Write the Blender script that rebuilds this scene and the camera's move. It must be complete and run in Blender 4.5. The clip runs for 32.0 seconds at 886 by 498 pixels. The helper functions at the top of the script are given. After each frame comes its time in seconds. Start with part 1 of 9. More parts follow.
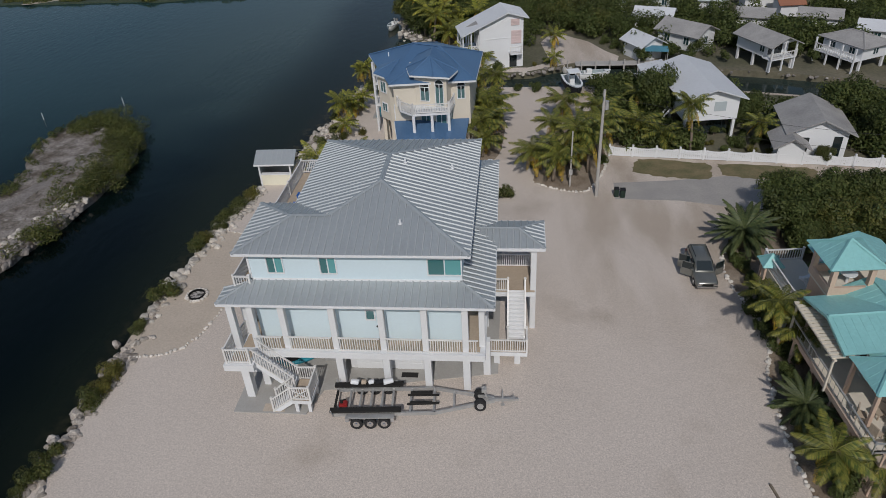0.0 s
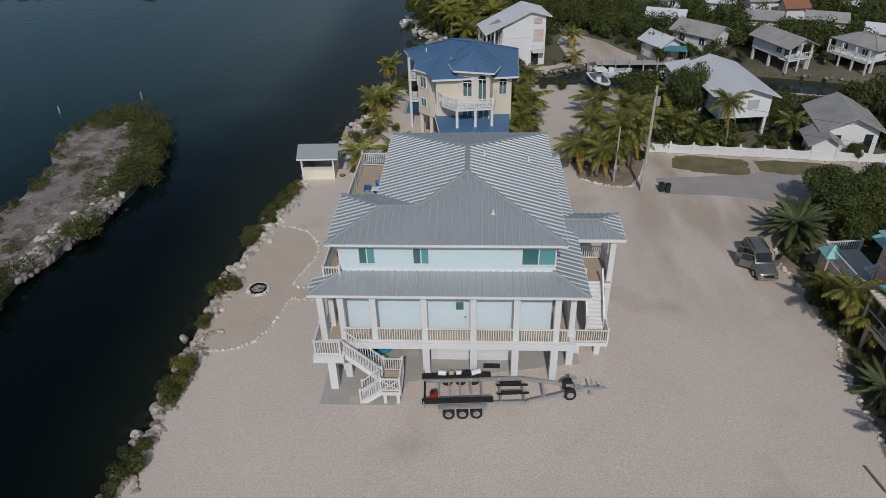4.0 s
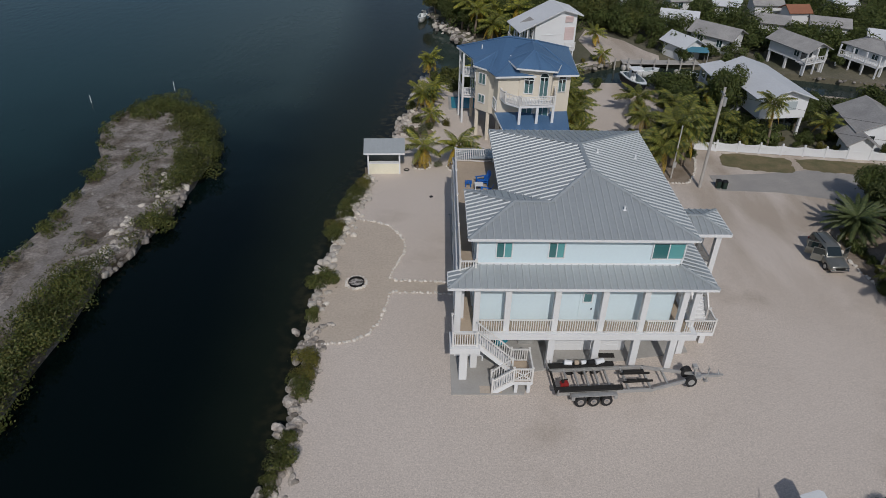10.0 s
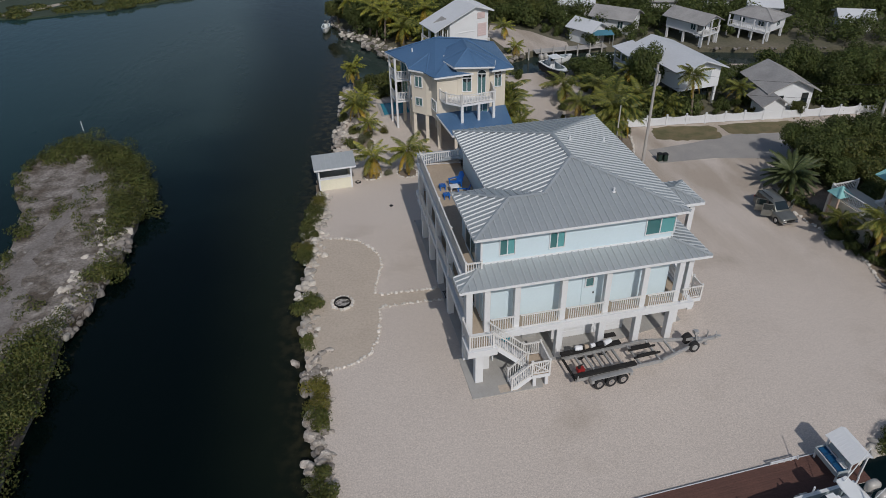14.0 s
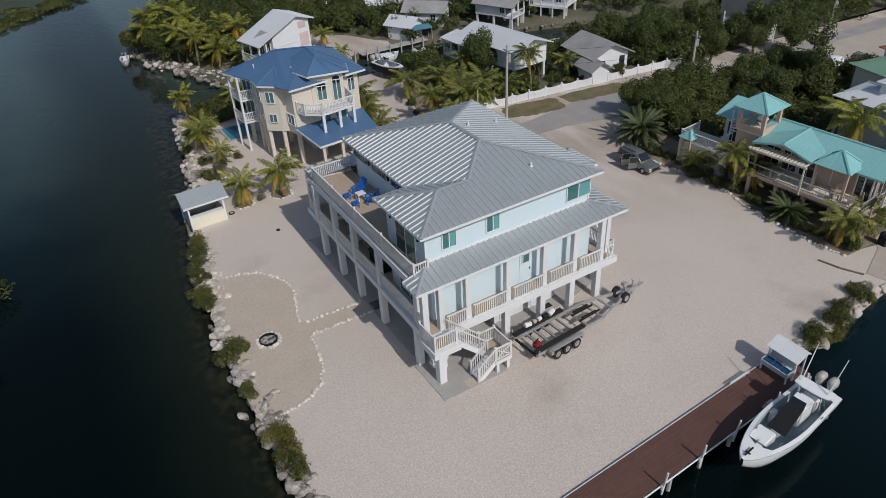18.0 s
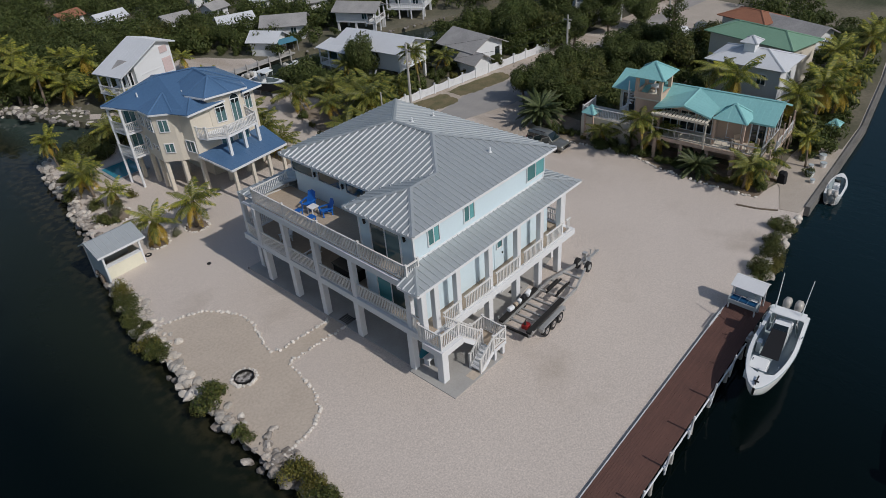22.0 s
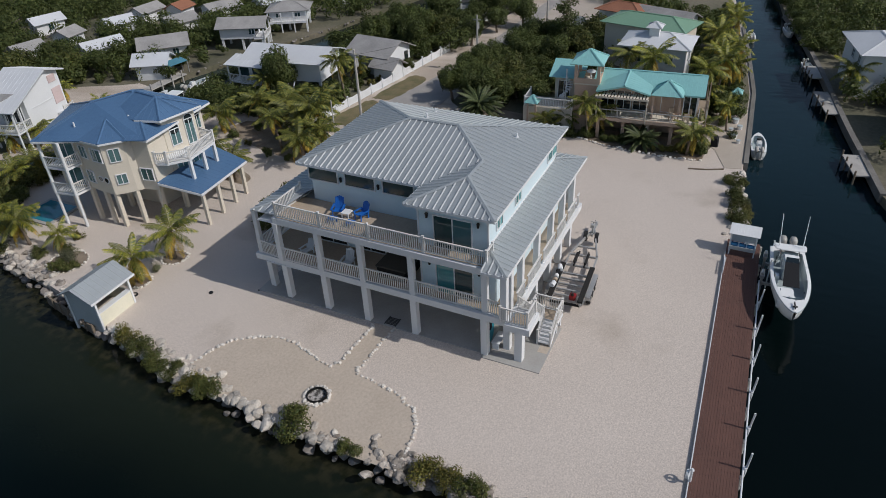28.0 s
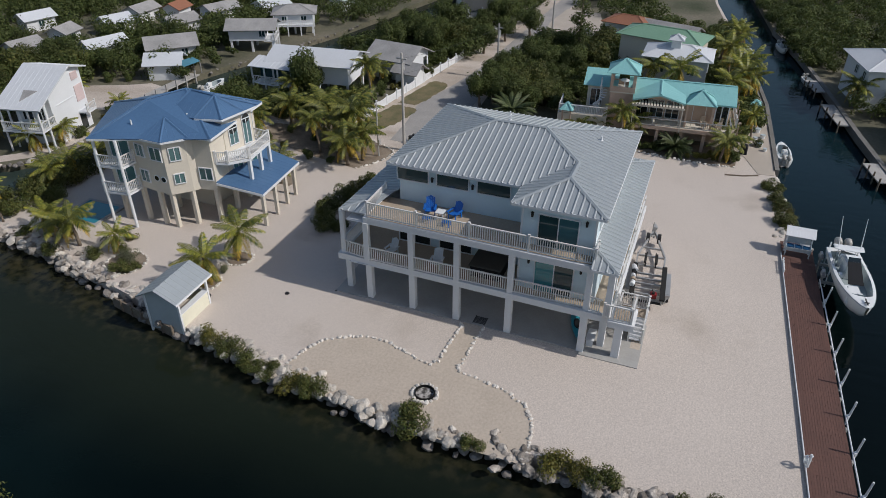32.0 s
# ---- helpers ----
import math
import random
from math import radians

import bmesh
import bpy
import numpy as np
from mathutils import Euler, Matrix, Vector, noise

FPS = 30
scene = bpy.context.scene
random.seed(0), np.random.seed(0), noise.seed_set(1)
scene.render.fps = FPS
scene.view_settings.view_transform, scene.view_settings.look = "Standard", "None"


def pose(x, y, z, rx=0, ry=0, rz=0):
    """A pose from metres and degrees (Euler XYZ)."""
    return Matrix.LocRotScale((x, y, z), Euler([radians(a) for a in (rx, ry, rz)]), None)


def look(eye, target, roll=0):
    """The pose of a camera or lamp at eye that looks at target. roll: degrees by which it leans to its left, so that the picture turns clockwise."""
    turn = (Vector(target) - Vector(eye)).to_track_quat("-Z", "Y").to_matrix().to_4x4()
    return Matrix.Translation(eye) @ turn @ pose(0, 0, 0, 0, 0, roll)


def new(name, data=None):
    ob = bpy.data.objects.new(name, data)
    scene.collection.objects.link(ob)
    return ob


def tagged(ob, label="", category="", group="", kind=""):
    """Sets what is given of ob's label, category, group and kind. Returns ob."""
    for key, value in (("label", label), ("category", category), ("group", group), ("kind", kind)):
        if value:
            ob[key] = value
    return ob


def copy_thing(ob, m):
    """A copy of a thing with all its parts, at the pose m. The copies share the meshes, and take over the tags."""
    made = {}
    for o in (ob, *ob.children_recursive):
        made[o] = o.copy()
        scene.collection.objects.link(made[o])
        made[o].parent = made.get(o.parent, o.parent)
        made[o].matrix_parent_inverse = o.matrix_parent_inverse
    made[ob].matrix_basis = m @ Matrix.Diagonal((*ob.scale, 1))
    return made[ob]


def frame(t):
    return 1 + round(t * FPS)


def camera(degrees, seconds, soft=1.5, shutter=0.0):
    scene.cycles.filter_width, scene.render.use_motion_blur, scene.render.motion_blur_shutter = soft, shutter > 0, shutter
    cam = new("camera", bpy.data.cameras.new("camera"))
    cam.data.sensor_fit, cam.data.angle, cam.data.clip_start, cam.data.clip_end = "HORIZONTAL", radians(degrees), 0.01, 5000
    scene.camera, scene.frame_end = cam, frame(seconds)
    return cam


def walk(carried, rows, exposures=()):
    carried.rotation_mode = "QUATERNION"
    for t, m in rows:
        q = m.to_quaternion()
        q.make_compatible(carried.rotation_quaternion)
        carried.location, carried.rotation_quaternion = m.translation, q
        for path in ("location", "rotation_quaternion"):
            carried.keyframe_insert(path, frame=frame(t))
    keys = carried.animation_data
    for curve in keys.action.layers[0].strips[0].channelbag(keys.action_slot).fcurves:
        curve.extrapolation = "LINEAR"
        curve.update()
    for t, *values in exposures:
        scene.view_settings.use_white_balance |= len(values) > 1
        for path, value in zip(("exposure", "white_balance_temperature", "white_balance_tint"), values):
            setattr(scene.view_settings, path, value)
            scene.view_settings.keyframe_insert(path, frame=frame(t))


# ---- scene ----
cam = camera(64.95, 32.0, soft=0.35)
# seconds, eye x y z, yaw, pitch, roll about the view axis
PATH = [
    (0.0, 0.742, -1.349, 29.729, 6.927, -33.822, -3.423),
    (0.5, -0.278, -1.474, 29.747, 6.483, -33.807, -3.206),
    (1.0, -1.276, -1.592, 29.727, 6.015, -33.798, -2.966),
    (1.5, -2.192, -1.692, 29.680, 5.563, -33.768, -2.723),
    (2.0, -3.029, -1.786, 29.608, 5.149, -33.715, -2.478),
    (2.5, -3.873, -1.903, 29.556, 4.735, -33.709, -2.309),
    (3.0, -4.700, -2.036, 29.526, 4.324, -33.734, -2.103),
    (3.5, -5.488, -2.174, 29.505, 3.914, -33.745, -1.857),
    (5.5, -8.397, -2.580, 29.688, 2.409, -33.937, -0.958),
    (6.0, -9.173, -2.679, 29.774, 2.023, -34.009, -0.717),
    (6.5, -10.057, -2.791, 29.820, 1.598, -34.064, -0.483),
    (7.0, -10.983, -2.895, 29.863, 1.155, -34.058, -0.230),
    (7.5, -11.923, -2.974, 29.884, 0.707, -34.068, 0.014),
    (8.0, -12.821, -3.025, 29.899, 0.258, -34.104, 0.271),
    (8.5, -13.772, -3.090, 29.916, -0.223, -34.142, 0.518),
    (9.0, -14.748, -3.161, 29.987, -0.680, -34.201, 0.778),
    (9.5, -15.825, -3.259, 30.126, -1.233, -34.278, 1.074),
    (10.0, -16.935, -3.393, 30.308, -1.833, -34.398, 1.421),
    (10.5, -17.994, -3.506, 30.433, -2.318, -34.482, 1.681),
    (11.0, -18.903, -3.527, 30.495, -2.587, -34.524, 1.787),
    (11.5, -19.480, -3.436, 30.445, -4.011, -34.461, 1.324),
    (12.0, -19.902, -3.250, 30.225, -6.466, -34.352, 0.386),
    (12.5, -20.463, -2.986, 30.162, -8.828, -34.325, -0.293),
    (13.0, -21.146, -2.699, 30.083, -10.320, -34.237, -0.779),
    (13.5, -21.965, -2.431, 30.104, -10.804, -34.143, -0.914),
    (14.0, -22.790, -2.170, 30.096, -11.969, -34.071, -1.142),
    (14.5, -23.633, -1.897, 30.102, -14.103, -34.073, -1.414),
    (16.5, -27.073, -0.248, 29.668, -23.498, -34.075, -2.059),
    (17.0, -27.768, 0.237, 29.524, -25.704, -34.026, -2.430),
    (17.5, -28.469, 0.781, 29.382, -28.096, -33.992, -2.734),
    (18.0, -29.157, 1.352, 29.195, -30.440, -33.918, -3.099),
    (18.5, -29.863, 1.929, 29.021, -32.817, -33.828, -3.308),
    (19.0, -30.503, 2.509, 28.916, -34.944, -33.803, -3.659),
    (19.5, -31.217, 3.082, 28.820, -37.134, -33.842, -3.916),
    (20.0, -31.943, 3.627, 28.693, -39.276, -33.809, -4.206),
    (20.5, -32.665, 4.235, 28.569, -41.160, -33.789, -4.440),
    (21.0, -33.400, 4.911, 28.447, -42.817, -33.760, -4.549),
    (21.5, -34.162, 5.621, 28.367, -44.328, -33.721, -4.566),
    (22.0, -34.968, 6.428, 28.391, -45.617, -33.731, -4.351),
    (22.5, -35.768, 7.230, 28.410, -47.184, -33.759, -4.175),
    (23.0, -36.550, 8.056, 28.381, -48.831, -33.772, -4.055),
    (23.5, -37.260, 8.814, 28.337, -50.358, -33.806, -3.994),
    (24.0, -38.024, 9.659, 28.248, -51.804, -33.728, -3.919),
    (24.5, -38.742, 10.507, 28.141, -52.902, -33.687, -3.824),
    (25.0, -39.442, 11.337, 28.059, -54.360, -33.602, -3.736),
    (25.5, -40.167, 12.178, 28.055, -56.391, -33.564, -3.736),
    (26.0, -40.919, 13.092, 28.084, -58.280, -33.543, -3.688),
    (26.5, -41.618, 14.000, 28.125, -59.439, -33.566, -3.553),
    (28.5, -44.272, 17.895, 28.198, -63.824, -33.356, -2.668),
    (29.0, -44.947, 19.032, 28.277, -64.542, -33.360, -2.134),
    (29.5, -45.604, 20.249, 28.298, -65.393, -33.329, -1.586),
    (30.0, -46.200, 21.390, 28.300, -66.169, -33.274, -1.120),
    (30.5, -46.744, 22.403, 28.279, -66.899, -33.160, -0.744),
    (31.0, -47.240, 23.335, 28.218, -67.466, -33.001, -0.425),
    (31.5, -47.671, 24.218, 28.159, -68.044, -32.840, -0.116),
    (32.0, -48.126, 25.093, 28.166, -68.676, -32.720, 0.179),
]
walk_rows = [(t, pose(x, y, z, 90 + pitch, 0, yaw) @ pose(0, 0, 0, 0, 0, roll)) for t, x, y, z, yaw, pitch, roll in PATH]
walk(cam, walk_rows, exposures=[(0.0, -0.30), (9.0, -0.31), (14.0, -0.26), (17.0, -0.04), (19.5, -0.12), (23.0, -0.16), (26.0, -0.16), (29.0, 0.05), (32.0, 0.08)])

# ---- daylight: clear winter sky, sun to the south at 42 degrees ----
SUN_AZ, SUN_EL = radians(177.0), radians(42.2)
world = bpy.data.worlds.new("sky")
scene.world = world
world.use_nodes = True
wn = world.node_tree.nodes
sky = wn.new("ShaderNodeTexSky")
sky.sky_type = "NISHITA"
sky.sun_disc = False
sky.sun_elevation, sky.sun_rotation = SUN_EL, SUN_AZ
sky.altitude, sky.air_density, sky.dust_density = 10, 1.0, 1.2
world.node_tree.links.new(sky.outputs[0], wn["Background"].inputs[0])
wn["Background"].inputs[1].default_value = 0.085
sun_data = bpy.data.lights.new("sun", "SUN")
sun_data.energy, sun_data.angle, sun_data.color = 2.7, radians(0.55), (1.0, 0.955, 0.915)
sun = new("sun", sun_data)
sun_from = Vector((math.sin(SUN_AZ) * math.cos(SUN_EL), math.cos(SUN_AZ) * math.cos(SUN_EL), math.sin(SUN_EL)))
sun.matrix_basis = look((0, 0, 80), Vector((0, 0, 80)) - sun_from)


# ---- materials ----
def mat(name, col, col2=None, rough=0.7, metal=0.0, big=0.35, fine=12.0, grain=0.12, bump=0.15, vary=0.0, spec=0.5, dirt=None, contrast=0.5):
    """A surface with broad patches (big, per metre), fine grain, relief, and a tone of its own for every object (vary)."""
    m = bpy.data.materials.new(name)
    m.use_nodes = True
    nt = m.node_tree
    n, l = nt.nodes, nt.links
    p = n["Principled BSDF"]
    co = n.new("ShaderNodeNewGeometry").outputs["Position"]
    col2 = col2 or tuple(c * 0.8 for c in col)
    a = n.new("ShaderNodeTexNoise")
    a.inputs["Scale"].default_value, a.inputs["Detail"].default_value = big, 5
    l.new(co, a.inputs["Vector"])
    ramp = n.new("ShaderNodeMapRange")
    ramp.inputs["From Min"].default_value, ramp.inputs["From Max"].default_value = 0.5 - contrast * 0.5, 0.5 + contrast * 0.5
    l.new(a.outputs["Fac"], ramp.inputs["Value"])
    mix = n.new("ShaderNodeMix")
    mix.data_type = "RGBA"
    mix.inputs["A"].default_value, mix.inputs["B"].default_value = (*col, 1), (*col2, 1)
    l.new(ramp.outputs[0], mix.inputs["Factor"])
    f = n.new("ShaderNodeTexNoise")
    f.inputs["Scale"].default_value, f.inputs["Detail"].default_value, f.inputs["Roughness"].default_value = fine, 5, 0.68
    l.new(co, f.inputs["Vector"])
    g = n.new("ShaderNodeMapRange")
    g.inputs["From Min"].default_value, g.inputs["From Max"].default_value = 0.3, 0.7
    g.inputs["To Min"].default_value, g.inputs["To Max"].default_value = 1 - grain, 1 + grain
    l.new(f.outputs["Fac"], g.inputs["Value"])
    tone = g.outputs[0]
    if vary:
        oi = n.new("ShaderNodeObjectInfo")
        v = n.new("ShaderNodeMapRange")
        v.inputs["To Min"].default_value, v.inputs["To Max"].default_value = 1 - vary, 1 + vary
        l.new(oi.outputs["Random"], v.inputs["Value"])
        t2 = n.new("ShaderNodeMath")
        t2.operation = "MULTIPLY"
        l.new(tone, t2.inputs[0]), l.new(v.outputs[0], t2.inputs[1])
        tone = t2.outputs[0]
    mul = n.new("ShaderNodeVectorMath")
    mul.operation = "SCALE"
    l.new(mix.outputs["Result"], mul.inputs[0]), l.new(tone, mul.inputs["Scale"])
    out = mul.outputs[0]
    if dirt:
        d = n.new("ShaderNodeTexNoise")
        d.inputs["Scale"].default_value, d.inputs["Detail"].default_value = dirt[1], 6
        l.new(co, d.inputs["Vector"])
        dr = n.new("ShaderNodeMapRange")
        dr.inputs["From Min"].default_value, dr.inputs["From Max"].default_value = dirt[2], dirt[2] + 0.12
        l.new(d.outputs["Fac"], dr.inputs["Value"])
        dm = n.new("ShaderNodeMix")
        dm.data_type = "RGBA"
        l.new(dr.outputs[0], dm.inputs["Factor"]), l.new(out, dm.inputs["A"])
        dm.inputs["B"].default_value = (*dirt[0], 1)
        out = dm.outputs["Result"]
    l.new(out, p.inputs["Base Color"])
    p.inputs["Roughness"].default_value, p.inputs["Metallic"].default_value = rough, metal
    p.inputs["Specular IOR Level"].default_value = spec
    if bump:
        b = n.new("ShaderNodeBump")
        b.inputs["Strength"].default_value, b.inputs["Distance"].default_value = bump, 0.02
        l.new(f.outputs["Fac"], b.inputs["Height"])
        l.new(b.outputs[0], p.inputs["Normal"])
    return m


def leaf_mat(name, col, col2, rough=0.45, trans=0.25):
    """Leaves: every leaf (island) has its own tone, with some light coming through."""
    m = bpy.data.materials.new(name)
    m.use_nodes = True
    n, l = m.node_tree.nodes, m.node_tree.links
    p = n["Principled BSDF"]
    geo = n.new("ShaderNodeNewGeometry")
    mix = n.new("ShaderNodeMix")
    mix.data_type = "RGBA"
    mix.inputs["A"].default_value, mix.inputs["B"].default_value = (*col, 1), (*col2, 1)
    l.new(geo.outputs["Random Per Island"], mix.inputs["Factor"])
    a = n.new("ShaderNodeTexNoise")
    a.inputs["Scale"].default_value = 0.5
    l.new(geo.outputs["Position"], a.inputs["Vector"])
    g = n.new("ShaderNodeMapRange")
    g.inputs["From Min"].default_value, g.inputs["From Max"].default_value = 0.3, 0.7
    g.inputs["To Min"].default_value, g.inputs["To Max"].default_value = 0.7, 1.3
    l.new(a.outputs["Fac"], g.inputs["Value"])
    s = n.new("ShaderNodeVectorMath")
    s.operation = "SCALE"
    l.new(mix.outputs["Result"], s.inputs[0]), l.new(g.outputs[0], s.inputs["Scale"])
    l.new(s.outputs[0], p.inputs["Base Color"])
    p.inputs["Roughness"].default_value, p.inputs["Specular IOR Level"].default_value = rough, 0.3
    tr = n.new("ShaderNodeBsdfTranslucent")
    l.new(s.outputs[0], tr.inputs["Color"])
    ms = n.new("ShaderNodeMixShader")
    ms.inputs[0].default_value = trans
    l.new(p.outputs[0], ms.inputs[1]), l.new(tr.outputs[0], ms.inputs[2])
    l.new(ms.outputs[0], n["Material Output"].inputs["Surface"])
    return m


def water_mat():
    m = bpy.data.materials.new("sea_water")
    m.use_nodes = True
    n, l = m.node_tree.nodes, m.node_tree.links
    p = n["Principled BSDF"]
    pos = n.new("ShaderNodeNewGeometry").outputs["Position"]
    # dark dredged channels by the houses, teal grassy flats out to the north and west, an olive shelf along the yard
    xyz = n.new("ShaderNodeSeparateXYZ")
    l.new(pos, xyz.inputs[0])

    def node(kind, op, x, y):
        q = n.new(kind)
        q.operation = op
        for i, v in enumerate((x, y)):
            if isinstance(v, (int, float)):
                q.inputs[i].default_value = v
            else:
                l.new(v, q.inputs[i])
        return q.outputs[0]

    def span(v, lo, hi):
        q = n.new("ShaderNodeMapRange")
        q.interpolation_type = "SMOOTHSTEP"
        q.inputs["From Min"].default_value, q.inputs["From Max"].default_value = lo, hi
        l.new(v, q.inputs["Value"])
        return q.outputs[0]

    a = n.new("ShaderNodeTexNoise")
    a.inputs["Scale"].default_value, a.inputs["Detail"].default_value = 0.05, 5
    l.new(pos, a.inputs["Vector"])
    out_way = node("ShaderNodeMath", "SUBTRACT", node("ShaderNodeMath", "MULTIPLY", xyz.outputs[1], 0.8), xyz.outputs[0])
    far = node("ShaderNodeMath", "ADD", out_way, node("ShaderNodeMath", "MULTIPLY", a.outputs["Fac"], 40.0))
    flats = span(far, 86.0, 150.0)
    shelf = node("ShaderNodeMath", "MULTIPLY", span(node("ShaderNodeMath", "ADD", xyz.outputs[0], node("ShaderNodeMath", "MULTIPLY", a.outputs["Fac"], 8.0)), -29.0, -19.0), node("ShaderNodeMath", "MULTIPLY", span(xyz.outputs[0], -14.0, -18.0), span(xyz.outputs[1], 14.0, 26.0)))
    r = n.new("ShaderNodeMix")
    r.data_type = "RGBA"
    r.inputs["A"].default_value, r.inputs["B"].default_value = (0.0012, 0.0036, 0.0033, 1), (0.0125, 0.039, 0.040, 1)
    l.new(flats, r.inputs["Factor"])
    # sandy shallows to the north, their colour lightened for the sky's reflection too
    shoal_and_sky = node("ShaderNodeMath", "MULTIPLY", span(node("ShaderNodeMath", "ADD", xyz.outputs[1], node("ShaderNodeMath", "MULTIPLY", a.outputs["Fac"], 40.0)), 78.0, 122.0), span(xyz.outputs[0], -66.0, -26.0))
    r3 = n.new("ShaderNodeMix")
    r3.data_type = "RGBA"
    l.new(r.outputs["Result"], r3.inputs["A"])
    r3.inputs["B"].default_value = (0.05, 0.072, 0.063, 1)
    l.new(shoal_and_sky, r3.inputs["Factor"])
    # bluish canal tint: sky reflection mixed into the base colour
    canal = node("ShaderNodeMath", "MULTIPLY", span(xyz.outputs[0], -12.0, 26.0), span(xyz.outputs[1], 34.0, 26.0))
    r5 = n.new("ShaderNodeMix")
    r5.data_type = "RGBA"
    l.new(r3.outputs["Result"], r5.inputs["A"])
    r5.inputs["B"].default_value = (0.0058, 0.0185, 0.0245, 1)
    l.new(canal, r5.inputs["Factor"])
    r2 = n.new("ShaderNodeMix")
    r2.data_type = "RGBA"
    l.new(r5.outputs["Result"], r2.inputs["A"])
    bed = n.new("ShaderNodeTexNoise")
    bed.inputs["Scale"].default_value, bed.inputs["Detail"].default_value = 1.6, 6
    l.new(pos, bed.inputs["Vector"])
    bottom = n.new("ShaderNodeMix")
    bottom.data_type = "RGBA"
    bottom.inputs["A"].default_value, bottom.inputs["B"].default_value = (0.010, 0.012, 0.008, 1), (0.036, 0.034, 0.019, 1)
    l.new(span(bed.outputs["Fac"], 0.36, 0.66), bottom.inputs["Factor"])
    along = node("ShaderNodeMath", "MULTIPLY", node("ShaderNodeMath", "MAXIMUM", node("ShaderNodeMath", "SUBTRACT", xyz.outputs[1], 37.0), 0.0), -0.14)
    edge = span(node("ShaderNodeMath", "ADD", node("ShaderNodeMath", "ADD", xyz.outputs[0], along), node("ShaderNodeMath", "MULTIPLY", bed.outputs["Fac"], 2.0)), -26.2, -23.4)
    r4 = n.new("ShaderNodeMix")
    r4.data_type = "RGBA"
    r4.inputs["A"].default_value = (0.0125, 0.0175, 0.0105, 1)
    l.new(bottom.outputs["Result"], r4.inputs["B"]), l.new(edge, r4.inputs["Factor"])
    l.new(r4.outputs["Result"], r2.inputs["B"])
    l.new(shelf, r2.inputs["Factor"])
    l.new(r2.outputs["Result"], p.inputs["Base Color"])
    p.inputs["Roughness"].default_value, p.inputs["IOR"].default_value = 0.07, 1.33
    p.inputs["Specular IOR Level"].default_value = 0.22
    w = n.new("ShaderNodeTexNoise")
    w.inputs["Scale"].default_value, w.inputs["Detail"].default_value = 1.3, 4
    mp = n.new("ShaderNodeMapping")
    mp.inputs["Scale"].default_value, mp.inputs["Rotation"].default_value = (1.0, 0.45, 1.0), (0, 0, 0.5)
    l.new(pos, mp.inputs["Vector"]), l.new(mp.outputs[0], w.inputs["Vector"])
    b = n.new("ShaderNodeBump")
    b.inputs["Strength"].default_value, b.inputs["Distance"].default_value = 0.4, 0.08
    l.new(w.outputs["Fac"], b.inputs["Height"]), l.new(b.outputs[0], p.inputs["Normal"])
    return m


def glass_mat(name, col, rough=0.06):
    m = bpy.data.materials.new(name)
    m.use_nodes = True
    p = m.node_tree.nodes["Principled BSDF"]
    p.inputs["Base Color"].default_value = (*col, 1)
    p.inputs["Roughness"].default_value, p.inputs["IOR"].default_value = rough, 1.5
    p.inputs["Specular IOR Level"].default_value = 0.8
    return m


M_WATER = water_mat()


def gravel_mat():
    """Crushed coral: single stones of their own tone, and a browner packed area where cars turn in from the street."""
    m = mat("crushed_coral_gravel", (0.575, 0.508, 0.45), (0.515, 0.453, 0.40), rough=0.95, big=0.1, fine=11, grain=0.2, bump=0.2, dirt=((0.45, 0.39, 0.335), 0.16, 0.57))
    n, l = m.node_tree.nodes, m.node_tree.links
    p = n["Principled BSDF"]
    src = p.inputs["Base Color"].links[0].from_socket
    pos = n.new("ShaderNodeNewGeometry").outputs["Position"]
    v = n.new("ShaderNodeTexVoronoi")
    v.inputs["Scale"].default_value = 17.0
    l.new(pos, v.inputs["Vector"])
    one = n.new("ShaderNodeSeparateColor")
    l.new(v.outputs["Color"], one.inputs[0])
    r = n.new("ShaderNodeMapRange")
    r.inputs["To Min"].default_value, r.inputs["To Max"].default_value = 0.88, 1.11
    l.new(one.outputs[0], r.inputs["Value"])
    sc = n.new("ShaderNodeVectorMath")
    sc.operation = "SCALE"
    l.new(src, sc.inputs[0]), l.new(r.outputs[0], sc.inputs["Scale"])
    xyz = n.new("ShaderNodeSeparateXYZ")
    l.new(pos, xyz.inputs[0])
    w = n.new("ShaderNodeTexNoise")
    w.inputs["Scale"].default_value, w.inputs["Detail"].default_value = 0.3, 6
    mp = n.new("ShaderNodeMapping")
    mp.inputs["Scale"].default_value, mp.inputs["Rotation"].default_value = (1.0, 0.3, 1.0), (0, 0, -0.35)
    l.new(pos, mp.inputs["Vector"]), l.new(mp.outputs[0], w.inputs["Vector"])
    fac = None
    for sock, lo, hi in ((xyz.outputs[0], 0.0, 9.0), (xyz.outputs[1], 27.0, 46.0), (w.outputs["Fac"], 0.35, 0.62)):
        q = n.new("ShaderNodeMapRange")
        q.interpolation_type = "SMOOTHSTEP"
        q.inputs["From Min"].default_value, q.inputs["From Max"].default_value = lo, hi
        l.new(sock, q.inputs["Value"])
        if fac is None:
            fac = q.outputs[0]
        else:
            k = n.new("ShaderNodeMath")
            k.operation = "MULTIPLY"
            l.new(fac, k.inputs[0]), l.new(q.outputs[0], k.inputs[1])
            fac = k.outputs[0]
    mx = n.new("ShaderNodeMix")
    mx.data_type = "RGBA"
    mx.blend_type = "MULTIPLY"
    l.new(fac, mx.inputs["Factor"]), l.new(sc.outputs[0], mx.inputs["A"])
    mx.inputs["B"].default_value = (0.74, 0.71, 0.66, 1)
    l.new(mx.outputs["Result"], p.inputs["Base Color"])
    return m


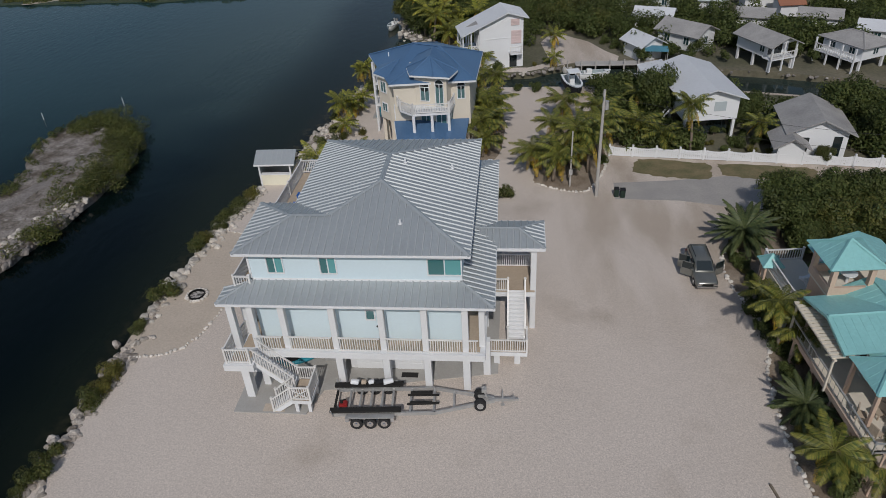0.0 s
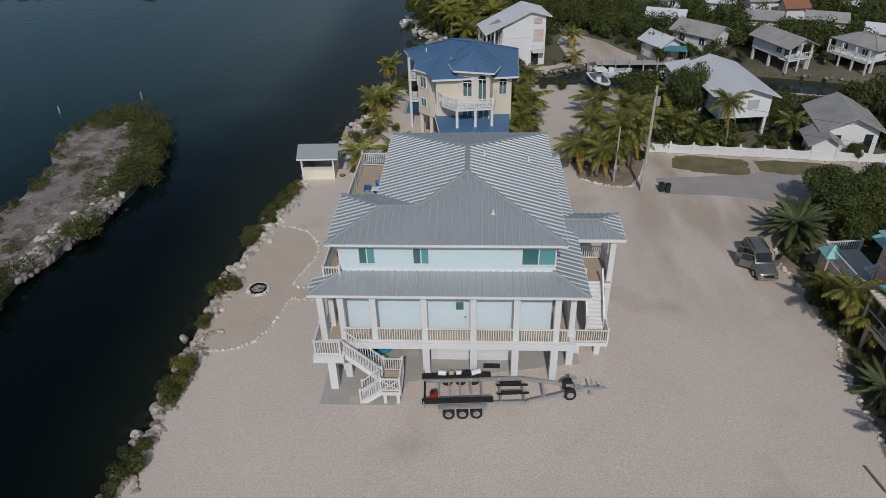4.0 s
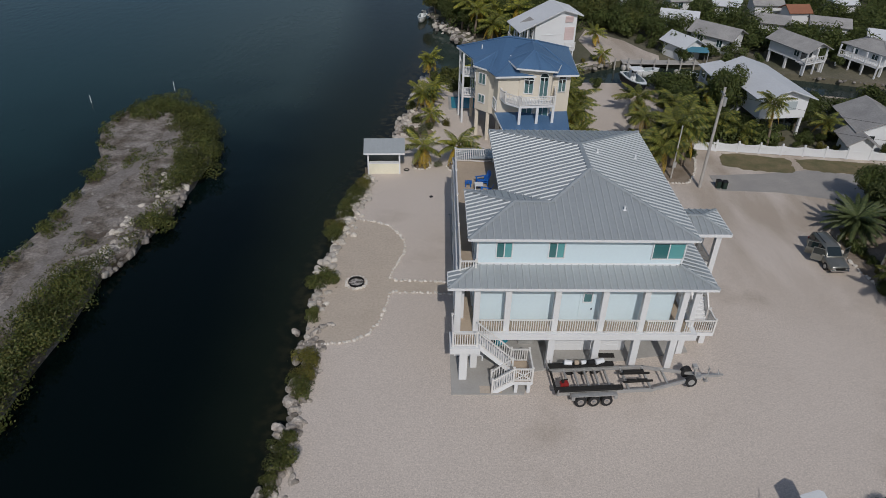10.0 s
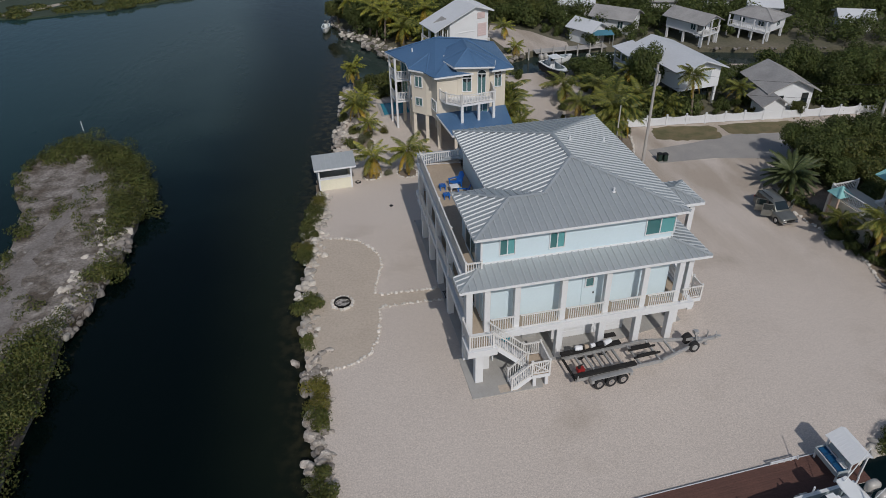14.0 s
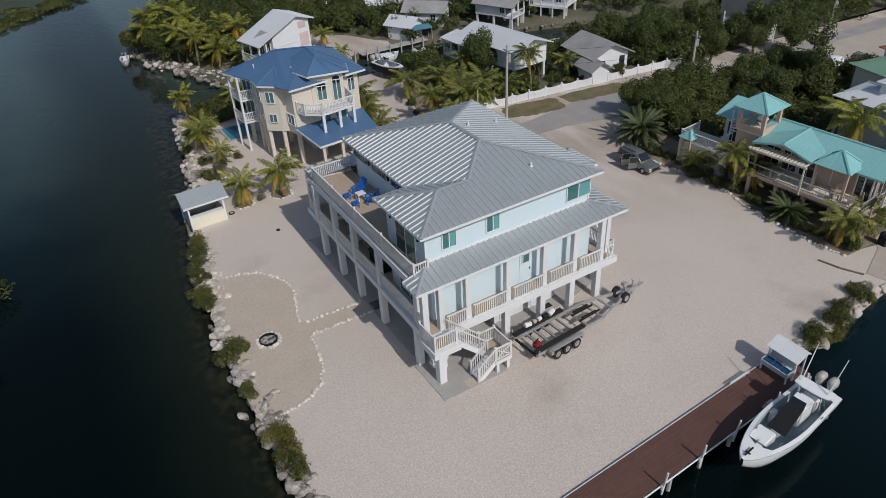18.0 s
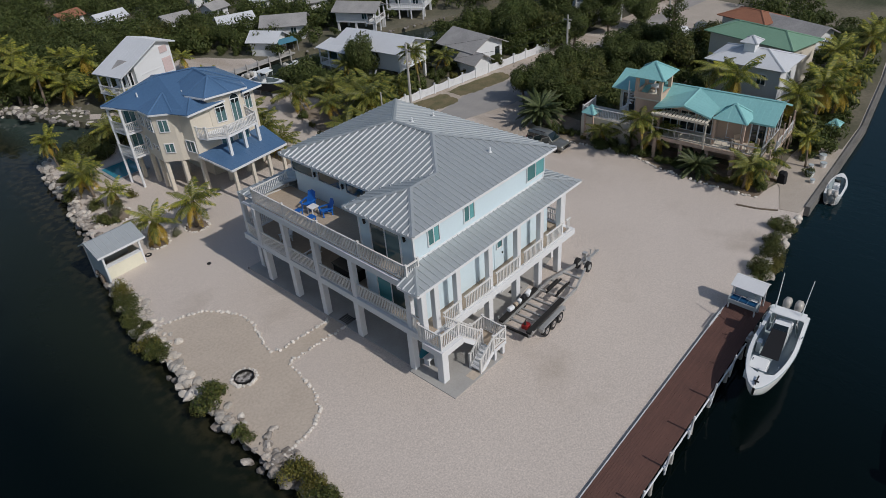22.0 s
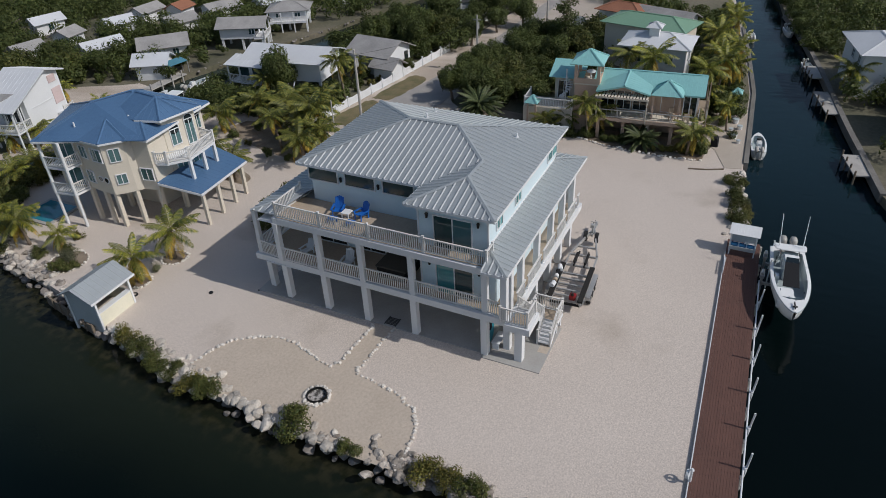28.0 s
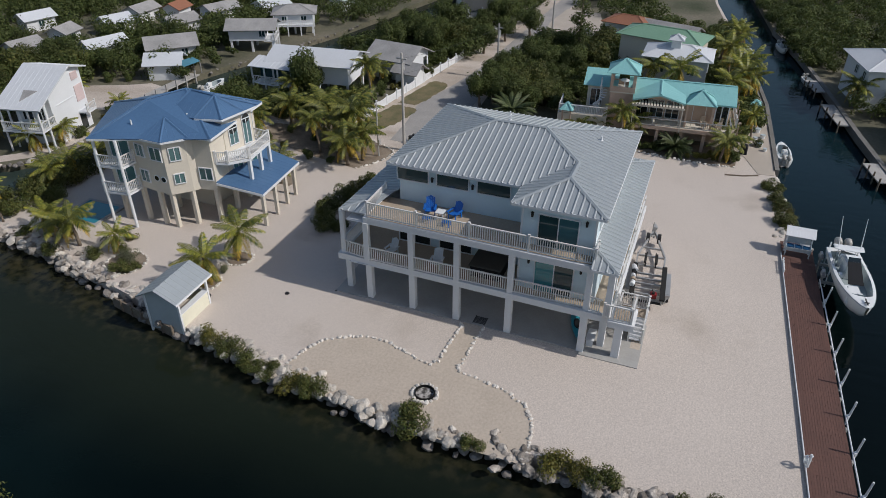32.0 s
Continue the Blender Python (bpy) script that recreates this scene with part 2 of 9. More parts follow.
M_GRAVEL = gravel_mat()
M_SAND = mat("raked_sand", (0.50, 0.43, 0.355), (0.455, 0.388, 0.318), rough=0.95, big=0.6, fine=6, grain=0.13, bump=0.4)
M_EARTH = mat("scrubby_ground", (0.20, 0.175, 0.13), (0.04, 0.05, 0.02), rough=0.95, big=0.11, fine=2.5, grain=0.25, bump=0.4)
M_GRASS = mat("dry_grass", (0.20, 0.155, 0.085), (0.09, 0.095, 0.04), rough=0.95, big=0.7, fine=14, grain=0.3, bump=0.5)
M_MARSH = mat("far_mangrove", (0.045, 0.065, 0.04), (0.03, 0.045, 0.03), rough=0.95, big=0.3, fine=2, grain=0.3, bump=0.5)
M_MULCH = mat("leaf_litter", (0.15, 0.11, 0.075), (0.30, 0.25, 0.195), rough=0.95, big=0.8, fine=9, grain=0.35, bump=0.5)
M_ASPHALT = mat("worn_asphalt", (0.27, 0.26, 0.25), (0.36, 0.34, 0.315), rough=0.92, big=0.45, fine=8, grain=0.14, bump=0.2)
M_ROCKGROUND = mat("bare_limestone", (0.25, 0.225, 0.205), (0.09, 0.072, 0.055), rough=0.95, big=0.55, fine=5.5, grain=0.55, bump=1.0, contrast=0.25, dirt=((0.38, 0.36, 0.335), 0.8, 0.6))
M_SEAWALL = mat("stained_seawall_concrete", (0.21, 0.20, 0.185), (0.13, 0.125, 0.115), rough=0.95, big=0.7, fine=8, grain=0.2, bump=0.2)
M_CONCRETE = mat("concrete", (0.40, 0.39, 0.37), (0.33, 0.32, 0.30), rough=0.9, big=0.6, fine=10, grain=0.07, bump=0.1)
M_PAD = mat("sandy_concrete", (0.46, 0.405, 0.345), (0.39, 0.34, 0.285), rough=0.95, big=0.5, fine=9, grain=0.1, bump=0.12)
M_ROCK = mat("limestone", (0.55, 0.515, 0.465), (0.36, 0.325, 0.28), rough=0.95, big=1.3, fine=7, grain=0.2, bump=0.7, vary=0.25)
M_SHOREROCK = mat("grey_brown_shore_limestone", (0.44, 0.40, 0.355), (0.20, 0.172, 0.145), rough=0.95, big=1.7, fine=6, grain=0.4, bump=0.9, vary=0.28, contrast=0.3, dirt=((0.10, 0.085, 0.07), 2.2, 0.58))
M_CORAL = mat("white_coral_stone", (0.68, 0.65, 0.60), (0.52, 0.48, 0.43), rough=0.95, big=2.5, fine=9, grain=0.15, bump=0.6, vary=0.15)
M_DARKROCK = mat("weathered_limestone", (0.27, 0.25, 0.23), (0.16, 0.14, 0.125), rough=0.95, big=1.3, fine=6, grain=0.25, bump=0.8, vary=0.3)
M_WALL = mat("pale_blue_siding", (0.60, 0.715, 0.765), (0.58, 0.69, 0.745), rough=0.6, big=0.5, fine=6, grain=0.02, bump=0.03)
M_WHITE = mat("white_paint", (0.72, 0.735, 0.75), (0.68, 0.695, 0.71), rough=0.5, big=0.7, fine=8, grain=0.03, bump=0.03)
M_STUCCO = mat("white_stucco", (0.68, 0.69, 0.70), (0.63, 0.64, 0.65), rough=0.85, big=0.5, fine=15, grain=0.04, bump=0.12)
M_RAIL = mat("white_vinyl", (0.74, 0.73, 0.71), rough=0.4, big=0.5, fine=5, grain=0.02, bump=0.0)
M_ROOF = mat("galvalume_roofing", (0.425, 0.46, 0.475), (0.38, 0.41, 0.425), rough=0.5, metal=0.4, big=0.45, fine=4, grain=0.05, bump=0.03)
M_SEAM = mat("galvalume_rib", (0.46, 0.49, 0.50), (0.41, 0.435, 0.445), rough=0.55, metal=0.3, big=0.5, fine=6, grain=0.05, bump=0.0)
M_DECK = mat("tan_deck_boards", (0.44, 0.36, 0.275), (0.385, 0.31, 0.235), rough=0.8, big=0.8, fine=8, grain=0.1, bump=0.1)
M_GLASS = glass_mat("teal_window_glass", (0.045, 0.155, 0.16))
M_GLASS_LIGHT = glass_mat("pale_teal_shutter_glass", (0.11, 0.33, 0.34), 0.15)
M_GLASS_N = glass_mat("pale_grey_green_glass", (0.09, 0.17, 0.175), 0.1)
M_DARKGLASS = glass_mat("dark_glass", (0.012, 0.02, 0.022))
M_GREYGLASS = glass_mat("blue_grey_glass", (0.06, 0.155, 0.165))
M_BLINDGLASS = glass_mat("glass_over_drawn_blinds", (0.05, 0.13, 0.15))
M_TEALGLASS = glass_mat("teal_tinted_glass", (0.06, 0.25, 0.27))
M_DARKTEAL = glass_mat("dark_teal_glass", (0.022, 0.055, 0.06))
M_GREYPANEL = mat("pale_blue_grey_panel", (0.42, 0.47, 0.49), (0.36, 0.41, 0.43), rough=0.7, big=0.8, fine=8, grain=0.06, bump=0.05)
M_SLAT = mat("pale_blue_blind_slat", (0.42, 0.52, 0.56), rough=0.5, big=2, fine=8, grain=0.04, bump=0.0)
M_TUBCOVER = mat("faded_dark_brown_vinyl", (0.075, 0.068, 0.056), rough=0.6, big=1.5, fine=14, grain=0.12, bump=0.1)
M_DOCK = mat("brown_composite_decking", (0.125, 0.060, 0.045), (0.10, 0.049, 0.038), rough=0.8, big=0.8, fine=9, grain=0.15, bump=0.1, vary=0.06)
M_STEEL = mat("galvanised_steel", (0.52, 0.52, 0.51), (0.40, 0.40, 0.395), rough=0.5, metal=0.5, big=1.5, fine=12, grain=0.1, bump=0.05)
M_BLACK = mat("black_carpeted_bunk", (0.015, 0.014, 0.013), rough=0.9, big=1.5, fine=20, grain=0.2, bump=0.1)
M_RUBBER = mat("tyre_rubber", (0.02, 0.02, 0.021), rough=0.85, big=2, fine=20, grain=0.1, bump=0.1)
M_BLUEPAINT = mat("bright_blue_plastic", (0.012, 0.13, 0.48), (0.01, 0.11, 0.42), rough=0.5, big=2, fine=10, grain=0.05, bump=0.0)
M_RED = mat("red_plastic", (0.30, 0.02, 0.02), rough=0.5, big=2, fine=10, grain=0.1, bump=0.0)
M_LAMP = mat("black_lantern_metal", (0.02, 0.02, 0.02), rough=0.5, metal=0.5, big=3, fine=10, bump=0.0)
M_BARK = mat("grey_bark", (0.22, 0.18, 0.135), (0.14, 0.11, 0.085), rough=0.95, big=2, fine=9, grain=0.25, bump=0.5)
M_WOODPOLE = mat("weathered_pole", (0.43, 0.415, 0.39), (0.35, 0.335, 0.315), rough=0.95, big=0.8, fine=9, grain=0.15, bump=0.3)
M_SUV = mat("grey_green_metallic_paint", (0.26, 0.265, 0.245), rough=0.3, metal=0.6, big=1, fine=10, grain=0.03, bump=0.0)
M_CHROME = mat("chrome", (0.75, 0.75, 0.75), rough=0.15, metal=1.0, big=2, fine=10, grain=0.02, bump=0.0)
M_GEL = mat("white_gelcoat", (0.80, 0.81, 0.80), (0.74, 0.76, 0.76), rough=0.25, big=1, fine=8, grain=0.02, bump=0.0)
M_NONSKID = mat("pale_grey_nonskid", (0.36, 0.42, 0.44), (0.31, 0.37, 0.39), rough=0.8, big=2, fine=16, grain=0.08, bump=0.1)
M_COVER = mat("charcoal_canvas", (0.009, 0.010, 0.013), rough=0.9, big=2, fine=18, grain=0.1, bump=0.15)
M_BLUEROOF = mat("blue_metal_roofing", (0.09, 0.18, 0.32), (0.078, 0.158, 0.285), rough=0.42, metal=0.15, big=0.4, fine=5, grain=0.08, bump=0.03)
M_CREAM = mat("cream_stucco", (0.64, 0.585, 0.495), (0.60, 0.55, 0.46), rough=0.85, big=0.4, fine=8, grain=0.04, bump=0.08)
M_YELLOW = mat("pale_yellow_paint", (0.75, 0.725, 0.59), (0.71, 0.685, 0.55), rough=0.75, big=0.8, fine=8, grain=0.05, bump=0.05)
M_TEALROOF = mat("turquoise_metal_roofing", (0.27, 0.55, 0.54), (0.235, 0.50, 0.495), rough=0.5, metal=0.15, big=0.4, fine=5, grain=0.07, bump=0.03)
M_PEACH = mat("peach_stucco", (0.54, 0.40, 0.31), (0.50, 0.37, 0.285), rough=0.85, big=0.5, fine=8, grain=0.05, bump=0.08)
M_GREENROOF = mat("pale_green_metal_roofing", (0.21, 0.36, 0.25), (0.18, 0.32, 0.22), rough=0.5, metal=0.1, big=0.4, fine=5, grain=0.07, bump=0.03)
M_GREYROOF = mat("faded_grey_shingles", (0.36, 0.35, 0.34), (0.25, 0.245, 0.24), rough=0.95, big=0.6, fine=6, grain=0.15, bump=0.25)
M_WHITEROOF = mat("white_roof_coating", (0.60, 0.62, 0.645), (0.53, 0.55, 0.575), rough=0.7, big=0.3, fine=5, grain=0.05, bump=0.05)
M_BROWNROOF = mat("brown_roof", (0.30, 0.13, 0.075), (0.25, 0.11, 0.065), rough=0.9, big=0.6, fine=6, grain=0.12, bump=0.15)
M_LEAF_A = leaf_mat("mangrove_leaves", (0.046, 0.072, 0.018), (0.135, 0.132, 0.036), rough=0.55)
M_LEAF_B = leaf_mat("dark_tree_leaves", (0.050, 0.077, 0.020), (0.122, 0.140, 0.042), rough=0.62, trans=0.35)
M_LEAF_C = leaf_mat("yellowing_shrub_leaves", (0.075, 0.085, 0.018), (0.20, 0.17, 0.04))
M_LEAF_S = leaf_mat("silver_shrub_leaves", (0.10, 0.115, 0.06), (0.22, 0.22, 0.14))
M_FROND = leaf_mat("coconut_frond", (0.075, 0.115, 0.02), (0.38, 0.345, 0.055), rough=0.45)
M_FROND_G = leaf_mat("shaded_palm_frond", (0.058, 0.088, 0.02), (0.25, 0.235, 0.048), rough=0.5)
M_FROND_Y = leaf_mat("yellow_frond", (0.36, 0.27, 0.035), (0.54, 0.35, 0.06), rough=0.5)
M_FROND_D = leaf_mat("date_palm_frond", (0.05, 0.075, 0.03), (0.11, 0.13, 0.05), rough=0.5)
M_POOL = glass_mat("pool_water", (0.02, 0.20, 0.26), 0.05)


# ---- building helpers ----
def thing(name, label, category, at=(0, 0, 0), rz=0.0, group="", kind=""):
    ob = new(name)
    ob.matrix_basis = pose(at[0], at[1], at[2], 0, 0, rz)
    ob.empty_display_size = 0.3
    return tagged(ob, label, category, group, kind)


def hang(ob, parent):
    """Parent ob, whose mesh is in world places, under a thing or a part."""
    if parent is not None:
        ob.parent = parent
        if parent.parent is None:
            ob.matrix_parent_inverse = parent.matrix_basis.inverted()
    return ob


def part(name, bm, material, parent=None, label="", smooth=False):
    me = bpy.data.meshes.new(name)
    bm.to_mesh(me)
    bm.free()
    me.materials.append(material)
    if smooth:
        for q in me.polygons:
            q.use_smooth = True
    ob = hang(new(name, me), parent)
    return tagged(ob, label) if label else ob


def piece(name, me, parent, m):
    """One more object on a shared mesh."""
    ob = hang(new(name, me), parent)
    ob.matrix_basis = m
    return ob


def data(name, verts, faces, material, smooth=False):
    me = bpy.data.meshes.new(name)
    me.from_pydata([tuple(v) for v in verts], [], [tuple(f) for f in faces])
    me.materials.append(material)
    if smooth:
        for q in me.polygons:
            q.use_smooth = True
    me.update()
    return me


def bm_new():
    return bmesh.new()


def bx(bm, x0, x1, y0, y1, z0, z1, m=None):
    v = [bm.verts.new((x, y, z)) for z in (z0, z1) for x, y in ((x0, y0), (x1, y0), (x1, y1), (x0, y1))]
    if m is not None:
        for q in v:
            q.co = m @ q.co
    for f in ((3, 2, 1, 0), (4, 5, 6, 7), (0, 1, 5, 4), (1, 2, 6, 5), (2, 3, 7, 6), (3, 0, 4, 7)):
        bm.faces.new([v[i] for i in f])
    return v


def rod(bm, a, b, r0, r1=None, n=8, cap=True):
    """A round, tapered rod from a to b."""
    a, b = Vector(a), Vector(b)
    r1 = r0 if r1 is None else r1
    q = (b - a).to_track_quat("Z", "Y").to_matrix()
    rings = []
    for c, r in ((a, r0), (b, r1)):
        rings.append([bm.verts.new(c + q @ Vector((r * math.cos(2 * math.pi * i / n), r * math.sin(2 * math.pi * i / n), 0))) for i in range(n)])
    for i in range(n):
        bm.faces.new((rings[0][i], rings[0][(i + 1) % n], rings[1][(i + 1) % n], rings[1][i]))
    if cap:
        bm.faces.new(rings[0][::-1]), bm.faces.new(rings[1])


def bar(bm, a, b, w, h):
    """A square bar from a to b, w wide and h high."""
    a, b = Vector(a), Vector(b)
    d = b - a
    q = d.to_track_quat("Y", "Z").to_matrix().to_4x4()
    bx(bm, -w / 2, w / 2, 0, d.length, -h / 2, h / 2, Matrix.Translation(a) @ q)


def prism(bm, pts, z0, z1):
    """An upright prism over a plan polygon (counter-clockwise)."""
    lo = [bm.verts.new((x, y, z0)) for x, y in pts]
    hi = [bm.verts.new((x, y, z1)) for x, y in pts]
    n = len(pts)
    bm.faces.new(hi), bm.faces.new(lo[::-1])
    for i in range(n):
        bm.faces.new((lo[i], lo[(i + 1) % n], hi[(i + 1) % n], hi[i]))


def slab(bm, pts, thick):
    """A plate under a polygon in space (counter-clockwise seen from above)."""
    p = [Vector(q) for q in pts]
    nrm = (p[1] - p[0]).cross(p[2] - p[0]).normalized()
    hi = [bm.verts.new(q) for q in p]
    lo = [bm.verts.new(q - nrm * thick) for q in p]
    n = len(p)
    bm.faces.new(hi), bm.faces.new(lo[::-1])
    for i in range(n):
        bm.faces.new((lo[i], lo[(i + 1) % n], hi[(i + 1) % n], hi[i]))


def boxpart(name, x0, x1, y0, y1, z0, z1, material, parent, label="", bevel=0.0):
    bm = bm_new()
    bx(bm, x0, x1, y0, y1, z0, z1)
    if bevel:
        bmesh.ops.bevel(bm, geom=bm.edges[:], offset=bevel, segments=2, affect="EDGES", profile=0.5)
    return part(name, bm, material, parent, label)


def roof_plane(parent, pts, material, seam_mat=None, pitch=0.41, rib=(0.12, 0.06), thick=0.06, ribs=True, name="roof_plane"):
    """A sheet-metal roof plane whose first two points are its eave, with standing ribs from eave to ridge."""
    p = [Vector(q) for q in pts]
    bm = bm_new()
    slab(bm, p, thick)
    plane = part(name, bm, material, parent)
    if not ribs:
        return plane
    u = (p[1] - p[0]).normalized()
    nrm = (p[1] - p[0]).cross(p[2] - p[0]).normalized()
    v = nrm.cross(u)
    flat = [((q - p[0]).dot(u), (q - p[0]).dot(v)) for q in p]
    lo, hi = min(q[0] for q in flat), max(q[0] for q in flat)
    k = lo + pitch * 0.5
    while k < hi:
        cuts = []
        for (ax, ay), (cx, cy) in zip(flat, flat[1:] + flat[:1]):
            if (ax - k) * (cx - k) < 0:
                cuts.append(ay + (cy - ay) * (k - ax) / (cx - ax))
        if len(cuts) >= 2 and max(cuts) - min(cuts) > 0.15:
            a, c = p[0] + u * k + v * (min(cuts) - 0.01), p[0] + u * k + v * max(cuts)
            w, h = rib
            vs = []
            for e in (a, c):
                vs += [e - u * w / 2, e + u * w / 2, e + u * w * 0.2 + nrm * h, e - u * w * 0.2 + nrm * h]
            part_me = data("roof_rib", vs, ((0, 1, 2, 3), (7, 6, 5, 4), (1, 5, 6, 2), (2, 6, 7, 3), (3, 7, 4, 0)), seam_mat or material)
            hang(new("roof_rib", part_me), plane)
        k += pitch
    return plane


def cap_line(parent, a, b, material, w=0.3, name="ridge_cap"):
    """A folded cap over a ridge or hip."""
    a, b = Vector(a), Vector(b)
    d = (b - a).normalized()
    side = d.cross(Vector((0, 0, 1))).normalized()
    up = side.cross(d)
    vs = []
    for e in (a, b):
        vs += [e - side * w / 2 + up * 0.015, e + up * 0.075, e + side * w / 2 + up * 0.015, e - up * 0.04]
    return hang(new(name, data(name, vs, ((0, 4, 5, 1), (1, 5, 6, 2), (0, 1, 2, 3), (7, 6, 5, 4), (0, 3, 7, 4), (2, 6, 7, 3)), material)), parent)


def unit_baluster(h, w, material):
    bm = bm_new()
    bx(bm, -w / 2, w / 2, -w / 2, w / 2, 0, h)
    me = bpy.data.meshes.new("baluster")
    bm.to_mesh(me), bm.free()
    me.materials.append(material)
    return me


BALUSTERS = {}
POST_SPOTS = set()


def railing(parent, a, b, h=1.05, gap=0.14, material=None, w=0.045, posts=(True, True), post_w=0.11, every=0.0):
    """A railing from floor point a to floor point b (sloping on stairs): rails, posts and single balusters."""
    material = material or M_RAIL
    a, b = Vector(a), Vector(b)
    d = b - a
    run = Vector((d.x, d.y, 0)).length
    bm = bm_new()
    bar(bm, a + Vector((0, 0, h - 0.04)), b + Vector((0, 0, h - 0.04)), 0.09, 0.07)
    rail = part("railing", bm, material, parent)
    bm = bm_new()
    bar(bm, a + Vector((0, 0, 0.12)), b + Vector((0, 0, 0.12)), 0.06, 0.07)
    part("bottom_rail", bm, material, rail)
    ang = math.degrees(math.atan2(d.y, d.x))
    spots = [0.0] * posts[0] + [1.0] * posts[1]
    if every:
        n = max(1, round(run / every))
        spots += [i / n for i in range(1, n)]
    for s in spots:
        q = a + d * s
        spot = (round(q.x * 4), round(q.y * 4), round(q.z * 2))
        if spot in POST_SPOTS:
            continue
        POST_SPOTS.add(spot)
        bm = bm_new()
        bx(bm, -post_w / 2, post_w / 2, -post_w / 2, post_w / 2, 0, h + 0.06, pose(q.x, q.y, q.z, 0, 0, ang))
        bx(bm, -post_w * 0.65, post_w * 0.65, -post_w * 0.65, post_w * 0.65, h + 0.06, h + 0.1, pose(q.x, q.y, q.z, 0, 0, ang))
        part("post", bm, material, rail)
    key = (round(h, 2), w, material.name)
    if key not in BALUSTERS:
        BALUSTERS[key] = unit_baluster(h - 0.2, w, material)
    n = max(2, round(run / gap))
    for i in range(1, n):
        q = a + d * (i / n)
        piece("baluster", BALUSTERS[key], rail, pose(q.x, q.y, q.z + 0.14, 0, 0, ang))
    return rail


def window(parent, c, wdir, w, h, glass, frame_mat=None, panes=2, depth=0.08, name="window", glasses=None):
    """A framed window centred at c on a wall whose outside lies along the normal of wdir turned clockwise; panes side by side."""
    frame_mat = frame_mat or M_WHITE
    m = Matrix.Translation(c) @ pose(0, 0, 0, 0, 0, math.degrees(math.atan2(wdir[1], wdir[0])))
    f = 0.06
    bm = bm_new()
    for x0, x1, z0, z1 in ((-w / 2 - f, w / 2 + f, h / 2, h / 2 + f), (-w / 2 - f, w / 2 + f, -h / 2 - f, -h / 2), (-w / 2 - f, -w / 2, -h / 2, h / 2), (w / 2, w / 2 + f, -h / 2, h / 2)):
        bx(bm, x0, x1, -depth, 0.02, z0, z1, m)
    for i in range(1, panes):
        x = -w / 2 + w * i / panes
        bx(bm, x - 0.03, x + 0.03, -depth * 0.8, 0.02, -h / 2, h / 2, m)
    ob = part(name, bm, frame_mat, parent)
    for i in range(panes):
        x0, x1 = -w / 2 + w * i / panes, -w / 2 + w * (i + 1) / panes
        bm = bm_new()
        bx(bm, x0 + 0.02, x1 - 0.02, -depth * 0.4, -0.005, -h / 2 + 0.01, h / 2 - 0.01, m)
        part("pane", bm, (glasses[i] if glasses else glass), ob)
    return ob


def steps(parent, a, b, width_dir, width, n, material, tread_mat):
    """A straight flight of n treads from floor point a (low) to b (high), with stringers at both sides."""
    a, b, wd = Vector(a), Vector(b), Vector(width_dir).normalized()
    d = b - a
    hor = Vector((d.x, d.y, 0))
    go = hor.normalized()
    ang = math.degrees(math.atan2(go.y, go.x))
    flight = None
    for s in (0, 1):
        bm = bm_new()
        o = a + wd * width * s
        bar(bm, o + Vector((0, 0, -0.12)), o + d + Vector((0, 0, -0.12)), 0.06, 0.26)
        flight = part("stringer", bm, material, parent)
    L = hor.length / n
    for i in range(n):
        q = a + hor * (i / n) + Vector((0, 0, d.z * (i + 1) / n))
        m = pose(q.x, q.y, q.z, 0, 0, ang)
        side = width if (pose(0, 0, 0, 0, 0, ang) @ Vector((0, 1, 0))).dot(wd) > 0 else -width
        bm = bm_new()
        bx(bm, 0, L + 0.03, min(0, side), max(0, side), -0.05, 0, m)
        bx(bm, L - 0.02, L, min(0, side), max(0, side), 0.0, d.z / n - 0.05, m)
        part("tread", bm, tread_mat, flight)
    return flight


# ---- growing things ----


def leaf_mesh(name, blobs, count, size, material, flat=0.35, shell=0.55, seed=1):
    """A crown: many single leaves in overlapping clumps. blobs: (x, y, z, rx, ry, rz)."""
    g = np.random.default_rng(seed)
    blobs = np.array(blobs, float)
    vol = blobs[:, 3] * blobs[:, 4] + blobs[:, 4] * blobs[:, 5]
    which = g.choice(len(blobs), count, p=vol / vol.sum())
    d = g.normal(size=(count, 3))
    d /= np.linalg.norm(d, axis=1)[:, None]
    r = shell + (1 - shell) * g.random(count) ** 0.6
    r *= 1 + 0.22 * g.normal(size=count) * (g.random(count) < 0.3)
    c = blobs[which, :3] + d * blobs[which, 3:] * r[:, None]
    nrm = d * 1.0 + g.normal(size=(count, 3)) * 0.5 + np.array([0, 0, flat])
    nrm /= np.linalg.norm(nrm, axis=1)[:, None]
    t = np.cross(nrm, g.normal(size=(count, 3)))
    t /= np.linalg.norm(t, axis=1)[:, None] + 1e-9
    b = np.cross(nrm, t)
    s = size * (0.6 + 0.8 * g.random(count))[:, None]
    droop = nrm * s * 0.18
    v = np.stack([c - t * s, c - b * s * 0.45 + droop, c + t * s, c + b * s * 0.45 + droop], 1).reshape(-1, 3)
    me = bpy.data.meshes.new(name)
    me.vertices.add(len(v))
    me.vertices.foreach_set("co", v.ravel())
    me.loops.add(4 * count)
    me.loops.foreach_set("vertex_index", np.arange(4 * count))
    me.polygons.add(count)
    me.polygons.foreach_set("loop_start", np.arange(0, 4 * count, 4))
    me.polygons.foreach_set("loop_total", np.full(count, 4))
    me.materials.append(material)
    me.update(calc_edges=True)
    return me


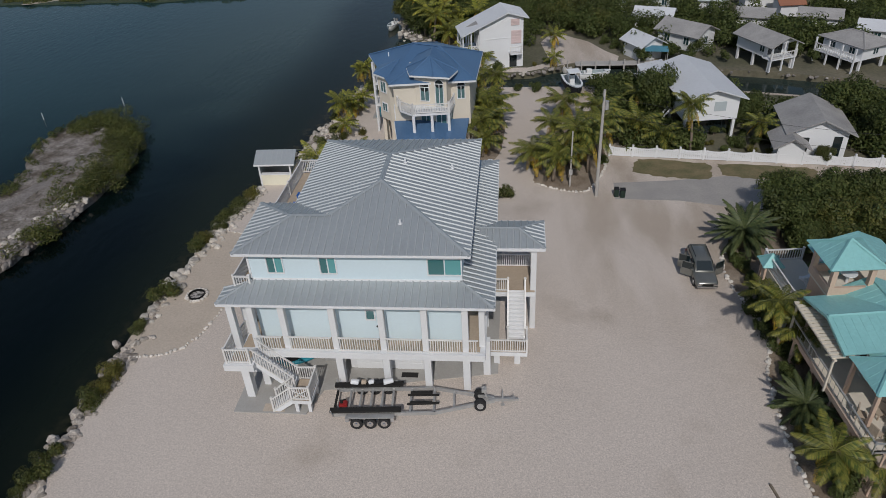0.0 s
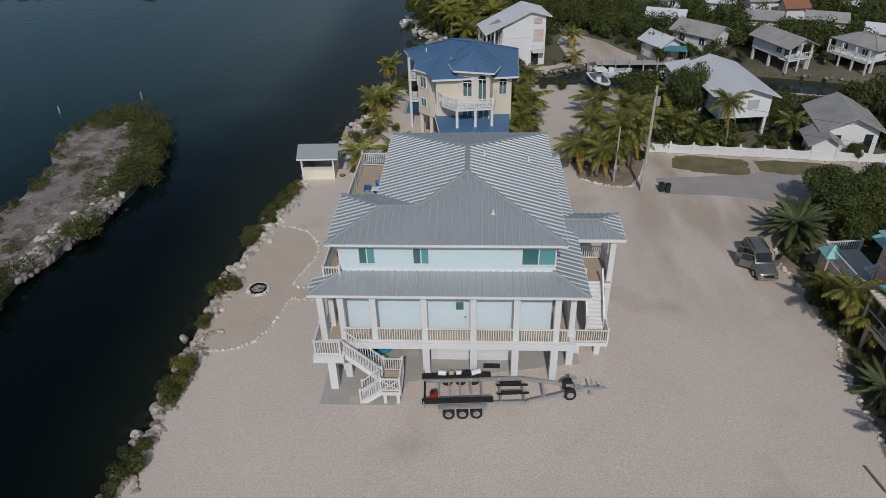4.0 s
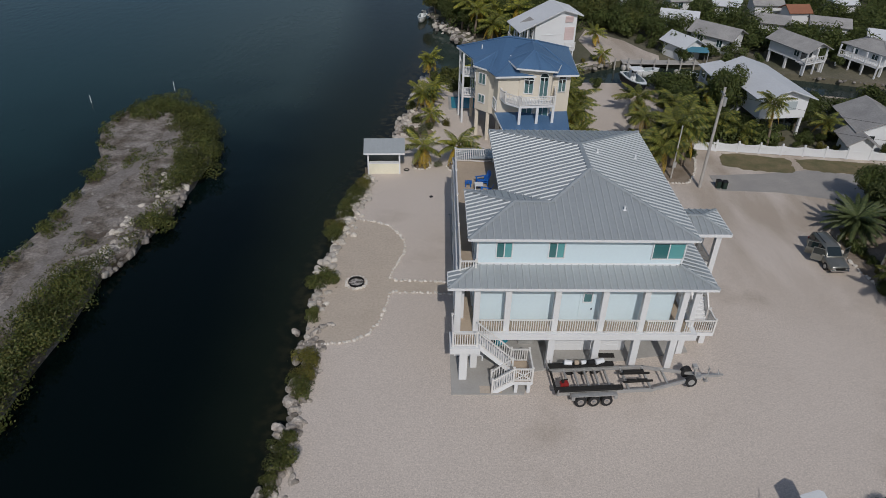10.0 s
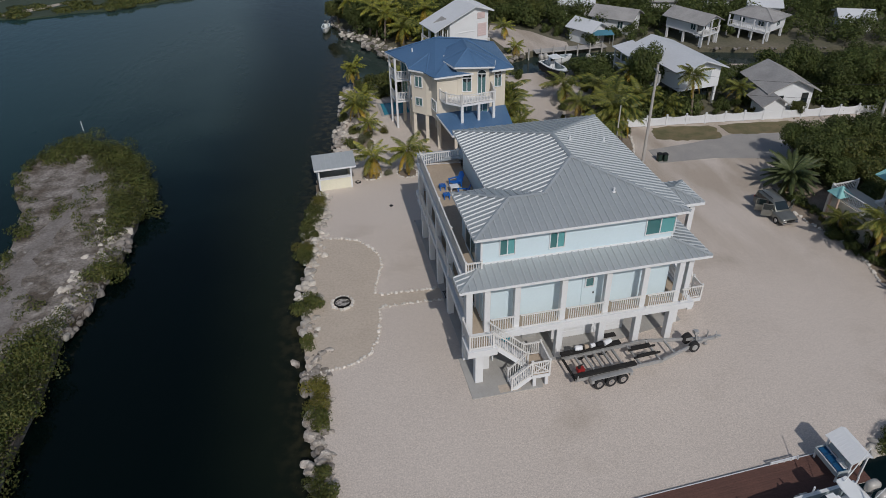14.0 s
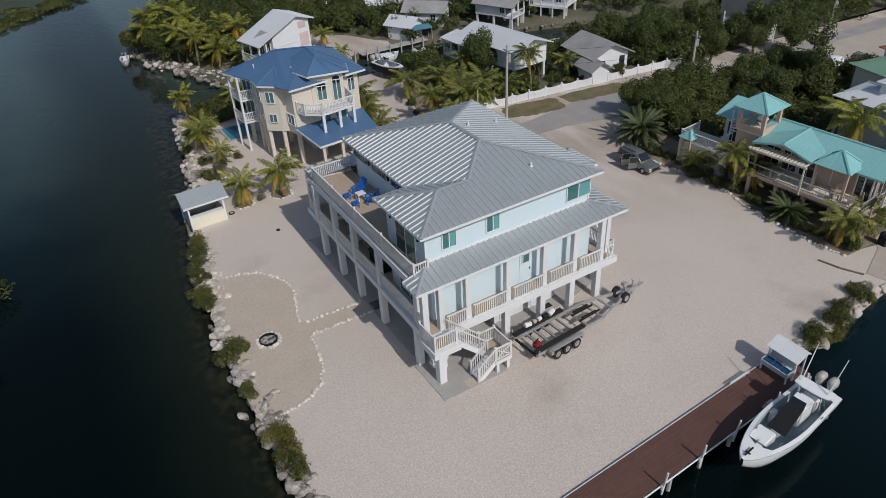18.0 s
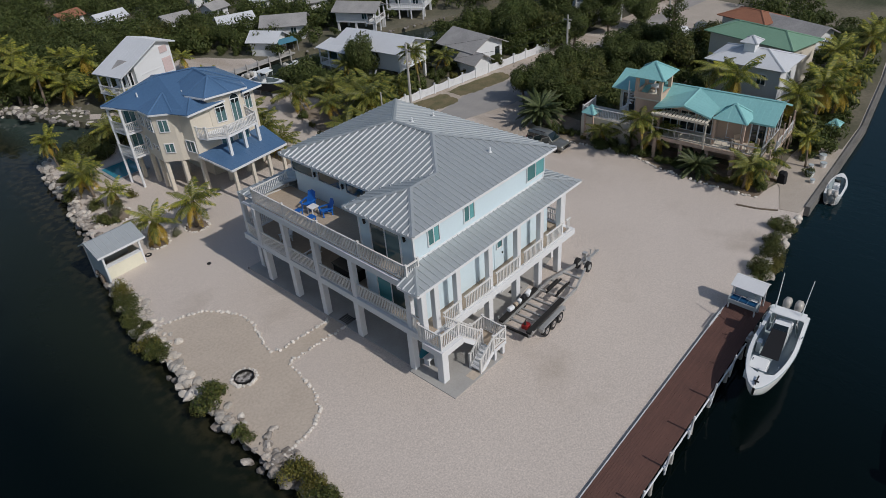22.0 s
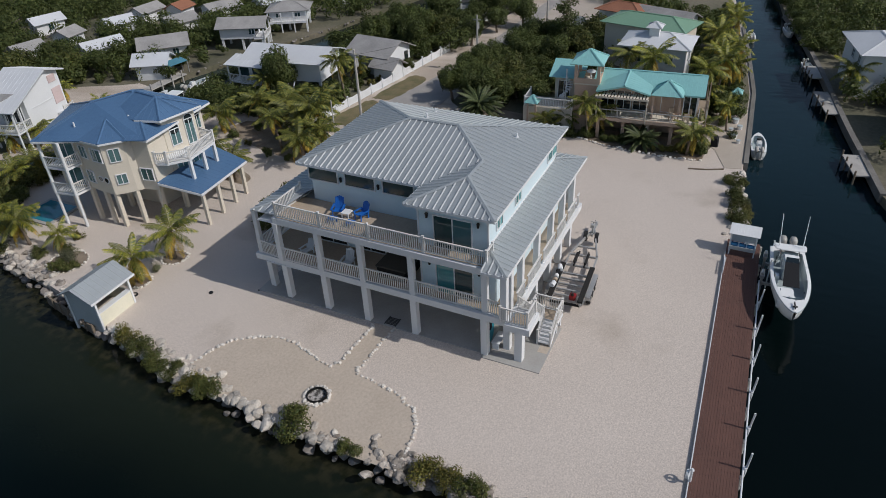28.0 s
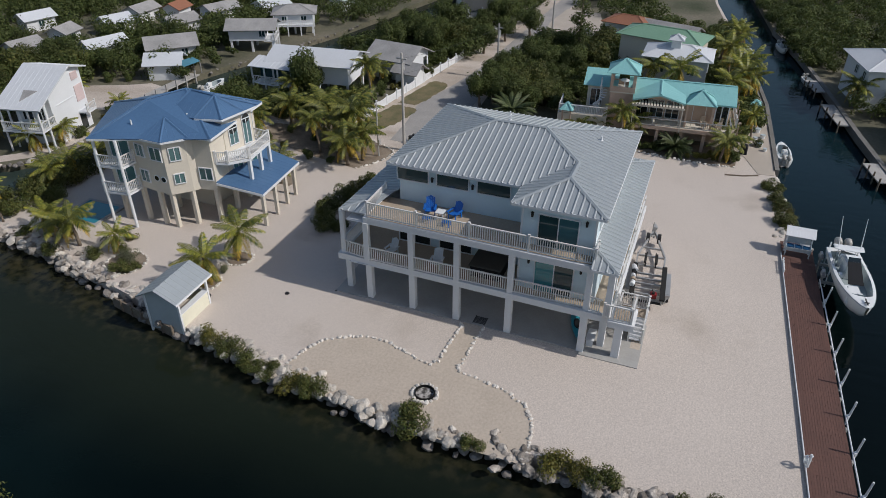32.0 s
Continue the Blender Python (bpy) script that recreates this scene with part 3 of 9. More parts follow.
def rock_mesh(seed, material, detail=2, rough=0.28):
    g = random.Random(seed)
    bm = bm_new()
    bmesh.ops.create_icosphere(bm, subdivisions=detail, radius=1.0)
    off = Vector((g.random() * 50, g.random() * 50, g.random() * 50))
    cuts = [(Vector((g.gauss(0, 1), g.gauss(0, 1), g.gauss(0, 1))).normalized(), g.uniform(0.55, 0.85)) for _ in range(7)]
    for v in bm.verts:
        for nrm, k in cuts:
            e = v.co.dot(nrm)
            if e > k:
                v.co -= nrm * (e - k) * 0.9
        v.co *= 1 + rough * noise.noise(v.co * 1.3 + off) + 0.15 * noise.noise(v.co * 3.3 + off)
    me = bpy.data.meshes.new("rock")
    bm.to_mesh(me), bm.free()
    me.materials.append(material)
    return me


def frond_mesh(name, length, rise, droop, leaf, material, pairs=24, spread=0.95, seed=3):
    """One feather frond along +x from the crown: an arching rib with a row of leaflets at both sides."""
    g = random.Random(seed)
    verts, faces = [], []

    def at(s):
        return Vector((length * s * (1 - 0.12 * s * droop), 0, rise * length * s - droop * length * s * s * 0.75))

    for i in range(6):
        for e in ((-1, 0), (1, 0), (0, 1)):
            w = 0.035 * (1 - i / 6.5)
            c = at(i / 5)
            verts.append(c + Vector((0, e[0] * w, e[1] * w)))
        if i:
            k = (i - 1) * 3
            for j in range(3):
                faces.append((k + j, k + (j + 1) % 3, k + 3 + (j + 1) % 3, k + 3 + j))
    for i in range(pairs):
        s = 0.12 + 0.88 * (i + 0.5) / pairs
        c = at(s)
        tang = (at(min(s + 0.02, 1)) - at(s - 0.02)).normalized()
        L = leaf * (math.sin(math.pi * (0.18 + 0.78 * s)) ** 0.7) * g.uniform(0.85, 1.1)
        for side in (-1, 1):
            out = (Vector((0, side, 0)) * spread + tang * 0.55 + Vector((0, 0, -0.4 + g.uniform(-0.25, 0.12)))).normalized()
            tip = c + out * L + Vector((0, 0, -0.25 * L))
            mid = c + out * L * 0.55
            wv = tang * max(0.022, length * 0.016)
            k = len(verts)
            verts += [c - wv * 0.5, c + wv * 0.5, mid + wv, mid - wv, tip]
            faces += [(k, k + 1, k + 2, k + 3), (k + 3, k + 2, k + 4)]
    return data(name, verts, faces, material)


def trunk_part(parent, pts, r0, r1, material=None, n=8, name="trunk"):
    """A bent, tapered trunk through the given places, ringed with old leaf scars."""
    bm = bm_new()
    rings = []
    k = len(pts)
    for i, c in enumerate(pts):
        r = r0 + (r1 - r0) * i / (k - 1)
        r *= 1.06 if i % 2 else 0.95
        rings.append([bm.verts.new(Vector(c) + Vector((r * math.cos(2 * math.pi * j / n), r * math.sin(2 * math.pi * j / n), 0))) for j in range(n)])
    for p, q in zip(rings, rings[1:]):
        for j in range(n):
            bm.faces.new((p[j], p[(j + 1) % n], q[(j + 1) % n], q[j]))
    bm.faces.new(rings[-1]), bm.faces.new(rings[0][::-1])
    return part(name, bm, material or M_BARK, parent, smooth=True)


FRONDS = {
    "coco": [frond_mesh("frond", 2.4, 0.35, 0.62, 0.6, M_FROND, 28, seed=1), frond_mesh("frond", 2.3, 0.15, 0.6, 0.58, M_FROND, 28, seed=2), frond_mesh("frond", 2.2, 0.45, 0.5, 0.55, M_FROND, 26, seed=3)],
    "green": [frond_mesh("frond", 2.4, 0.35, 0.62, 0.6, M_FROND_G, 28, seed=1), frond_mesh("frond", 2.3, 0.15, 0.6, 0.58, M_FROND_G, 28, seed=2)],
    "yellow": [frond_mesh("frond", 2.1, 0.0, 0.75, 0.5, M_FROND_Y, 22, seed=4)],
    "date": [frond_mesh("frond", 2.8, 0.35, 0.55, 0.42, M_FROND_D, 38, seed=5), frond_mesh("frond", 2.8, 0.15, 0.5, 0.42, M_FROND_D, 38, seed=6)],
}


def palm(name, label, h=3.0, lean=(0.0, 0.0), kinds=("coco",), count=16, yellow=3, scale=1.0, r=(0.16, 0.1), seed=1, group="palms"):
    g = random.Random(seed)
    ob = thing(name, label, "palm tree", group=group)
    pts = [(lean[0] * (i / 7) ** 1.6, lean[1] * (i / 7) ** 1.6, h * i / 7) for i in range(8)]
    trunk_part(ob, pts, r[0], r[1])
    top = Vector(pts[-1])
    pool = [f for k in kinds for f in FRONDS[k]]
    for i in range(count):
        a = 360 * i * 0.381966 + g.uniform(-12, 12)
        lift = 62 - 92 * i / count + g.uniform(-8, 8)
        s = scale * g.uniform(0.85, 1.12)
        m = Matrix.Translation(top) @ pose(0, 0, 0, 0, -lift * 0.7, a) @ Matrix.Diagonal((s, s, s, 1))
        piece("frond", pool[g.randrange(len(pool))], ob, m)
    for i in range(yellow):
        m = Matrix.Translation(top + Vector((0, 0, -0.1))) @ pose(0, 0, 0, 0, 30 + g.uniform(-8, 12), g.uniform(0, 360)) @ Matrix.Diagonal((scale, scale, scale, 1))
        piece("frond", FRONDS["yellow"][0], ob, m)
    return ob


def bush(name, label, material, size=(1, 1, 0.9), count=700, leaf=0.11, seed=1, group="", category="bush", clumps=9, trunk=0.0):
    g = random.Random(seed)
    ob = thing(name, label, category, group=group)
    blobs = []
    for i in range(clumps):
        a, rr = g.uniform(0, 6.28), g.uniform(0.1, 0.62)
        s = g.uniform(0.28, 0.5)
        blobs.append((math.cos(a) * rr * size[0], math.sin(a) * rr * size[1], trunk + size[2] * g.uniform(0.3, 0.95), s * size[0], s * size[1], s * size[2] * 0.9))
    hang(new("crown", leaf_mesh("crown", blobs, count, leaf, material, seed=seed)), ob)
    if trunk > 0.3:
        trunk_part(ob, [(0.05 * i, 0.03 * i, (trunk + size[2] * 0.6) * i / 5) for i in range(6)], 0.13 * size[2] / 2 + 0.06, 0.05)
        for i in range(5):
            b = blobs[i]
            bm = bm_new()
            rod(bm, (0.1, 0.05, trunk * 0.7), b[:3], 0.07, 0.025, 6)
            part("limb", bm, M_BARK, ob)
    else:
        for i in range(3):
            b = blobs[i]
            bm = bm_new()
            rod(bm, (0.05 * i, 0, -0.1), (b[0] * 0.8, b[1] * 0.8, b[2]), 0.035, 0.012, 5)
            part("stem", bm, M_BARK, ob)
    return ob


def put(ob, x, y, z=0.0, rz=0.0, s=1.0, sz=None):
    """Stand a thing at a place (for the first of a kind) or copy it there."""
    return copy_thing(ob, pose(x, y, z, 0, 0, rz) @ Matrix.Diagonal((s, s, s if sz is None else sz, 1)))


def stand(ob, x, y, z=0.0, rz=0.0, s=1.0):
    ob.matrix_basis = pose(x, y, z, 0, 0, rz) @ Matrix.Diagonal((s, s, s, 1))
    return ob


# ---- water and land ----
from mathutils.geometry import tessellate_polygon


def sheet(name, pts, z, material, label, kind="structure", depth=1.6, category="ground"):
    pts = [tuple(q) for q in pts]
    n = len(pts)
    if sum(pts[i][0] * pts[(i + 1) % n][1] - pts[(i + 1) % n][0] * pts[i][1] for i in range(n)) < 0:
        pts = pts[::-1]
    tris = tessellate_polygon([[Vector((x, y, 0)) for x, y in pts]])
    verts = [(x, y, z) for x, y in pts] + [(x, y, z - depth) for x, y in pts]
    faces = []
    for a, b, c in tris:
        ccw = (Vector(pts[b]) - Vector(pts[a])).cross(Vector(pts[c]) - Vector(pts[a])) > 0
        faces.append((a, b, c) if ccw else (a, c, b))
    faces += [(n + i, n + (i + 1) % n, (i + 1) % n, i) for i in range(n)]
    return tagged(new(name, data(name, verts, faces, material)), label, category, kind=kind)


def smooth_line(pts, n=5, wob=0.0, seed=1):
    """A rounded open line through plan points."""
    g = random.Random(seed)
    out = []
    for i in range(len(pts) - 1):
        p0, p1, p2, p3 = (Vector(pts[max(i - 1, 0)]), Vector(pts[i]), Vector(pts[i + 1]), Vector(pts[min(i + 2, len(pts) - 1)]))
        for k in range(n):
            s = k / n
            q = 0.5 * (2 * p1 + (p2 - p0) * s + (2 * p0 - 5 * p1 + 4 * p2 - p3) * s * s + (3 * p1 - p0 - 3 * p2 + p3) * s ** 3)
            out.append((q.x + g.uniform(-wob, wob), q.y + g.uniform(-wob, wob)))
    out.append(tuple(pts[-1]))
    return out


WATER_Z = -0.75
tagged(part("sea", (lambda b: (prism(b, [(-2500, -2500), (2500, -2500), (2500, 2500), (-2500, 2500)], WATER_Z - 6, WATER_Z), b)[1])(bm_new()), M_WATER), "dark calm sea and canal water", "water", kind="structure")

WEST_SHORE = smooth_line([(-24.6, 16.0), (-24.3, 22), (-24.0, 28), (-24.1, 33.5), (-23.9, 38.5), (-23.5, 43.8), (-22.5, 49.7), (-21.7, 53.6), (-20.3, 59.5), (-19.1, 65), (-18.1, 69), (-17.5, 73.2), (-17.3, 76.4), (-14.8, 78.0)], 4, 0.12)
NORTH_CANAL_S = [(-11.4, 77.3), (-8, 76.5), (-2, 76.3), (5, 76.3), (12, 76.0), (24, 74.6), (34, 72.0), (45, 69.5), (90, 60), (200, 45)]
SOUTH_CANAL_N = [(1.4, 17.2), (7, 17.1), (16, 17.8), (24, 18.0), (33.2, 18.5), (46, 20.2), (57.5, 22.0), (80, 26), (200, 38)]
sheet("ground", ([(1.4, 17.2)] + SOUTH_CANAL_N[1:] + NORTH_CANAL_S[::-1] + WEST_SHORE[::-1])[:], 0.0, M_GRAVEL, "pale crushed coral gravel yard running out to the road")
NORTH_BANK = smooth_line([(-3, 140), (-8, 127), (-13, 116), (-16.2, 107), (-15.3, 100), (-13.2, 94.5), (-11.3, 88.6), (-9.6, 85.0), (-7.4, 82.4), (-3.2, 81.0), (2, 80.9), (5.5, 82.6), (8.5, 84.0), (14, 84.2), (26, 81), (36, 78), (46, 75.5)], 4, 0.15)
sheet("land_north", NORTH_BANK + [(90, 67), (260, 50), (700, 60), (700, 900), (60, 900), (26, 200), (4, 150)], 0.0, M_EARTH, "scrubby built-up land beyond the northern canal")
sheet("land_south", [(9, 5.5), (30, 2), (600, -60), (600, 50), (120, 25), (66, 17.4), (53.6, 14.4), (42.8, 12.4), (27.3, 9.8), (14, 7.3)], 0.0, M_EARTH, "scrubby bank with docks across the canal")
ISLAND = smooth_line([(-47, 6), (-42.6, 13), (-40.8, 27), (-40.5, 36), (-39.0, 42), (-38.1, 47), (-37.3, 53), (-37.8, 59.5), (-40.2, 64.4), (-44.0, 68.0), (-47.8, 67.2), (-49.6, 62.5), (-47.4, 56), (-46.7, 50), (-47.2, 44), (-48.0, 38), (-48.8, 32), (-51, 14), (-47, 6)], 4, 0.25, 5)
sheet("island", ISLAND, -0.1, M_ROCKGROUND, "bare limestone islet ringed with mangroves")
M_MARL = mat("packed_grey_marl", (0.245, 0.226, 0.213), (0.14, 0.122, 0.108), rough=0.95, big=0.8, fine=6, grain=0.35, bump=0.4)
TRACK = smooth_line([(-47.0, 24), (-45.2, 33), (-44.9, 40), (-45.1, 46), (-44.2, 52), (-42.9, 57), (-42.3, 62)], 7, 0.16, 3)
sheet("marl_track", [(x - 0.7 - 0.28 * math.sin(y * 2.3) - 0.16 * math.sin(y * 5.1), y) for x, y in TRACK] + [(x + 0.75 + 0.3 * math.sin(y * 1.9 + 1) + 0.15 * math.sin(y * 4.7), y) for x, y in TRACK[::-1]], -0.085, M_MARL, "smooth grey marl track along the islet", depth=0.02)
FAR_EDGE = smooth_line([(-240, 122), (-150, 123), (-100, 123), (-72, 123), (-54, 123.5), (-41.5, 127), (-33, 132), (-25, 140), (-15, 152)], 5, 0.8, 8)
sheet("far_shore", FAR_EDGE + [(0, 172), (-40, 196), (-90, 186), (-160, 180), (-240, 176)], -0.5, M_MARSH, "low green mangrove shore far across the water")
for k, (x, y, L, w) in enumerate(((-46, 135, 9, 0.9), (-60, 130, 12, 0.8), (-38, 144, 7, 0.8), (-80, 129, 14, 0.9), (-58, 142, 10, 1.0))):
    ring = [(x + L * math.cos(a) * 0.7 + w * 1.2 * math.sin(a * 2), y + L * 0.45 * math.cos(a) + w * math.sin(a)) for a in (i_ * math.tau / 16 for i_ in range(16))]
    sheet("sand_flat", ring, -0.49, M_PAD, "pale sand flat among low mangroves", depth=0.02)

sheet("earth_north_lots", [(16.5, 57.8), (40, 55.2), (200, 47.5), (200, 44.7), (90, 59.5), (45, 69), (34, 71.5), (24, 74), (13, 76.6), (10, 66)], 0.012, M_EARTH, "scrubby house lots behind the white fence", depth=0.03)
sheet("earth_east_lots", [(17.4, 42), (16.4, 36), (17.2, 31), (16.6, 26.5), (15.5, 21.5), (18.5, 20.8), (24, 18.5), (33, 18.9), (46, 20.6), (80, 26.4), (200, 39), (200, 45), (34, 48.6), (20.8, 47.8), (18.4, 45)], 0.012, M_EARTH, "shaded lots along the road and canal", depth=0.03)
sheet("road", [(9.2, 50.4), (14.5, 50.1), (20.2, 48.6), (34, 49.0), (200, 45.2), (200, 47.2), (34, 52.0), (27, 52.9), (19, 54.4), (14.5, 53.6), (9.4, 53.2)], 0.02, M_ASPHALT, "worn pale grey asphalt street", depth=0.04, category="road")
sheet("grass_verge", smooth_line([(11.4, 55.2), (13.6, 54.4), (15.6, 54.0), (17.6, 53.9), (18.0, 55.0), (18.1, 56.6), (16.0, 57.2), (12.6, 57.8), (11.5, 56.6), (11.4, 55.2)], 5, 0.16)[:-1], 0.024, M_GRASS, "dry grass verge before the fence", depth=0.04, category="grass")
sheet("grass_verge", smooth_line([(19.0, 54.6), (21.0, 54.0), (23.4, 53.7), (25.8, 53.5), (26.8, 54.4), (26.6, 55.7), (24.0, 56.2), (19.4, 56.7), (18.9, 55.8), (19.0, 54.6)], 5, 0.16)[:-1], 0.024, M_GRASS, "dry grass verge before the fence", depth=0.04, category="grass")
sheet("pavement", [(15.0, 17.8), (21, 18.0), (26, 18.25), (27.5, 18.6), (27.0, 21.6), (24.2, 21.7), (19.4, 21.4), (18.0, 20.4), (16.6, 19.9), (14.7, 19.2)], 0.03, M_PAD, "pale concrete canal-side pavement", depth=0.3, category="pavement")

edging = thing("timber_edging", "dark weathered timber edging half sunk in the gravel", "edging", at=(13.5, 22.0, 0))
for a, b_ in (((13.5, 22.0), (13.8, 20.6)), ((13.8, 20.57), (14.4, 19.2))):
    bm = bm_new()
    bar(bm, (*a, 0.05), (*b_, 0.05), 0.1, 0.12)
    part("timber", bm, M_BARK, edging)

# raked sand patch with a fire pit and a path to the house
PATCH_N = smooth_line([(-23.9, 45.3), (-22.1, 45.0), (-19.9, 44.1), (-18.6, 42.0), (-18.6, 40.0), (-19.2, 38.2), (-19.25, 36.95), (-17.5, 36.75), (-14.9, 36.6)], 5)
PATCH_S = smooth_line([(-14.9, 35.25), (-17.5, 35.35), (-19.2, 35.3), (-19.6, 33.8), (-19.9, 32.3), (-20.7, 30.9), (-22.3, 30.1), (-24.6, 29.9)], 5)
sheet("sand_patch", PATCH_S + [(-24.7, 33.5), (-24.2, 38.5), (-23.9, 43.8)] + PATCH_N, 0.015, M_SAND, "raked tan sand patch with a path to the house", depth=0.03)


def scatter_line(name, label, line, meshes, gap, size, spread, zoff, parent_name, seed=1, jitter=0.5, flat=0.75, tilt=180):
    """Loose stones along a line, each a piece of its own."""
    g = random.Random(seed)
    ob = thing(name, label, "stones", at=(line[0][0], line[0][1], 0), kind="")
    acc, last = 0.0, Vector(line[0])
    nxt = gap * 0.3
    for q in line[1:]:
        q = Vector(q)
        seg = (q - last).length
        while acc + seg >= nxt:
            c = last + (q - last) * ((nxt - acc) / max(seg, 1e-6))
            s = g.uniform(*size)
            across = Vector((-(q - last).y, (q - last).x)).normalized() * g.gauss(0, spread)
            m = pose(c.x + across.x, c.y + across.y, zoff + s * 0.25, g.uniform(-20, 20), g.uniform(-20, 20), g.uniform(0, tilt * 2)) @ Matrix.Diagonal((s * g.uniform(0.8, 1.3), s * g.uniform(0.8, 1.2), s * flat, 1))
            piece(parent_name, meshes[g.randrange(len(meshes))], ob, m)
            nxt += gap * g.uniform(1 - jitter, 1 + jitter)
        acc += seg
        last = q
    return ob


ROCKS = [rock_mesh(i, M_ROCK) for i in range(6)]
SHOREROCKS = [rock_mesh(60 + i, M_SHOREROCK, rough=0.4) for i in range(8)]
PEBBLES = [rock_mesh(20 + i, M_CORAL, 1) for i in range(5)]
DARKROCKS = [rock_mesh(40 + i, M_DARKROCK) for i in range(6)]
scatter_line("stone_border", "low border of small white coral stones round raked sand", PATCH_N[4:], PEBBLES, 0.27, (0.1, 0.175), 0.05, 0.0, "stone", 3)
scatter_line("stone_border", "low border of small white coral stones round raked sand", PATCH_S, PEBBLES, 0.27, (0.1, 0.175), 0.05, 0.0, "stone", 4)
north_shore = [q for q in WEST_SHORE if q[1] > 53.0]
mid_shore = [q for q in WEST_SHORE if 36.5 < q[1] < 53.5]
scatter_line("shore_boulders", "pale limestone boulders lining the water's edge", mid_shore, ROCKS, 0.2, (0.2, 0.42), 0.36, -0.1, "boulder", 5)
scatter_line("shore_boulders", "grey-brown limestone boulders lining the water's edge", [(x - 0.1, y) for x, y in WEST_SHORE if y < 33], SHOREROCKS, 0.15, (0.16, 0.42), 0.4, -0.14, "boulder", 6)
scatter_line("shore_boulders", "pale limestone boulders lining the water's edge", [(x - 0.1, y) for x, y in WEST_SHORE if 32.5 < y < 38], ROCKS[:3] + SHOREROCKS[:2], 0.14, (0.16, 0.38), 0.36, -0.12, "boulder", 16)
scatter_line("shore_boulders", "pale limestone boulders between shore shrubs", [(x + 0.55, y) for x, y in WEST_SHORE if 42 < y < 52.5], ROCKS, 0.3, (0.15, 0.34), 0.22, -0.08, "boulder", 17)
scatter_line("shore_boulders", "pale broken limestone banked along the northern yard", [(x + 0.45, y) for x, y in WEST_SHORE if 60 < y < 74], ROCKS[:2] + SHOREROCKS[:3], 0.24, (0.14, 0.32), 0.45, -0.05, "boulder", 18)
scatter_line("shore_boulders", "grey weathered limestone rocks half under water", [(x - 0.3, y) for x, y in WEST_SHORE if y < 79], DARKROCKS, 0.6, (0.22, 0.45), 0.2, -0.7, "boulder", 7)
scatter_line("shore_boulders", "pale limestone boulders lining the water's edge", north_shore, ROCKS[:3] + SHOREROCKS[:3], 0.3, (0.22, 0.44), 0.4, -0.12, "boulder", 8)
scatter_line("bank_boulders", "grey limestone boulders edging the far canal bank", [q for q in NORTH_BANK if q[0] < 7 and q[1] < 118], DARKROCKS + ROCKS[:2], 0.42, (0.2, 0.38), 0.4, -0.15, "boulder", 9)
scatter_line("bank_boulders", "small grey stones edging the far canal bank", [q for q in NORTH_BANK if q[0] > 17.5 and q[1] < 100], DARKROCKS, 0.6, (0.14, 0.26), 0.3, -0.2, "boulder", 29)
scatter_line("bank_boulders", "pale limestone rubble on the northern point", [(-14.6, 100), (-12.6, 95), (-10.6, 90.4), (-7.5, 87.4)], ROCKS[:2] + DARKROCKS[:2], 0.17, (0.16, 0.42), 0.9, -0.1, "boulder", 19)
scatter_line("islet_boulders", "grey broken limestone over the islet", [(q[0] - 3.0, q[1]) for q in ISLAND if q[1] < 62 and q[0] > -44 and q[1] > 26], DARKROCKS, 0.9, (0.1, 0.24), 1.4, -0.16, "boulder", 10)
scatter_line("canal_boulders", "limestone boulders edging the canal", [(1.6, 17.1), (7, 17.1), (14.5, 18.0)], ROCKS, 0.4, (0.25, 0.45), 0.25, -0.2, "boulder", 11)

scatter_line("islet_boulders", "pale broken limestone bank on the islet's channel side", [(-42.2, 35.6), (-41.6, 38), (-40.8, 40.4), (-40.1, 43.6), (-39.3, 46.8), (-38.7, 49.4), (-39.6, 53)], ROCKS[:3] + DARKROCKS[:3], 0.085, (0.14, 0.42), 0.7, -0.2, "boulder", 12)
scatter_line("islet_boulders", "grey limestone rubble at the foot of the islet bank", [(x - 0.15, y) for x, y in ISLAND if x > -43 and 36 < y < 51], DARKROCKS, 0.24, (0.2, 0.42), 0.25, -0.42, "boulder", 27)
# fire pit
pit = thing("fire_pit", "round stone-ringed fire pit full of grey ash", "fire pit", at=(-21.8, 36.45, 0))
bm = bm_new()
bmesh.ops.create_circle(bm, cap_ends=True, segments=24, radius=0.55, matrix=pose(-21.8, 36.45, 0.03))
part("ash_bed", bm, mat("ash", (0.42, 0.40, 0.38), (0.06, 0.055, 0.05), rough=0.95, big=4.5, fine=14, grain=0.5, contrast=0.2, bump=0.6), pit)
bm = bm_new()
for i in range(28):
    a0, a1 = 2 * math.pi * i / 28, 2 * math.pi * (i + 1) / 28
    q = [bm.verts.new((-21.8 + r * math.cos(a), 36.45 + r * math.sin(a), z)) for a in (a0, a1) for r, z in ((0.53, 0.02), (0.53, 0.2), (0.57, 0.2), (0.57, 0.02))]
    for j in range(4):
        bm.faces.new((q[j], q[(j + 1) % 4], q[4 + (j + 1) % 4], q[4 + j]))
bmesh.ops.remove_doubles(bm, verts=bm.verts[:], dist=0.001)
part("fire_ring", bm, M_LAMP, pit, "rusted dark steel ring")
for i in range(20):
    a = 2 * math.pi * (i + 0.35 * math.sin(i * 5.1)) / 20
    piece("stone", PEBBLES[i % 5], pit, pose(-21.8 + 0.72 * math.cos(a), 36.45 + 0.72 * math.sin(a), 0.06, 0, 0, i * 47) @ Matrix.Diagonal((0.17 + 0.05 * math.sin(i * 3.3), 0.15 + 0.03 * math.cos(i * 2.1), 0.14, 1)))


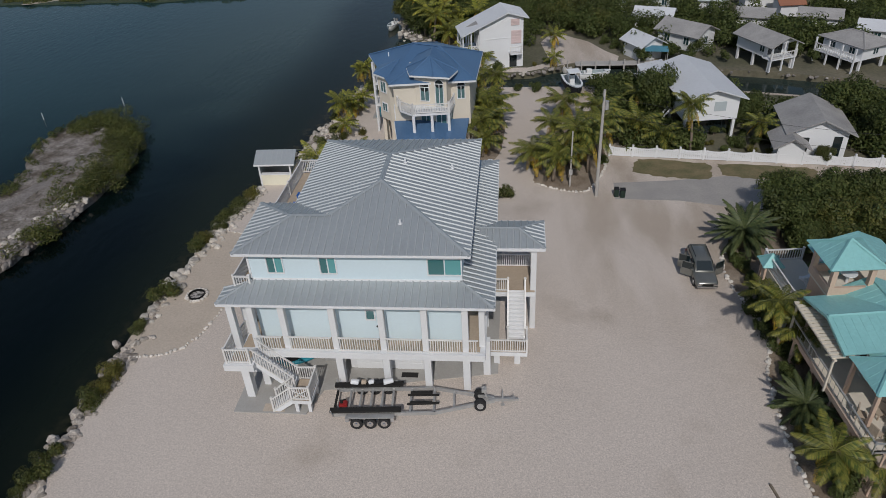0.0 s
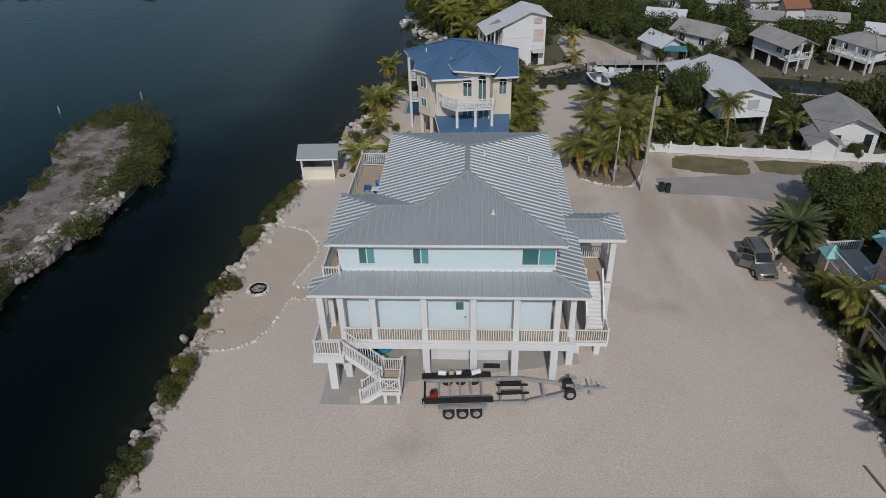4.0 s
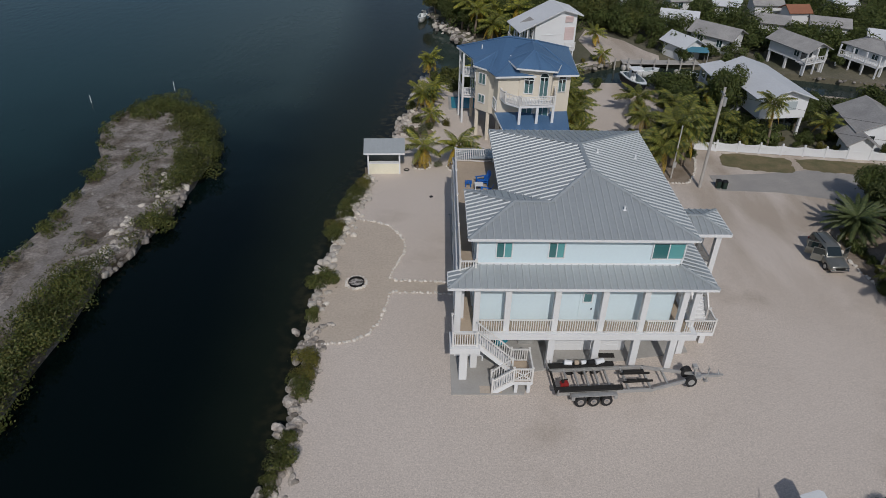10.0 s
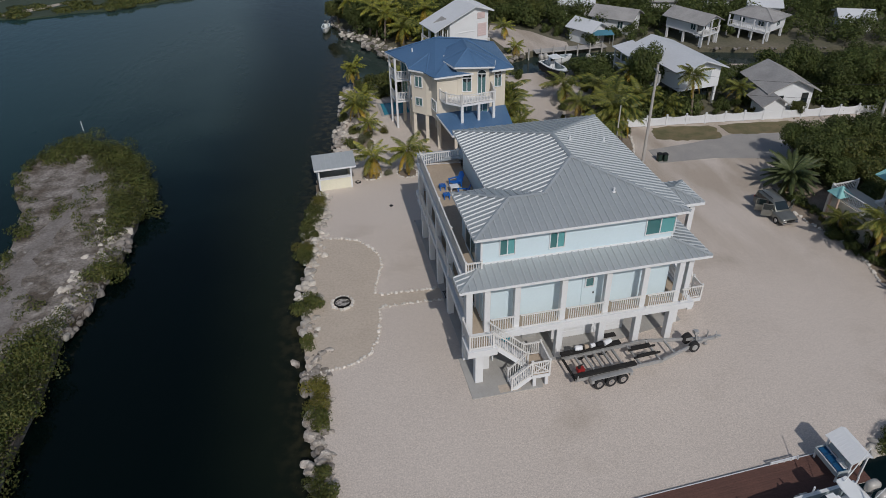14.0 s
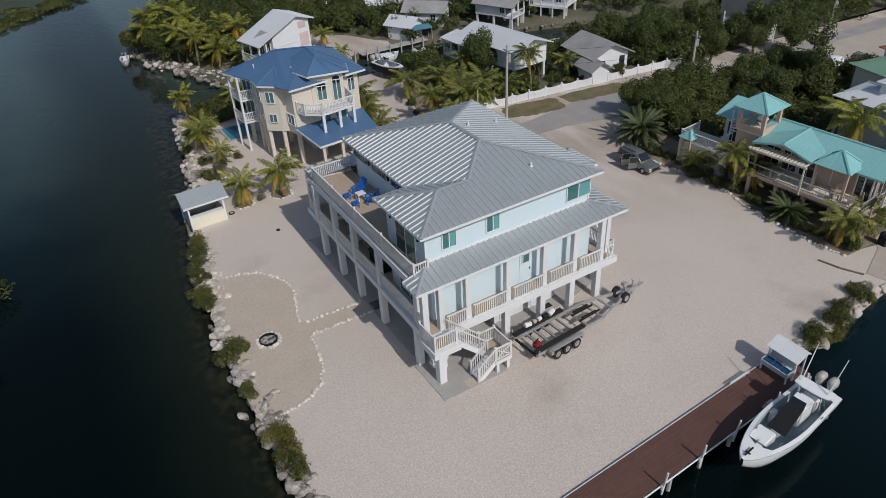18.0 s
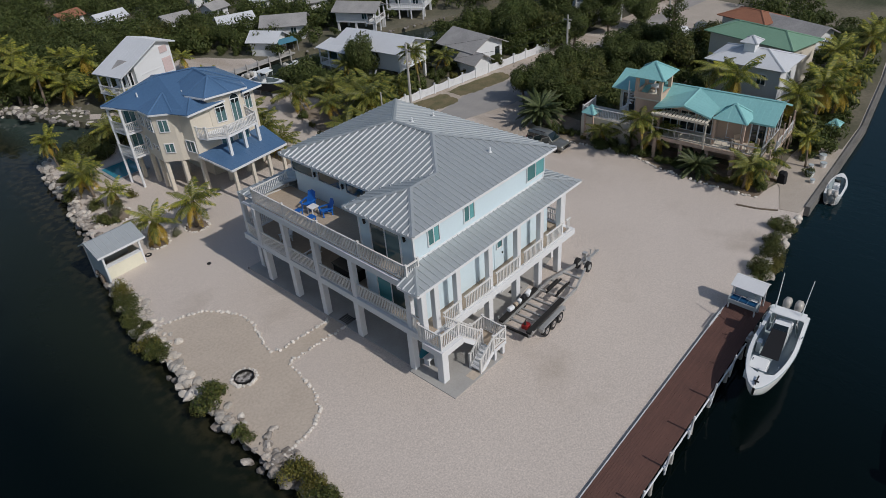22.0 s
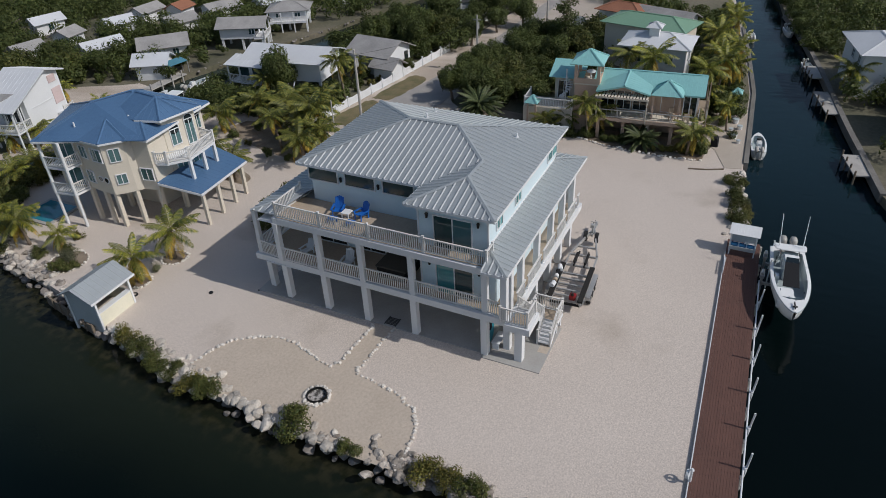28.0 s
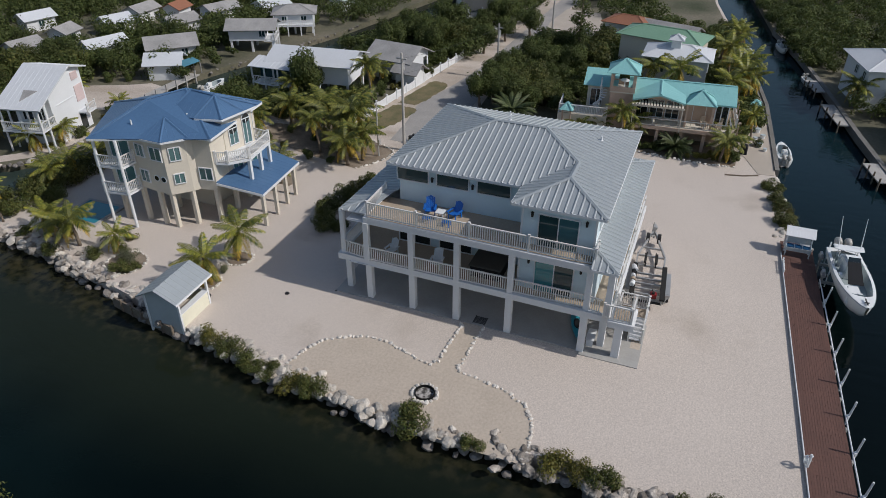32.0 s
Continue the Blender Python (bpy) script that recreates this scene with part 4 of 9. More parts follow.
# ---- the main house: two storeys on columns ----
house = thing("stilt_house", "pale blue two-storey stilt house with grey metal roofs and white railings", "house", at=(-7.5, 36, 0))
XW, XB, XE = -11.75, -13.95, -2.05      # west wall, west wall of the bay, east wall
YS, YB, YN = 29.2, 33.55, 42.3          # south wall, north wall of the bay, north wall
D1, D2 = 3.1, 6.3                       # deck floors
EAVE, SLOPE = 9.08, 0.29

# ground slab
bm = bm_new()
prism(bm, [(-15.3, 25.6), (-11.0, 25.6), (-10.4, 27.5), (-0.1, 29.3), (-0.1, 45.9), (-14.9, 45.9), (-14.9, 29.2), (-15.3, 29.2)], -0.1, 0.06)
part("floor_slab", bm, M_CONCRETE, house, "grey concrete slab")
boxpart("sandy_patch", -13.6, -12.3, 25.7, 26.3, 0.05, 0.066, M_SAND, house)

# enclosed rooms at ground level
bm = bm_new()
bx(bm, -9.1, -4.2, 29.5, 29.62, 0.06, 2.75), bx(bm, -9.1, -8.98, 29.62, 40, 0.06, 2.75), bx(bm, -4.32, -4.2, 29.62, 40, 0.06, 2.75), bx(bm, -8.98, -4.32, 39.88, 40, 0.06, 2.75)
part("ground_floor_wall", bm, M_STUCCO, house)
for x0, x1, nm in ((-8.7, -6.9, "storage_door"), (-6.2, -4.6, "garage_door")):
    bm = bm_new()
    bx(bm, x0, x1, 29.45, 29.5, 0.08, 2.15)
    for k in range(4):
        bx(bm, x0 + 0.08, x1 - 0.08, 29.435, 29.45, 0.14 + k * 0.5, 0.56 + k * 0.5)
    d = part(nm, bm, M_WHITE, house)
    bm = bm_new()
    bx(bm, x1 - 0.16, x1 - 0.1, 29.36, 29.44, 1.0, 1.12)
    part("door_handle", bm, M_STEEL, d)

# storey walls
for x0, x1, y0, y1 in ((XB, XE, YS, YS + 0.15), (XE - 0.15, XE, YS + 0.15, YN), (XW, XE - 0.15, YN - 0.15, YN), (XB, XB + 0.15, YS + 0.15, YB), (XB + 0.15, XW, YB - 0.15, YB), (XW, XW + 0.15, YB - 0.15, YN - 0.15)):
    boxpart("outer_wall", x0, x1, y0, y1, D1, EAVE - 0.05, M_WALL, house, "pale blue lap siding")
for x, y in ((XB - 0.03, YS - 0.03), (XE - 0.07, YS - 0.03), (XB - 0.03, YB - 0.09), (XE - 0.07, YN - 0.07)):
    boxpart("corner_board", x, x + 0.12, y, y + 0.12, D1, EAVE - 0.05, M_WHITE, house)
for z in (D1, D2):
    boxpart("ceiling_board", XB - 0.9, -0.9, YS - 1.1, YN + 2.4, z - 0.42, z - 0.38, M_WHITE, house)

# floors, beams, decks
bm = bm_new()
prism(bm, [(-14.95, 27.6), (-0.9, 27.6), (-0.9, 45.4), (-14.6, 45.4)], D1 - 0.06, D1)
bx(bm, -15.3, -13.85, 26.35, 27.6, D1 - 0.06, D1)
part("lower_deck", bm, M_DECK, house, "tan boarded deck floor")
def beam(name, a, b, w, h):
    bm = bm_new()
    bar(bm, a, b, w, h)
    return part(name, bm, M_STUCCO, house)


for a, b in (((-15.1, 27.6), (-0.75, 27.6)), ((-0.9, 27.76), (-0.9, 45.24)), ((-0.75, 45.4), (-14.75, 45.4)), ((-14.6, 45.24), (-14.95, 27.76)), ((-15.45, 26.35), (-13.7, 26.35)), ((-15.3, 26.51), (-15.3, 27.7)), ((-13.85, 26.51), (-13.85, 27.44))):
    beam("deck_beam", (*a, D1 - 0.2), (*b, D1 - 0.2), 0.3, 0.43)
for y in (31, 33.8, 37.2, 40.2, 43.3):
    beam("floor_joist", (-14.7, y, D1 - 0.3), (-1.06, y, D1 - 0.3), 0.25, 0.28)
bm = bm_new()
prism(bm, [(-14.9, 29.0), (-14.0, 29.0), (-14.0, 33.5), (-11.8, 33.5), (-11.8, 43.3), (-14.7, 43.3)], D2 - 0.05, D2)
part("upper_deck", bm, M_DECK, house, "tan boarded balcony floor")
for a, b in (((-14.95, 28.9), (-14.7, 43.2)), ((-14.86, 43.35), (-11.7, 43.35)), ((-14.8, 28.9), (-14.0, 28.9))):
    beam("balcony_beam", (*a, D2 - 0.23), (*b, D2 - 0.23), 0.28, 0.44)


def column(x, y, z0, z1, w=0.42):
    bm = bm_new()
    bx(bm, x - w / 2, x + w / 2, y - w / 2, y + w / 2, z0, z1)
    bmesh.ops.bevel(bm, geom=[e for e in bm.edges if abs(e.verts[0].co.z - e.verts[1].co.z) > 0.5], offset=0.02, segments=1, affect="EDGES")
    return part("column", bm, M_STUCCO, house)


SOUTH_X = (-13.9, -12.1, -9.25, -6.5, -4.1, -1.85)
for x in SOUTH_X:
    column(x, 27.95, D1, 6.4, 0.36)
    if x not in (-12.1,):
        column(x, 28.05, 0.06, D1 - 0.4)
column(-14.6, 27.05, 0.06, D1 - 0.4, 0.48)
column(-15.0, 27.85, D1, 6.4, 0.38)
column(-0.95, 28.4, D1, 6.4, 0.34)
column(-0.75, 29.35, 0.06, D1 - 0.4)
WEST_Y = (29.1, 33.75, 37.2, 40.25, 43.35)
for y in WEST_Y:
    column(-14.75, y, D1, D2 - 0.4, 0.36)
    column(-14.85 + (y - 29) * 0.02, y, 0.06, D1 - 0.4)
column(-13.9, 45.2, 0.06, D1 - 0.4)
for x in (-10.5, -7.2, -4.0, -1.0):
    column(x, 45.2, 0.06, D1 - 0.4)
    column(x, 45.2, D1, 6.3, 0.34)
column(-14.45, 45.2, D1, 6.3, 0.3)
for y in (33.8, 37.2, 41.0):
    column(-1.0, y, 0.06, D1 - 0.4)
    for x in (-10.6, -2.6):
        column(x, y, 0.06, D1 - 0.4)

# upper roof: hip with a bay at the south-west corner
z1 = EAVE + SLOPE * 2.75
z2 = EAVE + SLOPE * 5.45
R1, R2, VAL, BAY = (-6.93, 34.05, z2), (-6.93, 37.45, z2), (-9.6, 31.35, z1), (-11.75, 31.35, z1)
E1, E2, E3, E4 = (-14.5, 28.6, EAVE), (-1.5, 28.6, EAVE), (-1.5, 42.9, EAVE), (-12.35, 42.9, EAVE)
B1, B3 = (-14.5, 34.1, EAVE), (-12.35, 34.1, EAVE)
for pts in ((E1, E2, R1, VAL, BAY), (E2, E3, R2, R1), (E3, E4, R2), (E4, B3, VAL, R1, R2), (B1, E1, BAY), (B3, B1, BAY, VAL)):
    roof_plane(house, pts, M_ROOF, M_SEAM)
for a, b in ((R1, R2), (E1, BAY), (E2, R1), (E3, R2), (E4, R2), (R1, VAL), (B1, BAY), (BAY, VAL)):
    cap_line(house, a, b, M_ROOF)
bm = bm_new()
prism(bm, [(-14.4, 28.7), (-1.6, 28.7), (-1.6, 42.8), (-12.25, 42.8), (-12.25, 34.0), (-14.4, 34.0)], EAVE - 0.09, EAVE - 0.05)
part("soffit", bm, M_WHITE, house)
ring = [E1, E2, E3, E4, B3, B1, E1]
for a, b in zip(ring, ring[1:]):
    bm = bm_new()
    bar(bm, (a[0], a[1], EAVE - 0.08), (b[0], b[1], EAVE - 0.08), 0.06, 0.15)
    part("gutter", bm, M_WHITE, house)
for x, y, dz in ((-5.44, 30.74, 0), (-3.1, 37.6, 0), (-5.9, 36.8, 0)):
    z = EAVE + SLOPE * min(y - 28.6, -1.5 - x)
    bm = bm_new()
    rod(bm, (x, y, z - 0.05), (x, y, z + 0.3), 0.06, 0.06, 8)
    rod(bm, (x, y, z + 0.02), (x, y, z + 0.06), 0.13, 0.1, 8)
    part("vent_pipe", bm, M_WHITE, house)

# lower roofs round the south, east and north sides
LE, LW = 6.48, 6.95
S0, S1, S2, S3 = (-15.6, 27.5, LE), (-0.2, 27.5, LE), (-2.05, YS, LW), (-13.95, YS, LW)
N0, N1 = (-0.35, 44.9, LE - 0.05), (-14.6, 45.3, LE - 0.1)
roof_plane(house, (S0, S1, S2, S3), M_ROOF, M_SEAM)
roof_plane(house, ((-15.6, 29.0, LE), S0, S3, (-13.95, 29.18, LW)), M_ROOF, M_SEAM)
roof_plane(house, (S1, N0, (-2.05, YN, LW), S2), M_ROOF, M_SEAM)
roof_plane(house, (N0, N1, (-11.8, YN + 0.1, LW + 0.05), (-2.05, YN, LW)), M_ROOF, M_SEAM)
roof_plane(house, (N1, (-14.6, 43.5, LE - 0.1), (-11.85, 43.45, LW - 0.05), (-11.8, YN + 0.15, LW + 0.05)), M_ROOF, M_SEAM)
for a, b in ((S0, S3), (S1, S2), (N0, (-2.05, YN, LW)), (N1, (-11.8, YN + 0.1, LW + 0.05))):
    cap_line(house, a, b, M_ROOF, 0.26)
for a, b in (((-15.6, 29.0, LE), S0), (S0, S1), (S1, N0), (N0, N1)):
    bm = bm_new()
    bar(bm, (a[0], a[1], a[2] - 0.09), (b[0], b[1], b[2] - 0.09), 0.07, 0.16)
    part("gutter", bm, M_WHITE, house)
bm = bm_new()
prism(bm, [(-15.5, 27.6), (-0.3, 27.6), (-0.4, 44.8), (-2.0, 44.8), (-2.0, 29.1), (-15.5, 29.1)], LE - 0.14, LE - 0.1)
prism(bm, [(-14.5, 43.4), (-2.0, 42.3), (-0.4, 44.8), (-14.5, 45.2)], LE - 0.2, LE - 0.16)
part("soffit", bm, M_WHITE, house)
boxpart("flashing", -13.95, -2.05, YS - 0.03, YS, LW - 0.02, LW + 0.12, M_WHITE, house)

# east porch roof over the outside stair
p0, p1, p2, p3 = (2.65, 33.35, 6.4), (2.65, 36.45, 6.4), (1.1, 34.9, 6.86), (-1.9, 34.9, 6.86)
roof_plane(house, ((-1.2, 33.35, 6.4), p0, p2, p3), M_ROOF, M_SEAM)
roof_plane(house, (p0, p1, p2), M_ROOF, M_SEAM)
roof_plane(house, (p1, (-1.2, 36.45, 6.4), p3, p2), M_ROOF, M_SEAM)
for a, b in ((p0, p2), (p1, p2), (p2, p3)):
    cap_line(house, a, b, M_ROOF, 0.24)
bm = bm_new()
for a, b in (((-0.2, 33.35), (2.65, 33.35)), ((2.65, 33.35), (2.65, 36.45)), ((2.65, 36.45), (-0.2, 36.45))):
    bar(bm, (*a, 6.3), (*b, 6.3), 0.1, 0.2)
prism(bm, [(-0.2, 33.4), (2.6, 33.4), (2.6, 36.4), (-0.2, 36.4)], 6.26, 6.3)
part("porch_fascia", bm, M_WHITE, house)
column(2.0, 33.75, 0.0, 6.22, 0.36)
column(2.0, 36.1, 0.0, 6.22, 0.36)
boxpart("porch_landing", -0.9, 2.1, 33.4, 36.2, D1 - 0.25, D1, M_DECK, house)
boxpart("porch_beam", -0.9, 2.1, 33.3, 33.42, D1 - 0.3, D1 - 0.02, M_WHITE, house)
boxpart("stair_platform", -0.9, 1.62, 30.15, 31.25, 0.75, 0.98, M_DECK, house)
boxpart("platform_fascia", -0.9, 1.64, 30.09, 30.15, 0.72, 0.99, M_WHITE, house)
for x in (-0.2, 1.05):
    boxpart("pier", x - 0.18, x + 0.18, 30.2, 30.5, 0.0, 0.74, M_STUCCO, house)
steps(house, (0.5, 31.25, 0.98), (0.5, 33.4, D1), (1, 0, 0), 0.95, 12, M_WHITE, M_STUCCO)
railing(house, (-0.9, 30.15, 0.98), (1.6, 30.15, 0.98), 1.0)
railing(house, (1.6, 30.15, 0.98), (1.6, 31.25, 0.98), 1.0)
railing(house, (1.5, 31.25, 0.98), (1.5, 33.4, D1), 1.0)
railing(house, (0.45, 31.25, 0.98), (0.45, 33.4, D1), 1.0)
railing(house, (-0.8, 33.42, D1), (0.45, 33.42, D1), 1.0)
railing(house, (2.0, 33.9, D1), (2.0, 36.1, D1), 1.0)
railing(house, (-0.8, 36.1, D1), (2.0, 36.1, D1), 1.0)

# deck railings between the columns
xs = [-13.9] + list(SOUTH_X[1:]) + [-0.95]
for a, b in zip(xs, xs[1:]):
    railing(house, (a + 0.18, 27.58, D1), (b - 0.18, 27.58, D1), 1.05, posts=(False, False))
ys = list(WEST_Y)
for a, b in zip(ys, ys[1:]):
    railing(house, (-14.8, a + 0.18, D1), (-14.8, b - 0.18, D1), 1.05, posts=(False, False))
railing(house, (-14.75, 43.55, D1), (-14.55, 45.3, D1), 1.05)
railing(house, (-14.5, 45.3, D1), (-1.0, 45.3, D1), 1.05, every=3.3)
railing(house, (-15.28, 26.4, D1), (-15.28, 28.0, D1), 1.05)
railing(house, (-15.28, 26.4, D1), (-13.9, 26.4, D1), 1.05, posts=(False, True))
railing(house, (-14.95, 28.2, D1), (-14.85, 29.0, D1), 1.05, posts=(False, False))
railing(house, (-0.9, 28.6, D1), (-0.9, 33.4, D1), 1.05, every=2.4)
railing(house, (-0.9, 36.2, D1), (-0.9, 45.3, D1), 1.05, every=3.0)
# balcony railings
pts = [(-14.88, 28.95), (-14.84, 32.8), (-14.8, 36.45), (-14.75, 39.9), (-14.7, 43.25)]
for i, (a, b) in enumerate(zip(pts, pts[1:])):
    railing(house, (*a, D2), (*b, D2), 1.05, posts=(i == 0, True))
railing(house, (-14.7, 43.25, D2), (-11.9, 43.25, D2), 1.05, posts=(False, True))
railing(house, (-14.88, 28.95, D2), (-13.98, 28.95, D2), 1.05, posts=(False, True))

# south-west stair: two flights round a landing
LZ = 1.0
boxpart("stair_landing", -11.7, -10.6, 25.72, 27.45, LZ - 0.2, LZ, M_DECK, house)
for a, b in (((-11.7, 25.7), (-10.6, 25.7)), ((-10.58, 25.7), (-10.58, 27.45))):
    beam("landing_fascia", (*a, LZ - 0.12), (*b, LZ - 0.12), 0.05, 0.24)
for x, y in ((-10.75, 25.85), (-11.5, 25.85), (-10.75, 27.3), (-11.5, 27.3)):
    boxpart("landing_post", x - 0.1, x + 0.1, y - 0.1, y + 0.1, 0.05, LZ - 0.2, M_STUCCO, house)
steps(house, (-11.7, 26.6, LZ), (-13.85, 26.6, D1), (0, 1, 0), 0.85, 11, M_WHITE, M_STUCCO)
steps(house, (-12.9, 25.75, 0.06), (-11.7, 25.75, LZ), (0, 1, 0), 0.8, 6, M_WHITE, M_STUCCO)
railing(house, (-11.7, 26.58, LZ), (-13.85, 26.58, D1), 1.0, posts=(True, False))
railing(house, (-11.7, 27.45, LZ), (-13.85, 27.45, D1), 1.0, posts=(True, False))
railing(house, (-12.9, 25.74, 0.06), (-11.7, 25.74, LZ), 1.0)
railing(house, (-12.9, 26.52, 0.06), (-11.85, 26.52, LZ), 1.0)
railing(house, (-11.7, 25.74, LZ), (-10.62, 25.74, LZ), 1.0)
railing(house, (-10.62, 25.74, LZ), (-10.62, 27.42, LZ), 1.0)
railing(house, (-10.62, 27.42, LZ), (-11.7, 27.42, LZ), 1.0, posts=(False, False))
bm = bm_new()
bar(bm, (-11.6, 25.7, LZ + 0.2), (-10.7, 25.7, LZ + 0.85), 0.04, 0.06), bar(bm, (-11.6, 25.7, LZ + 0.85), (-10.7, 25.7, LZ + 0.2), 0.04, 0.06)
part("lattice_panel", bm, M_RAIL, house)

boxpart("outer_wall", XB, XE, 28.8, YS, D1, 6.32, M_WALL, house, "pale blue lap siding")
# openings: south wall
for x in (-12.4, -9.4):
    window(house, (x, YS - 0.01, 7.98), (1, 0), 0.86, 1.02, M_GLASS, glasses=[M_GLASS, M_GLASS_LIGHT])
window(house, (-2.95, YS - 0.01, 7.96), (1, 0), 1.8, 1.04, M_GLASS, glasses=[M_GLASS, M_GLASS_LIGHT])
window(house, (-7.28, 28.74, 4.9), (1, 0), 0.46, 0.62, M_GREYGLASS, panes=1)
bm = bm_new()
bx(bm, -7.72, -6.84, 28.75, 28.8, D1 + 0.02, 5.3)
d = part("porch_door", bm, M_WALL, house)
part("door_handle", (lambda b: (bx(b, -7.0, -6.94, 28.68, 28.75, 4.0, 4.1), b)[1])(bm_new()), M_LAMP, d)
# west side: bay doors on both storeys, long windows over the balcony
for z in (D2, D1):
    window(house, (XB - 0.01, 31.35, z + 1.05), (0, -1), 2.3, 2.05, M_GREYGLASS, panes=2, name="sliding_door", glasses=[M_DARKTEAL, M_BLINDGLASS] if z == D2 else [M_TEALGLASS, M_DARKTEAL])
for k in range(13):
    boxpart("blind_slat", XB - 0.034, XB - 0.022, 30.25, 31.3, D2 + 0.12 + k * 0.15, D2 + 0.18 + k * 0.15, M_SLAT, house)
# long windows: the glass colour stands in for a greenish-grey reflection
for y in (41.35, 38.65, 35.95):
    window(house, (XW - 0.01, y, 8.2), (0, -1), 2.1, 0.8, M_DARKTEAL, panes=1, name="long_window")
for y in (41.3, 38.4, 35.6):
    window(house, (XW - 0.01, y, D1 + 1.15), (0, -1), 2.2, 2.1, M_DARKGLASS, panes=2, name="sliding_door")
for z in (8.3, 5.1):
    for y in (29.75, 32.9):
        lamp = thing("wall_lantern", "small black wall lantern beside a sliding door", "wall lamp", at=(XB - 0.1, y, z), group="wall lanterns")
        bm = bm_new()
        rod(bm, (XB - 0.12, y, z - 0.12), (XB - 0.12, y, z + 0.14), 0.07, 0.09, 6), rod(bm, (XB - 0.12, y, z + 0.14), (XB - 0.12, y, z + 0.24), 0.11, 0.02, 6)
        part("lantern", bm, M_LAMP, lamp)
        bm = bm_new()
        bar(bm, (XB - 0.12, y, z - 0.1), (XB + 0.0, y, z - 0.1), 0.04, 0.04)
        part("bracket", bm, M_LAMP, lamp)
for y in (40.0, 37.3):
    lamp = thing("wall_lantern", "small black wall lantern between long windows", "wall lamp", at=(XW - 0.1, y, 8.1), group="wall lanterns")
    bm = bm_new()
    rod(bm, (XW - 0.12, y, 7.98), (XW - 0.12, y, 8.24), 0.07, 0.09, 6), rod(bm, (XW - 0.12, y, 8.24), (XW - 0.12, y, 8.34), 0.11, 0.02, 6)
    part("lantern", bm, M_LAMP, lamp)
    bm = bm_new()
    bar(bm, (XW - 0.12, y, 8.0), (XW, y, 8.0), 0.04, 0.04)
    part("bracket", bm, M_LAMP, lamp)
# east side openings
for y in (31, 39.5):
    window(house, (XE + 0.01, y, 8.0), (0, 1), 1.2, 1.0, M_GLASS)
window(house, (XE + 0.01, 35, D1 + 1.05), (0, 1), 0.95, 2.05, M_GREYGLASS, panes=1, name="entry_door")


# ---- on the balcony and porch ----
def adirondack(name, label, material, group):
    """A slatted lounge chair facing +x."""
    ob = thing(name, label, "chair", group=group)
    for y in (-0.24, -0.12, 0, 0.12, 0.24):
        bm = bm_new()
        bx(bm, -0.02, 0.02, y - 0.055, y + 0.055, 0, 0.88 - abs(y) * 0.45, pose(-0.32, 0, 0.28, 0, -22, 0))
        part("back_slat", bm, material, ob)
    bm = bm_new()
    for i in range(5):
        bx(bm, -0.3 + i * 0.13, -0.19 + i * 0.13, -0.29, 0.29, 0.3 + i * 0.022, 0.325 + i * 0.022)
    part("seat", bm, material, ob)
    for s in (-1, 1):
        bm = bm_new()
        bx(bm, -0.45, 0.38, s * 0.36 - 0.07, s * 0.36 + 0.07, 0.54, 0.57)
        part("armrest", bm, material, ob)
        for x in (-0.36, 0.3):
            bm = bm_new()
            bx(bm, x - 0.05, x + 0.05, s * 0.31 - 0.02, s * 0.31 + 0.02, 0, 0.54)
            part("leg", bm, material, ob)
    return ob


chair = adirondack("adirondack_chair", "bright blue slatted lounge chair on the balcony", M_BLUEPAINT, "balcony chairs")
stand(chair, -12.95, 39.7, D2, 197, 0.95)
put(chair, -12.85, 38.1, D2, 163, 0.95)
for y in (39.55, 38.25):
    st = thing("footstool", "small bright blue slatted footstool", "footstool", at=(-13.9, y, D2), group="footstools")
    bm = bm_new()
    for i in range(4):
        bx(bm, -14.12 + i * 0.12, -14.02 + i * 0.12, y - 0.24, y + 0.24, D2 + 0.3, D2 + 0.33)
    part("slatted_top", bm, M_BLUEPAINT, st)
    for sx in (-14.08, -13.74):
        for sy in (-0.2, 0.2):
            boxpart("leg", sx - 0.03, sx + 0.03, y + sy - 0.03, y + sy + 0.03, D2, D2 + 0.3, M_BLUEPAINT, st)
tb = thing("side_table", "small square white side table between blue chairs", "table", at=(-13.2, 38.9, D2))
boxpart("tabletop", -13.5, -12.9, 38.62, 39.18, D2 + 0.48, D2 + 0.53, M_WHITE, tb, bevel=0.012)
for sx in (-13.44, -12.96):
    for sy in (38.68, 39.12):
        boxpart("leg", sx - 0.03, sx + 0.03, sy - 0.03, sy + 0.03, D2, D2 + 0.48, M_WHITE, tb)
wchair = adirondack("white_lounge_chair", "white slatted lounge chair on the shaded porch", M_WHITE, "porch chairs")
stand(wchair, -13.9, 38.9, D1, 185, 1.0)
put(wchair, -13.6, 42.2, D1, 170, 0.9)
# dark covered hot tub on the porch
tub = thing("hot_tub", "dark covered hot tub on the porch", "hot tub", at=(-13.1, 35.6, D1))
boxpart("tub_body", -14.1, -12.1, 34.6, 36.6, D1, D1 + 0.8, M_LAMP, tub, bevel=0.06)
boxpart("tub_cover", -14.16, -12.04, 34.54, 36.66, D1 + 0.8, D1 + 0.9, M_TUBCOVER, tub, bevel=0.03)

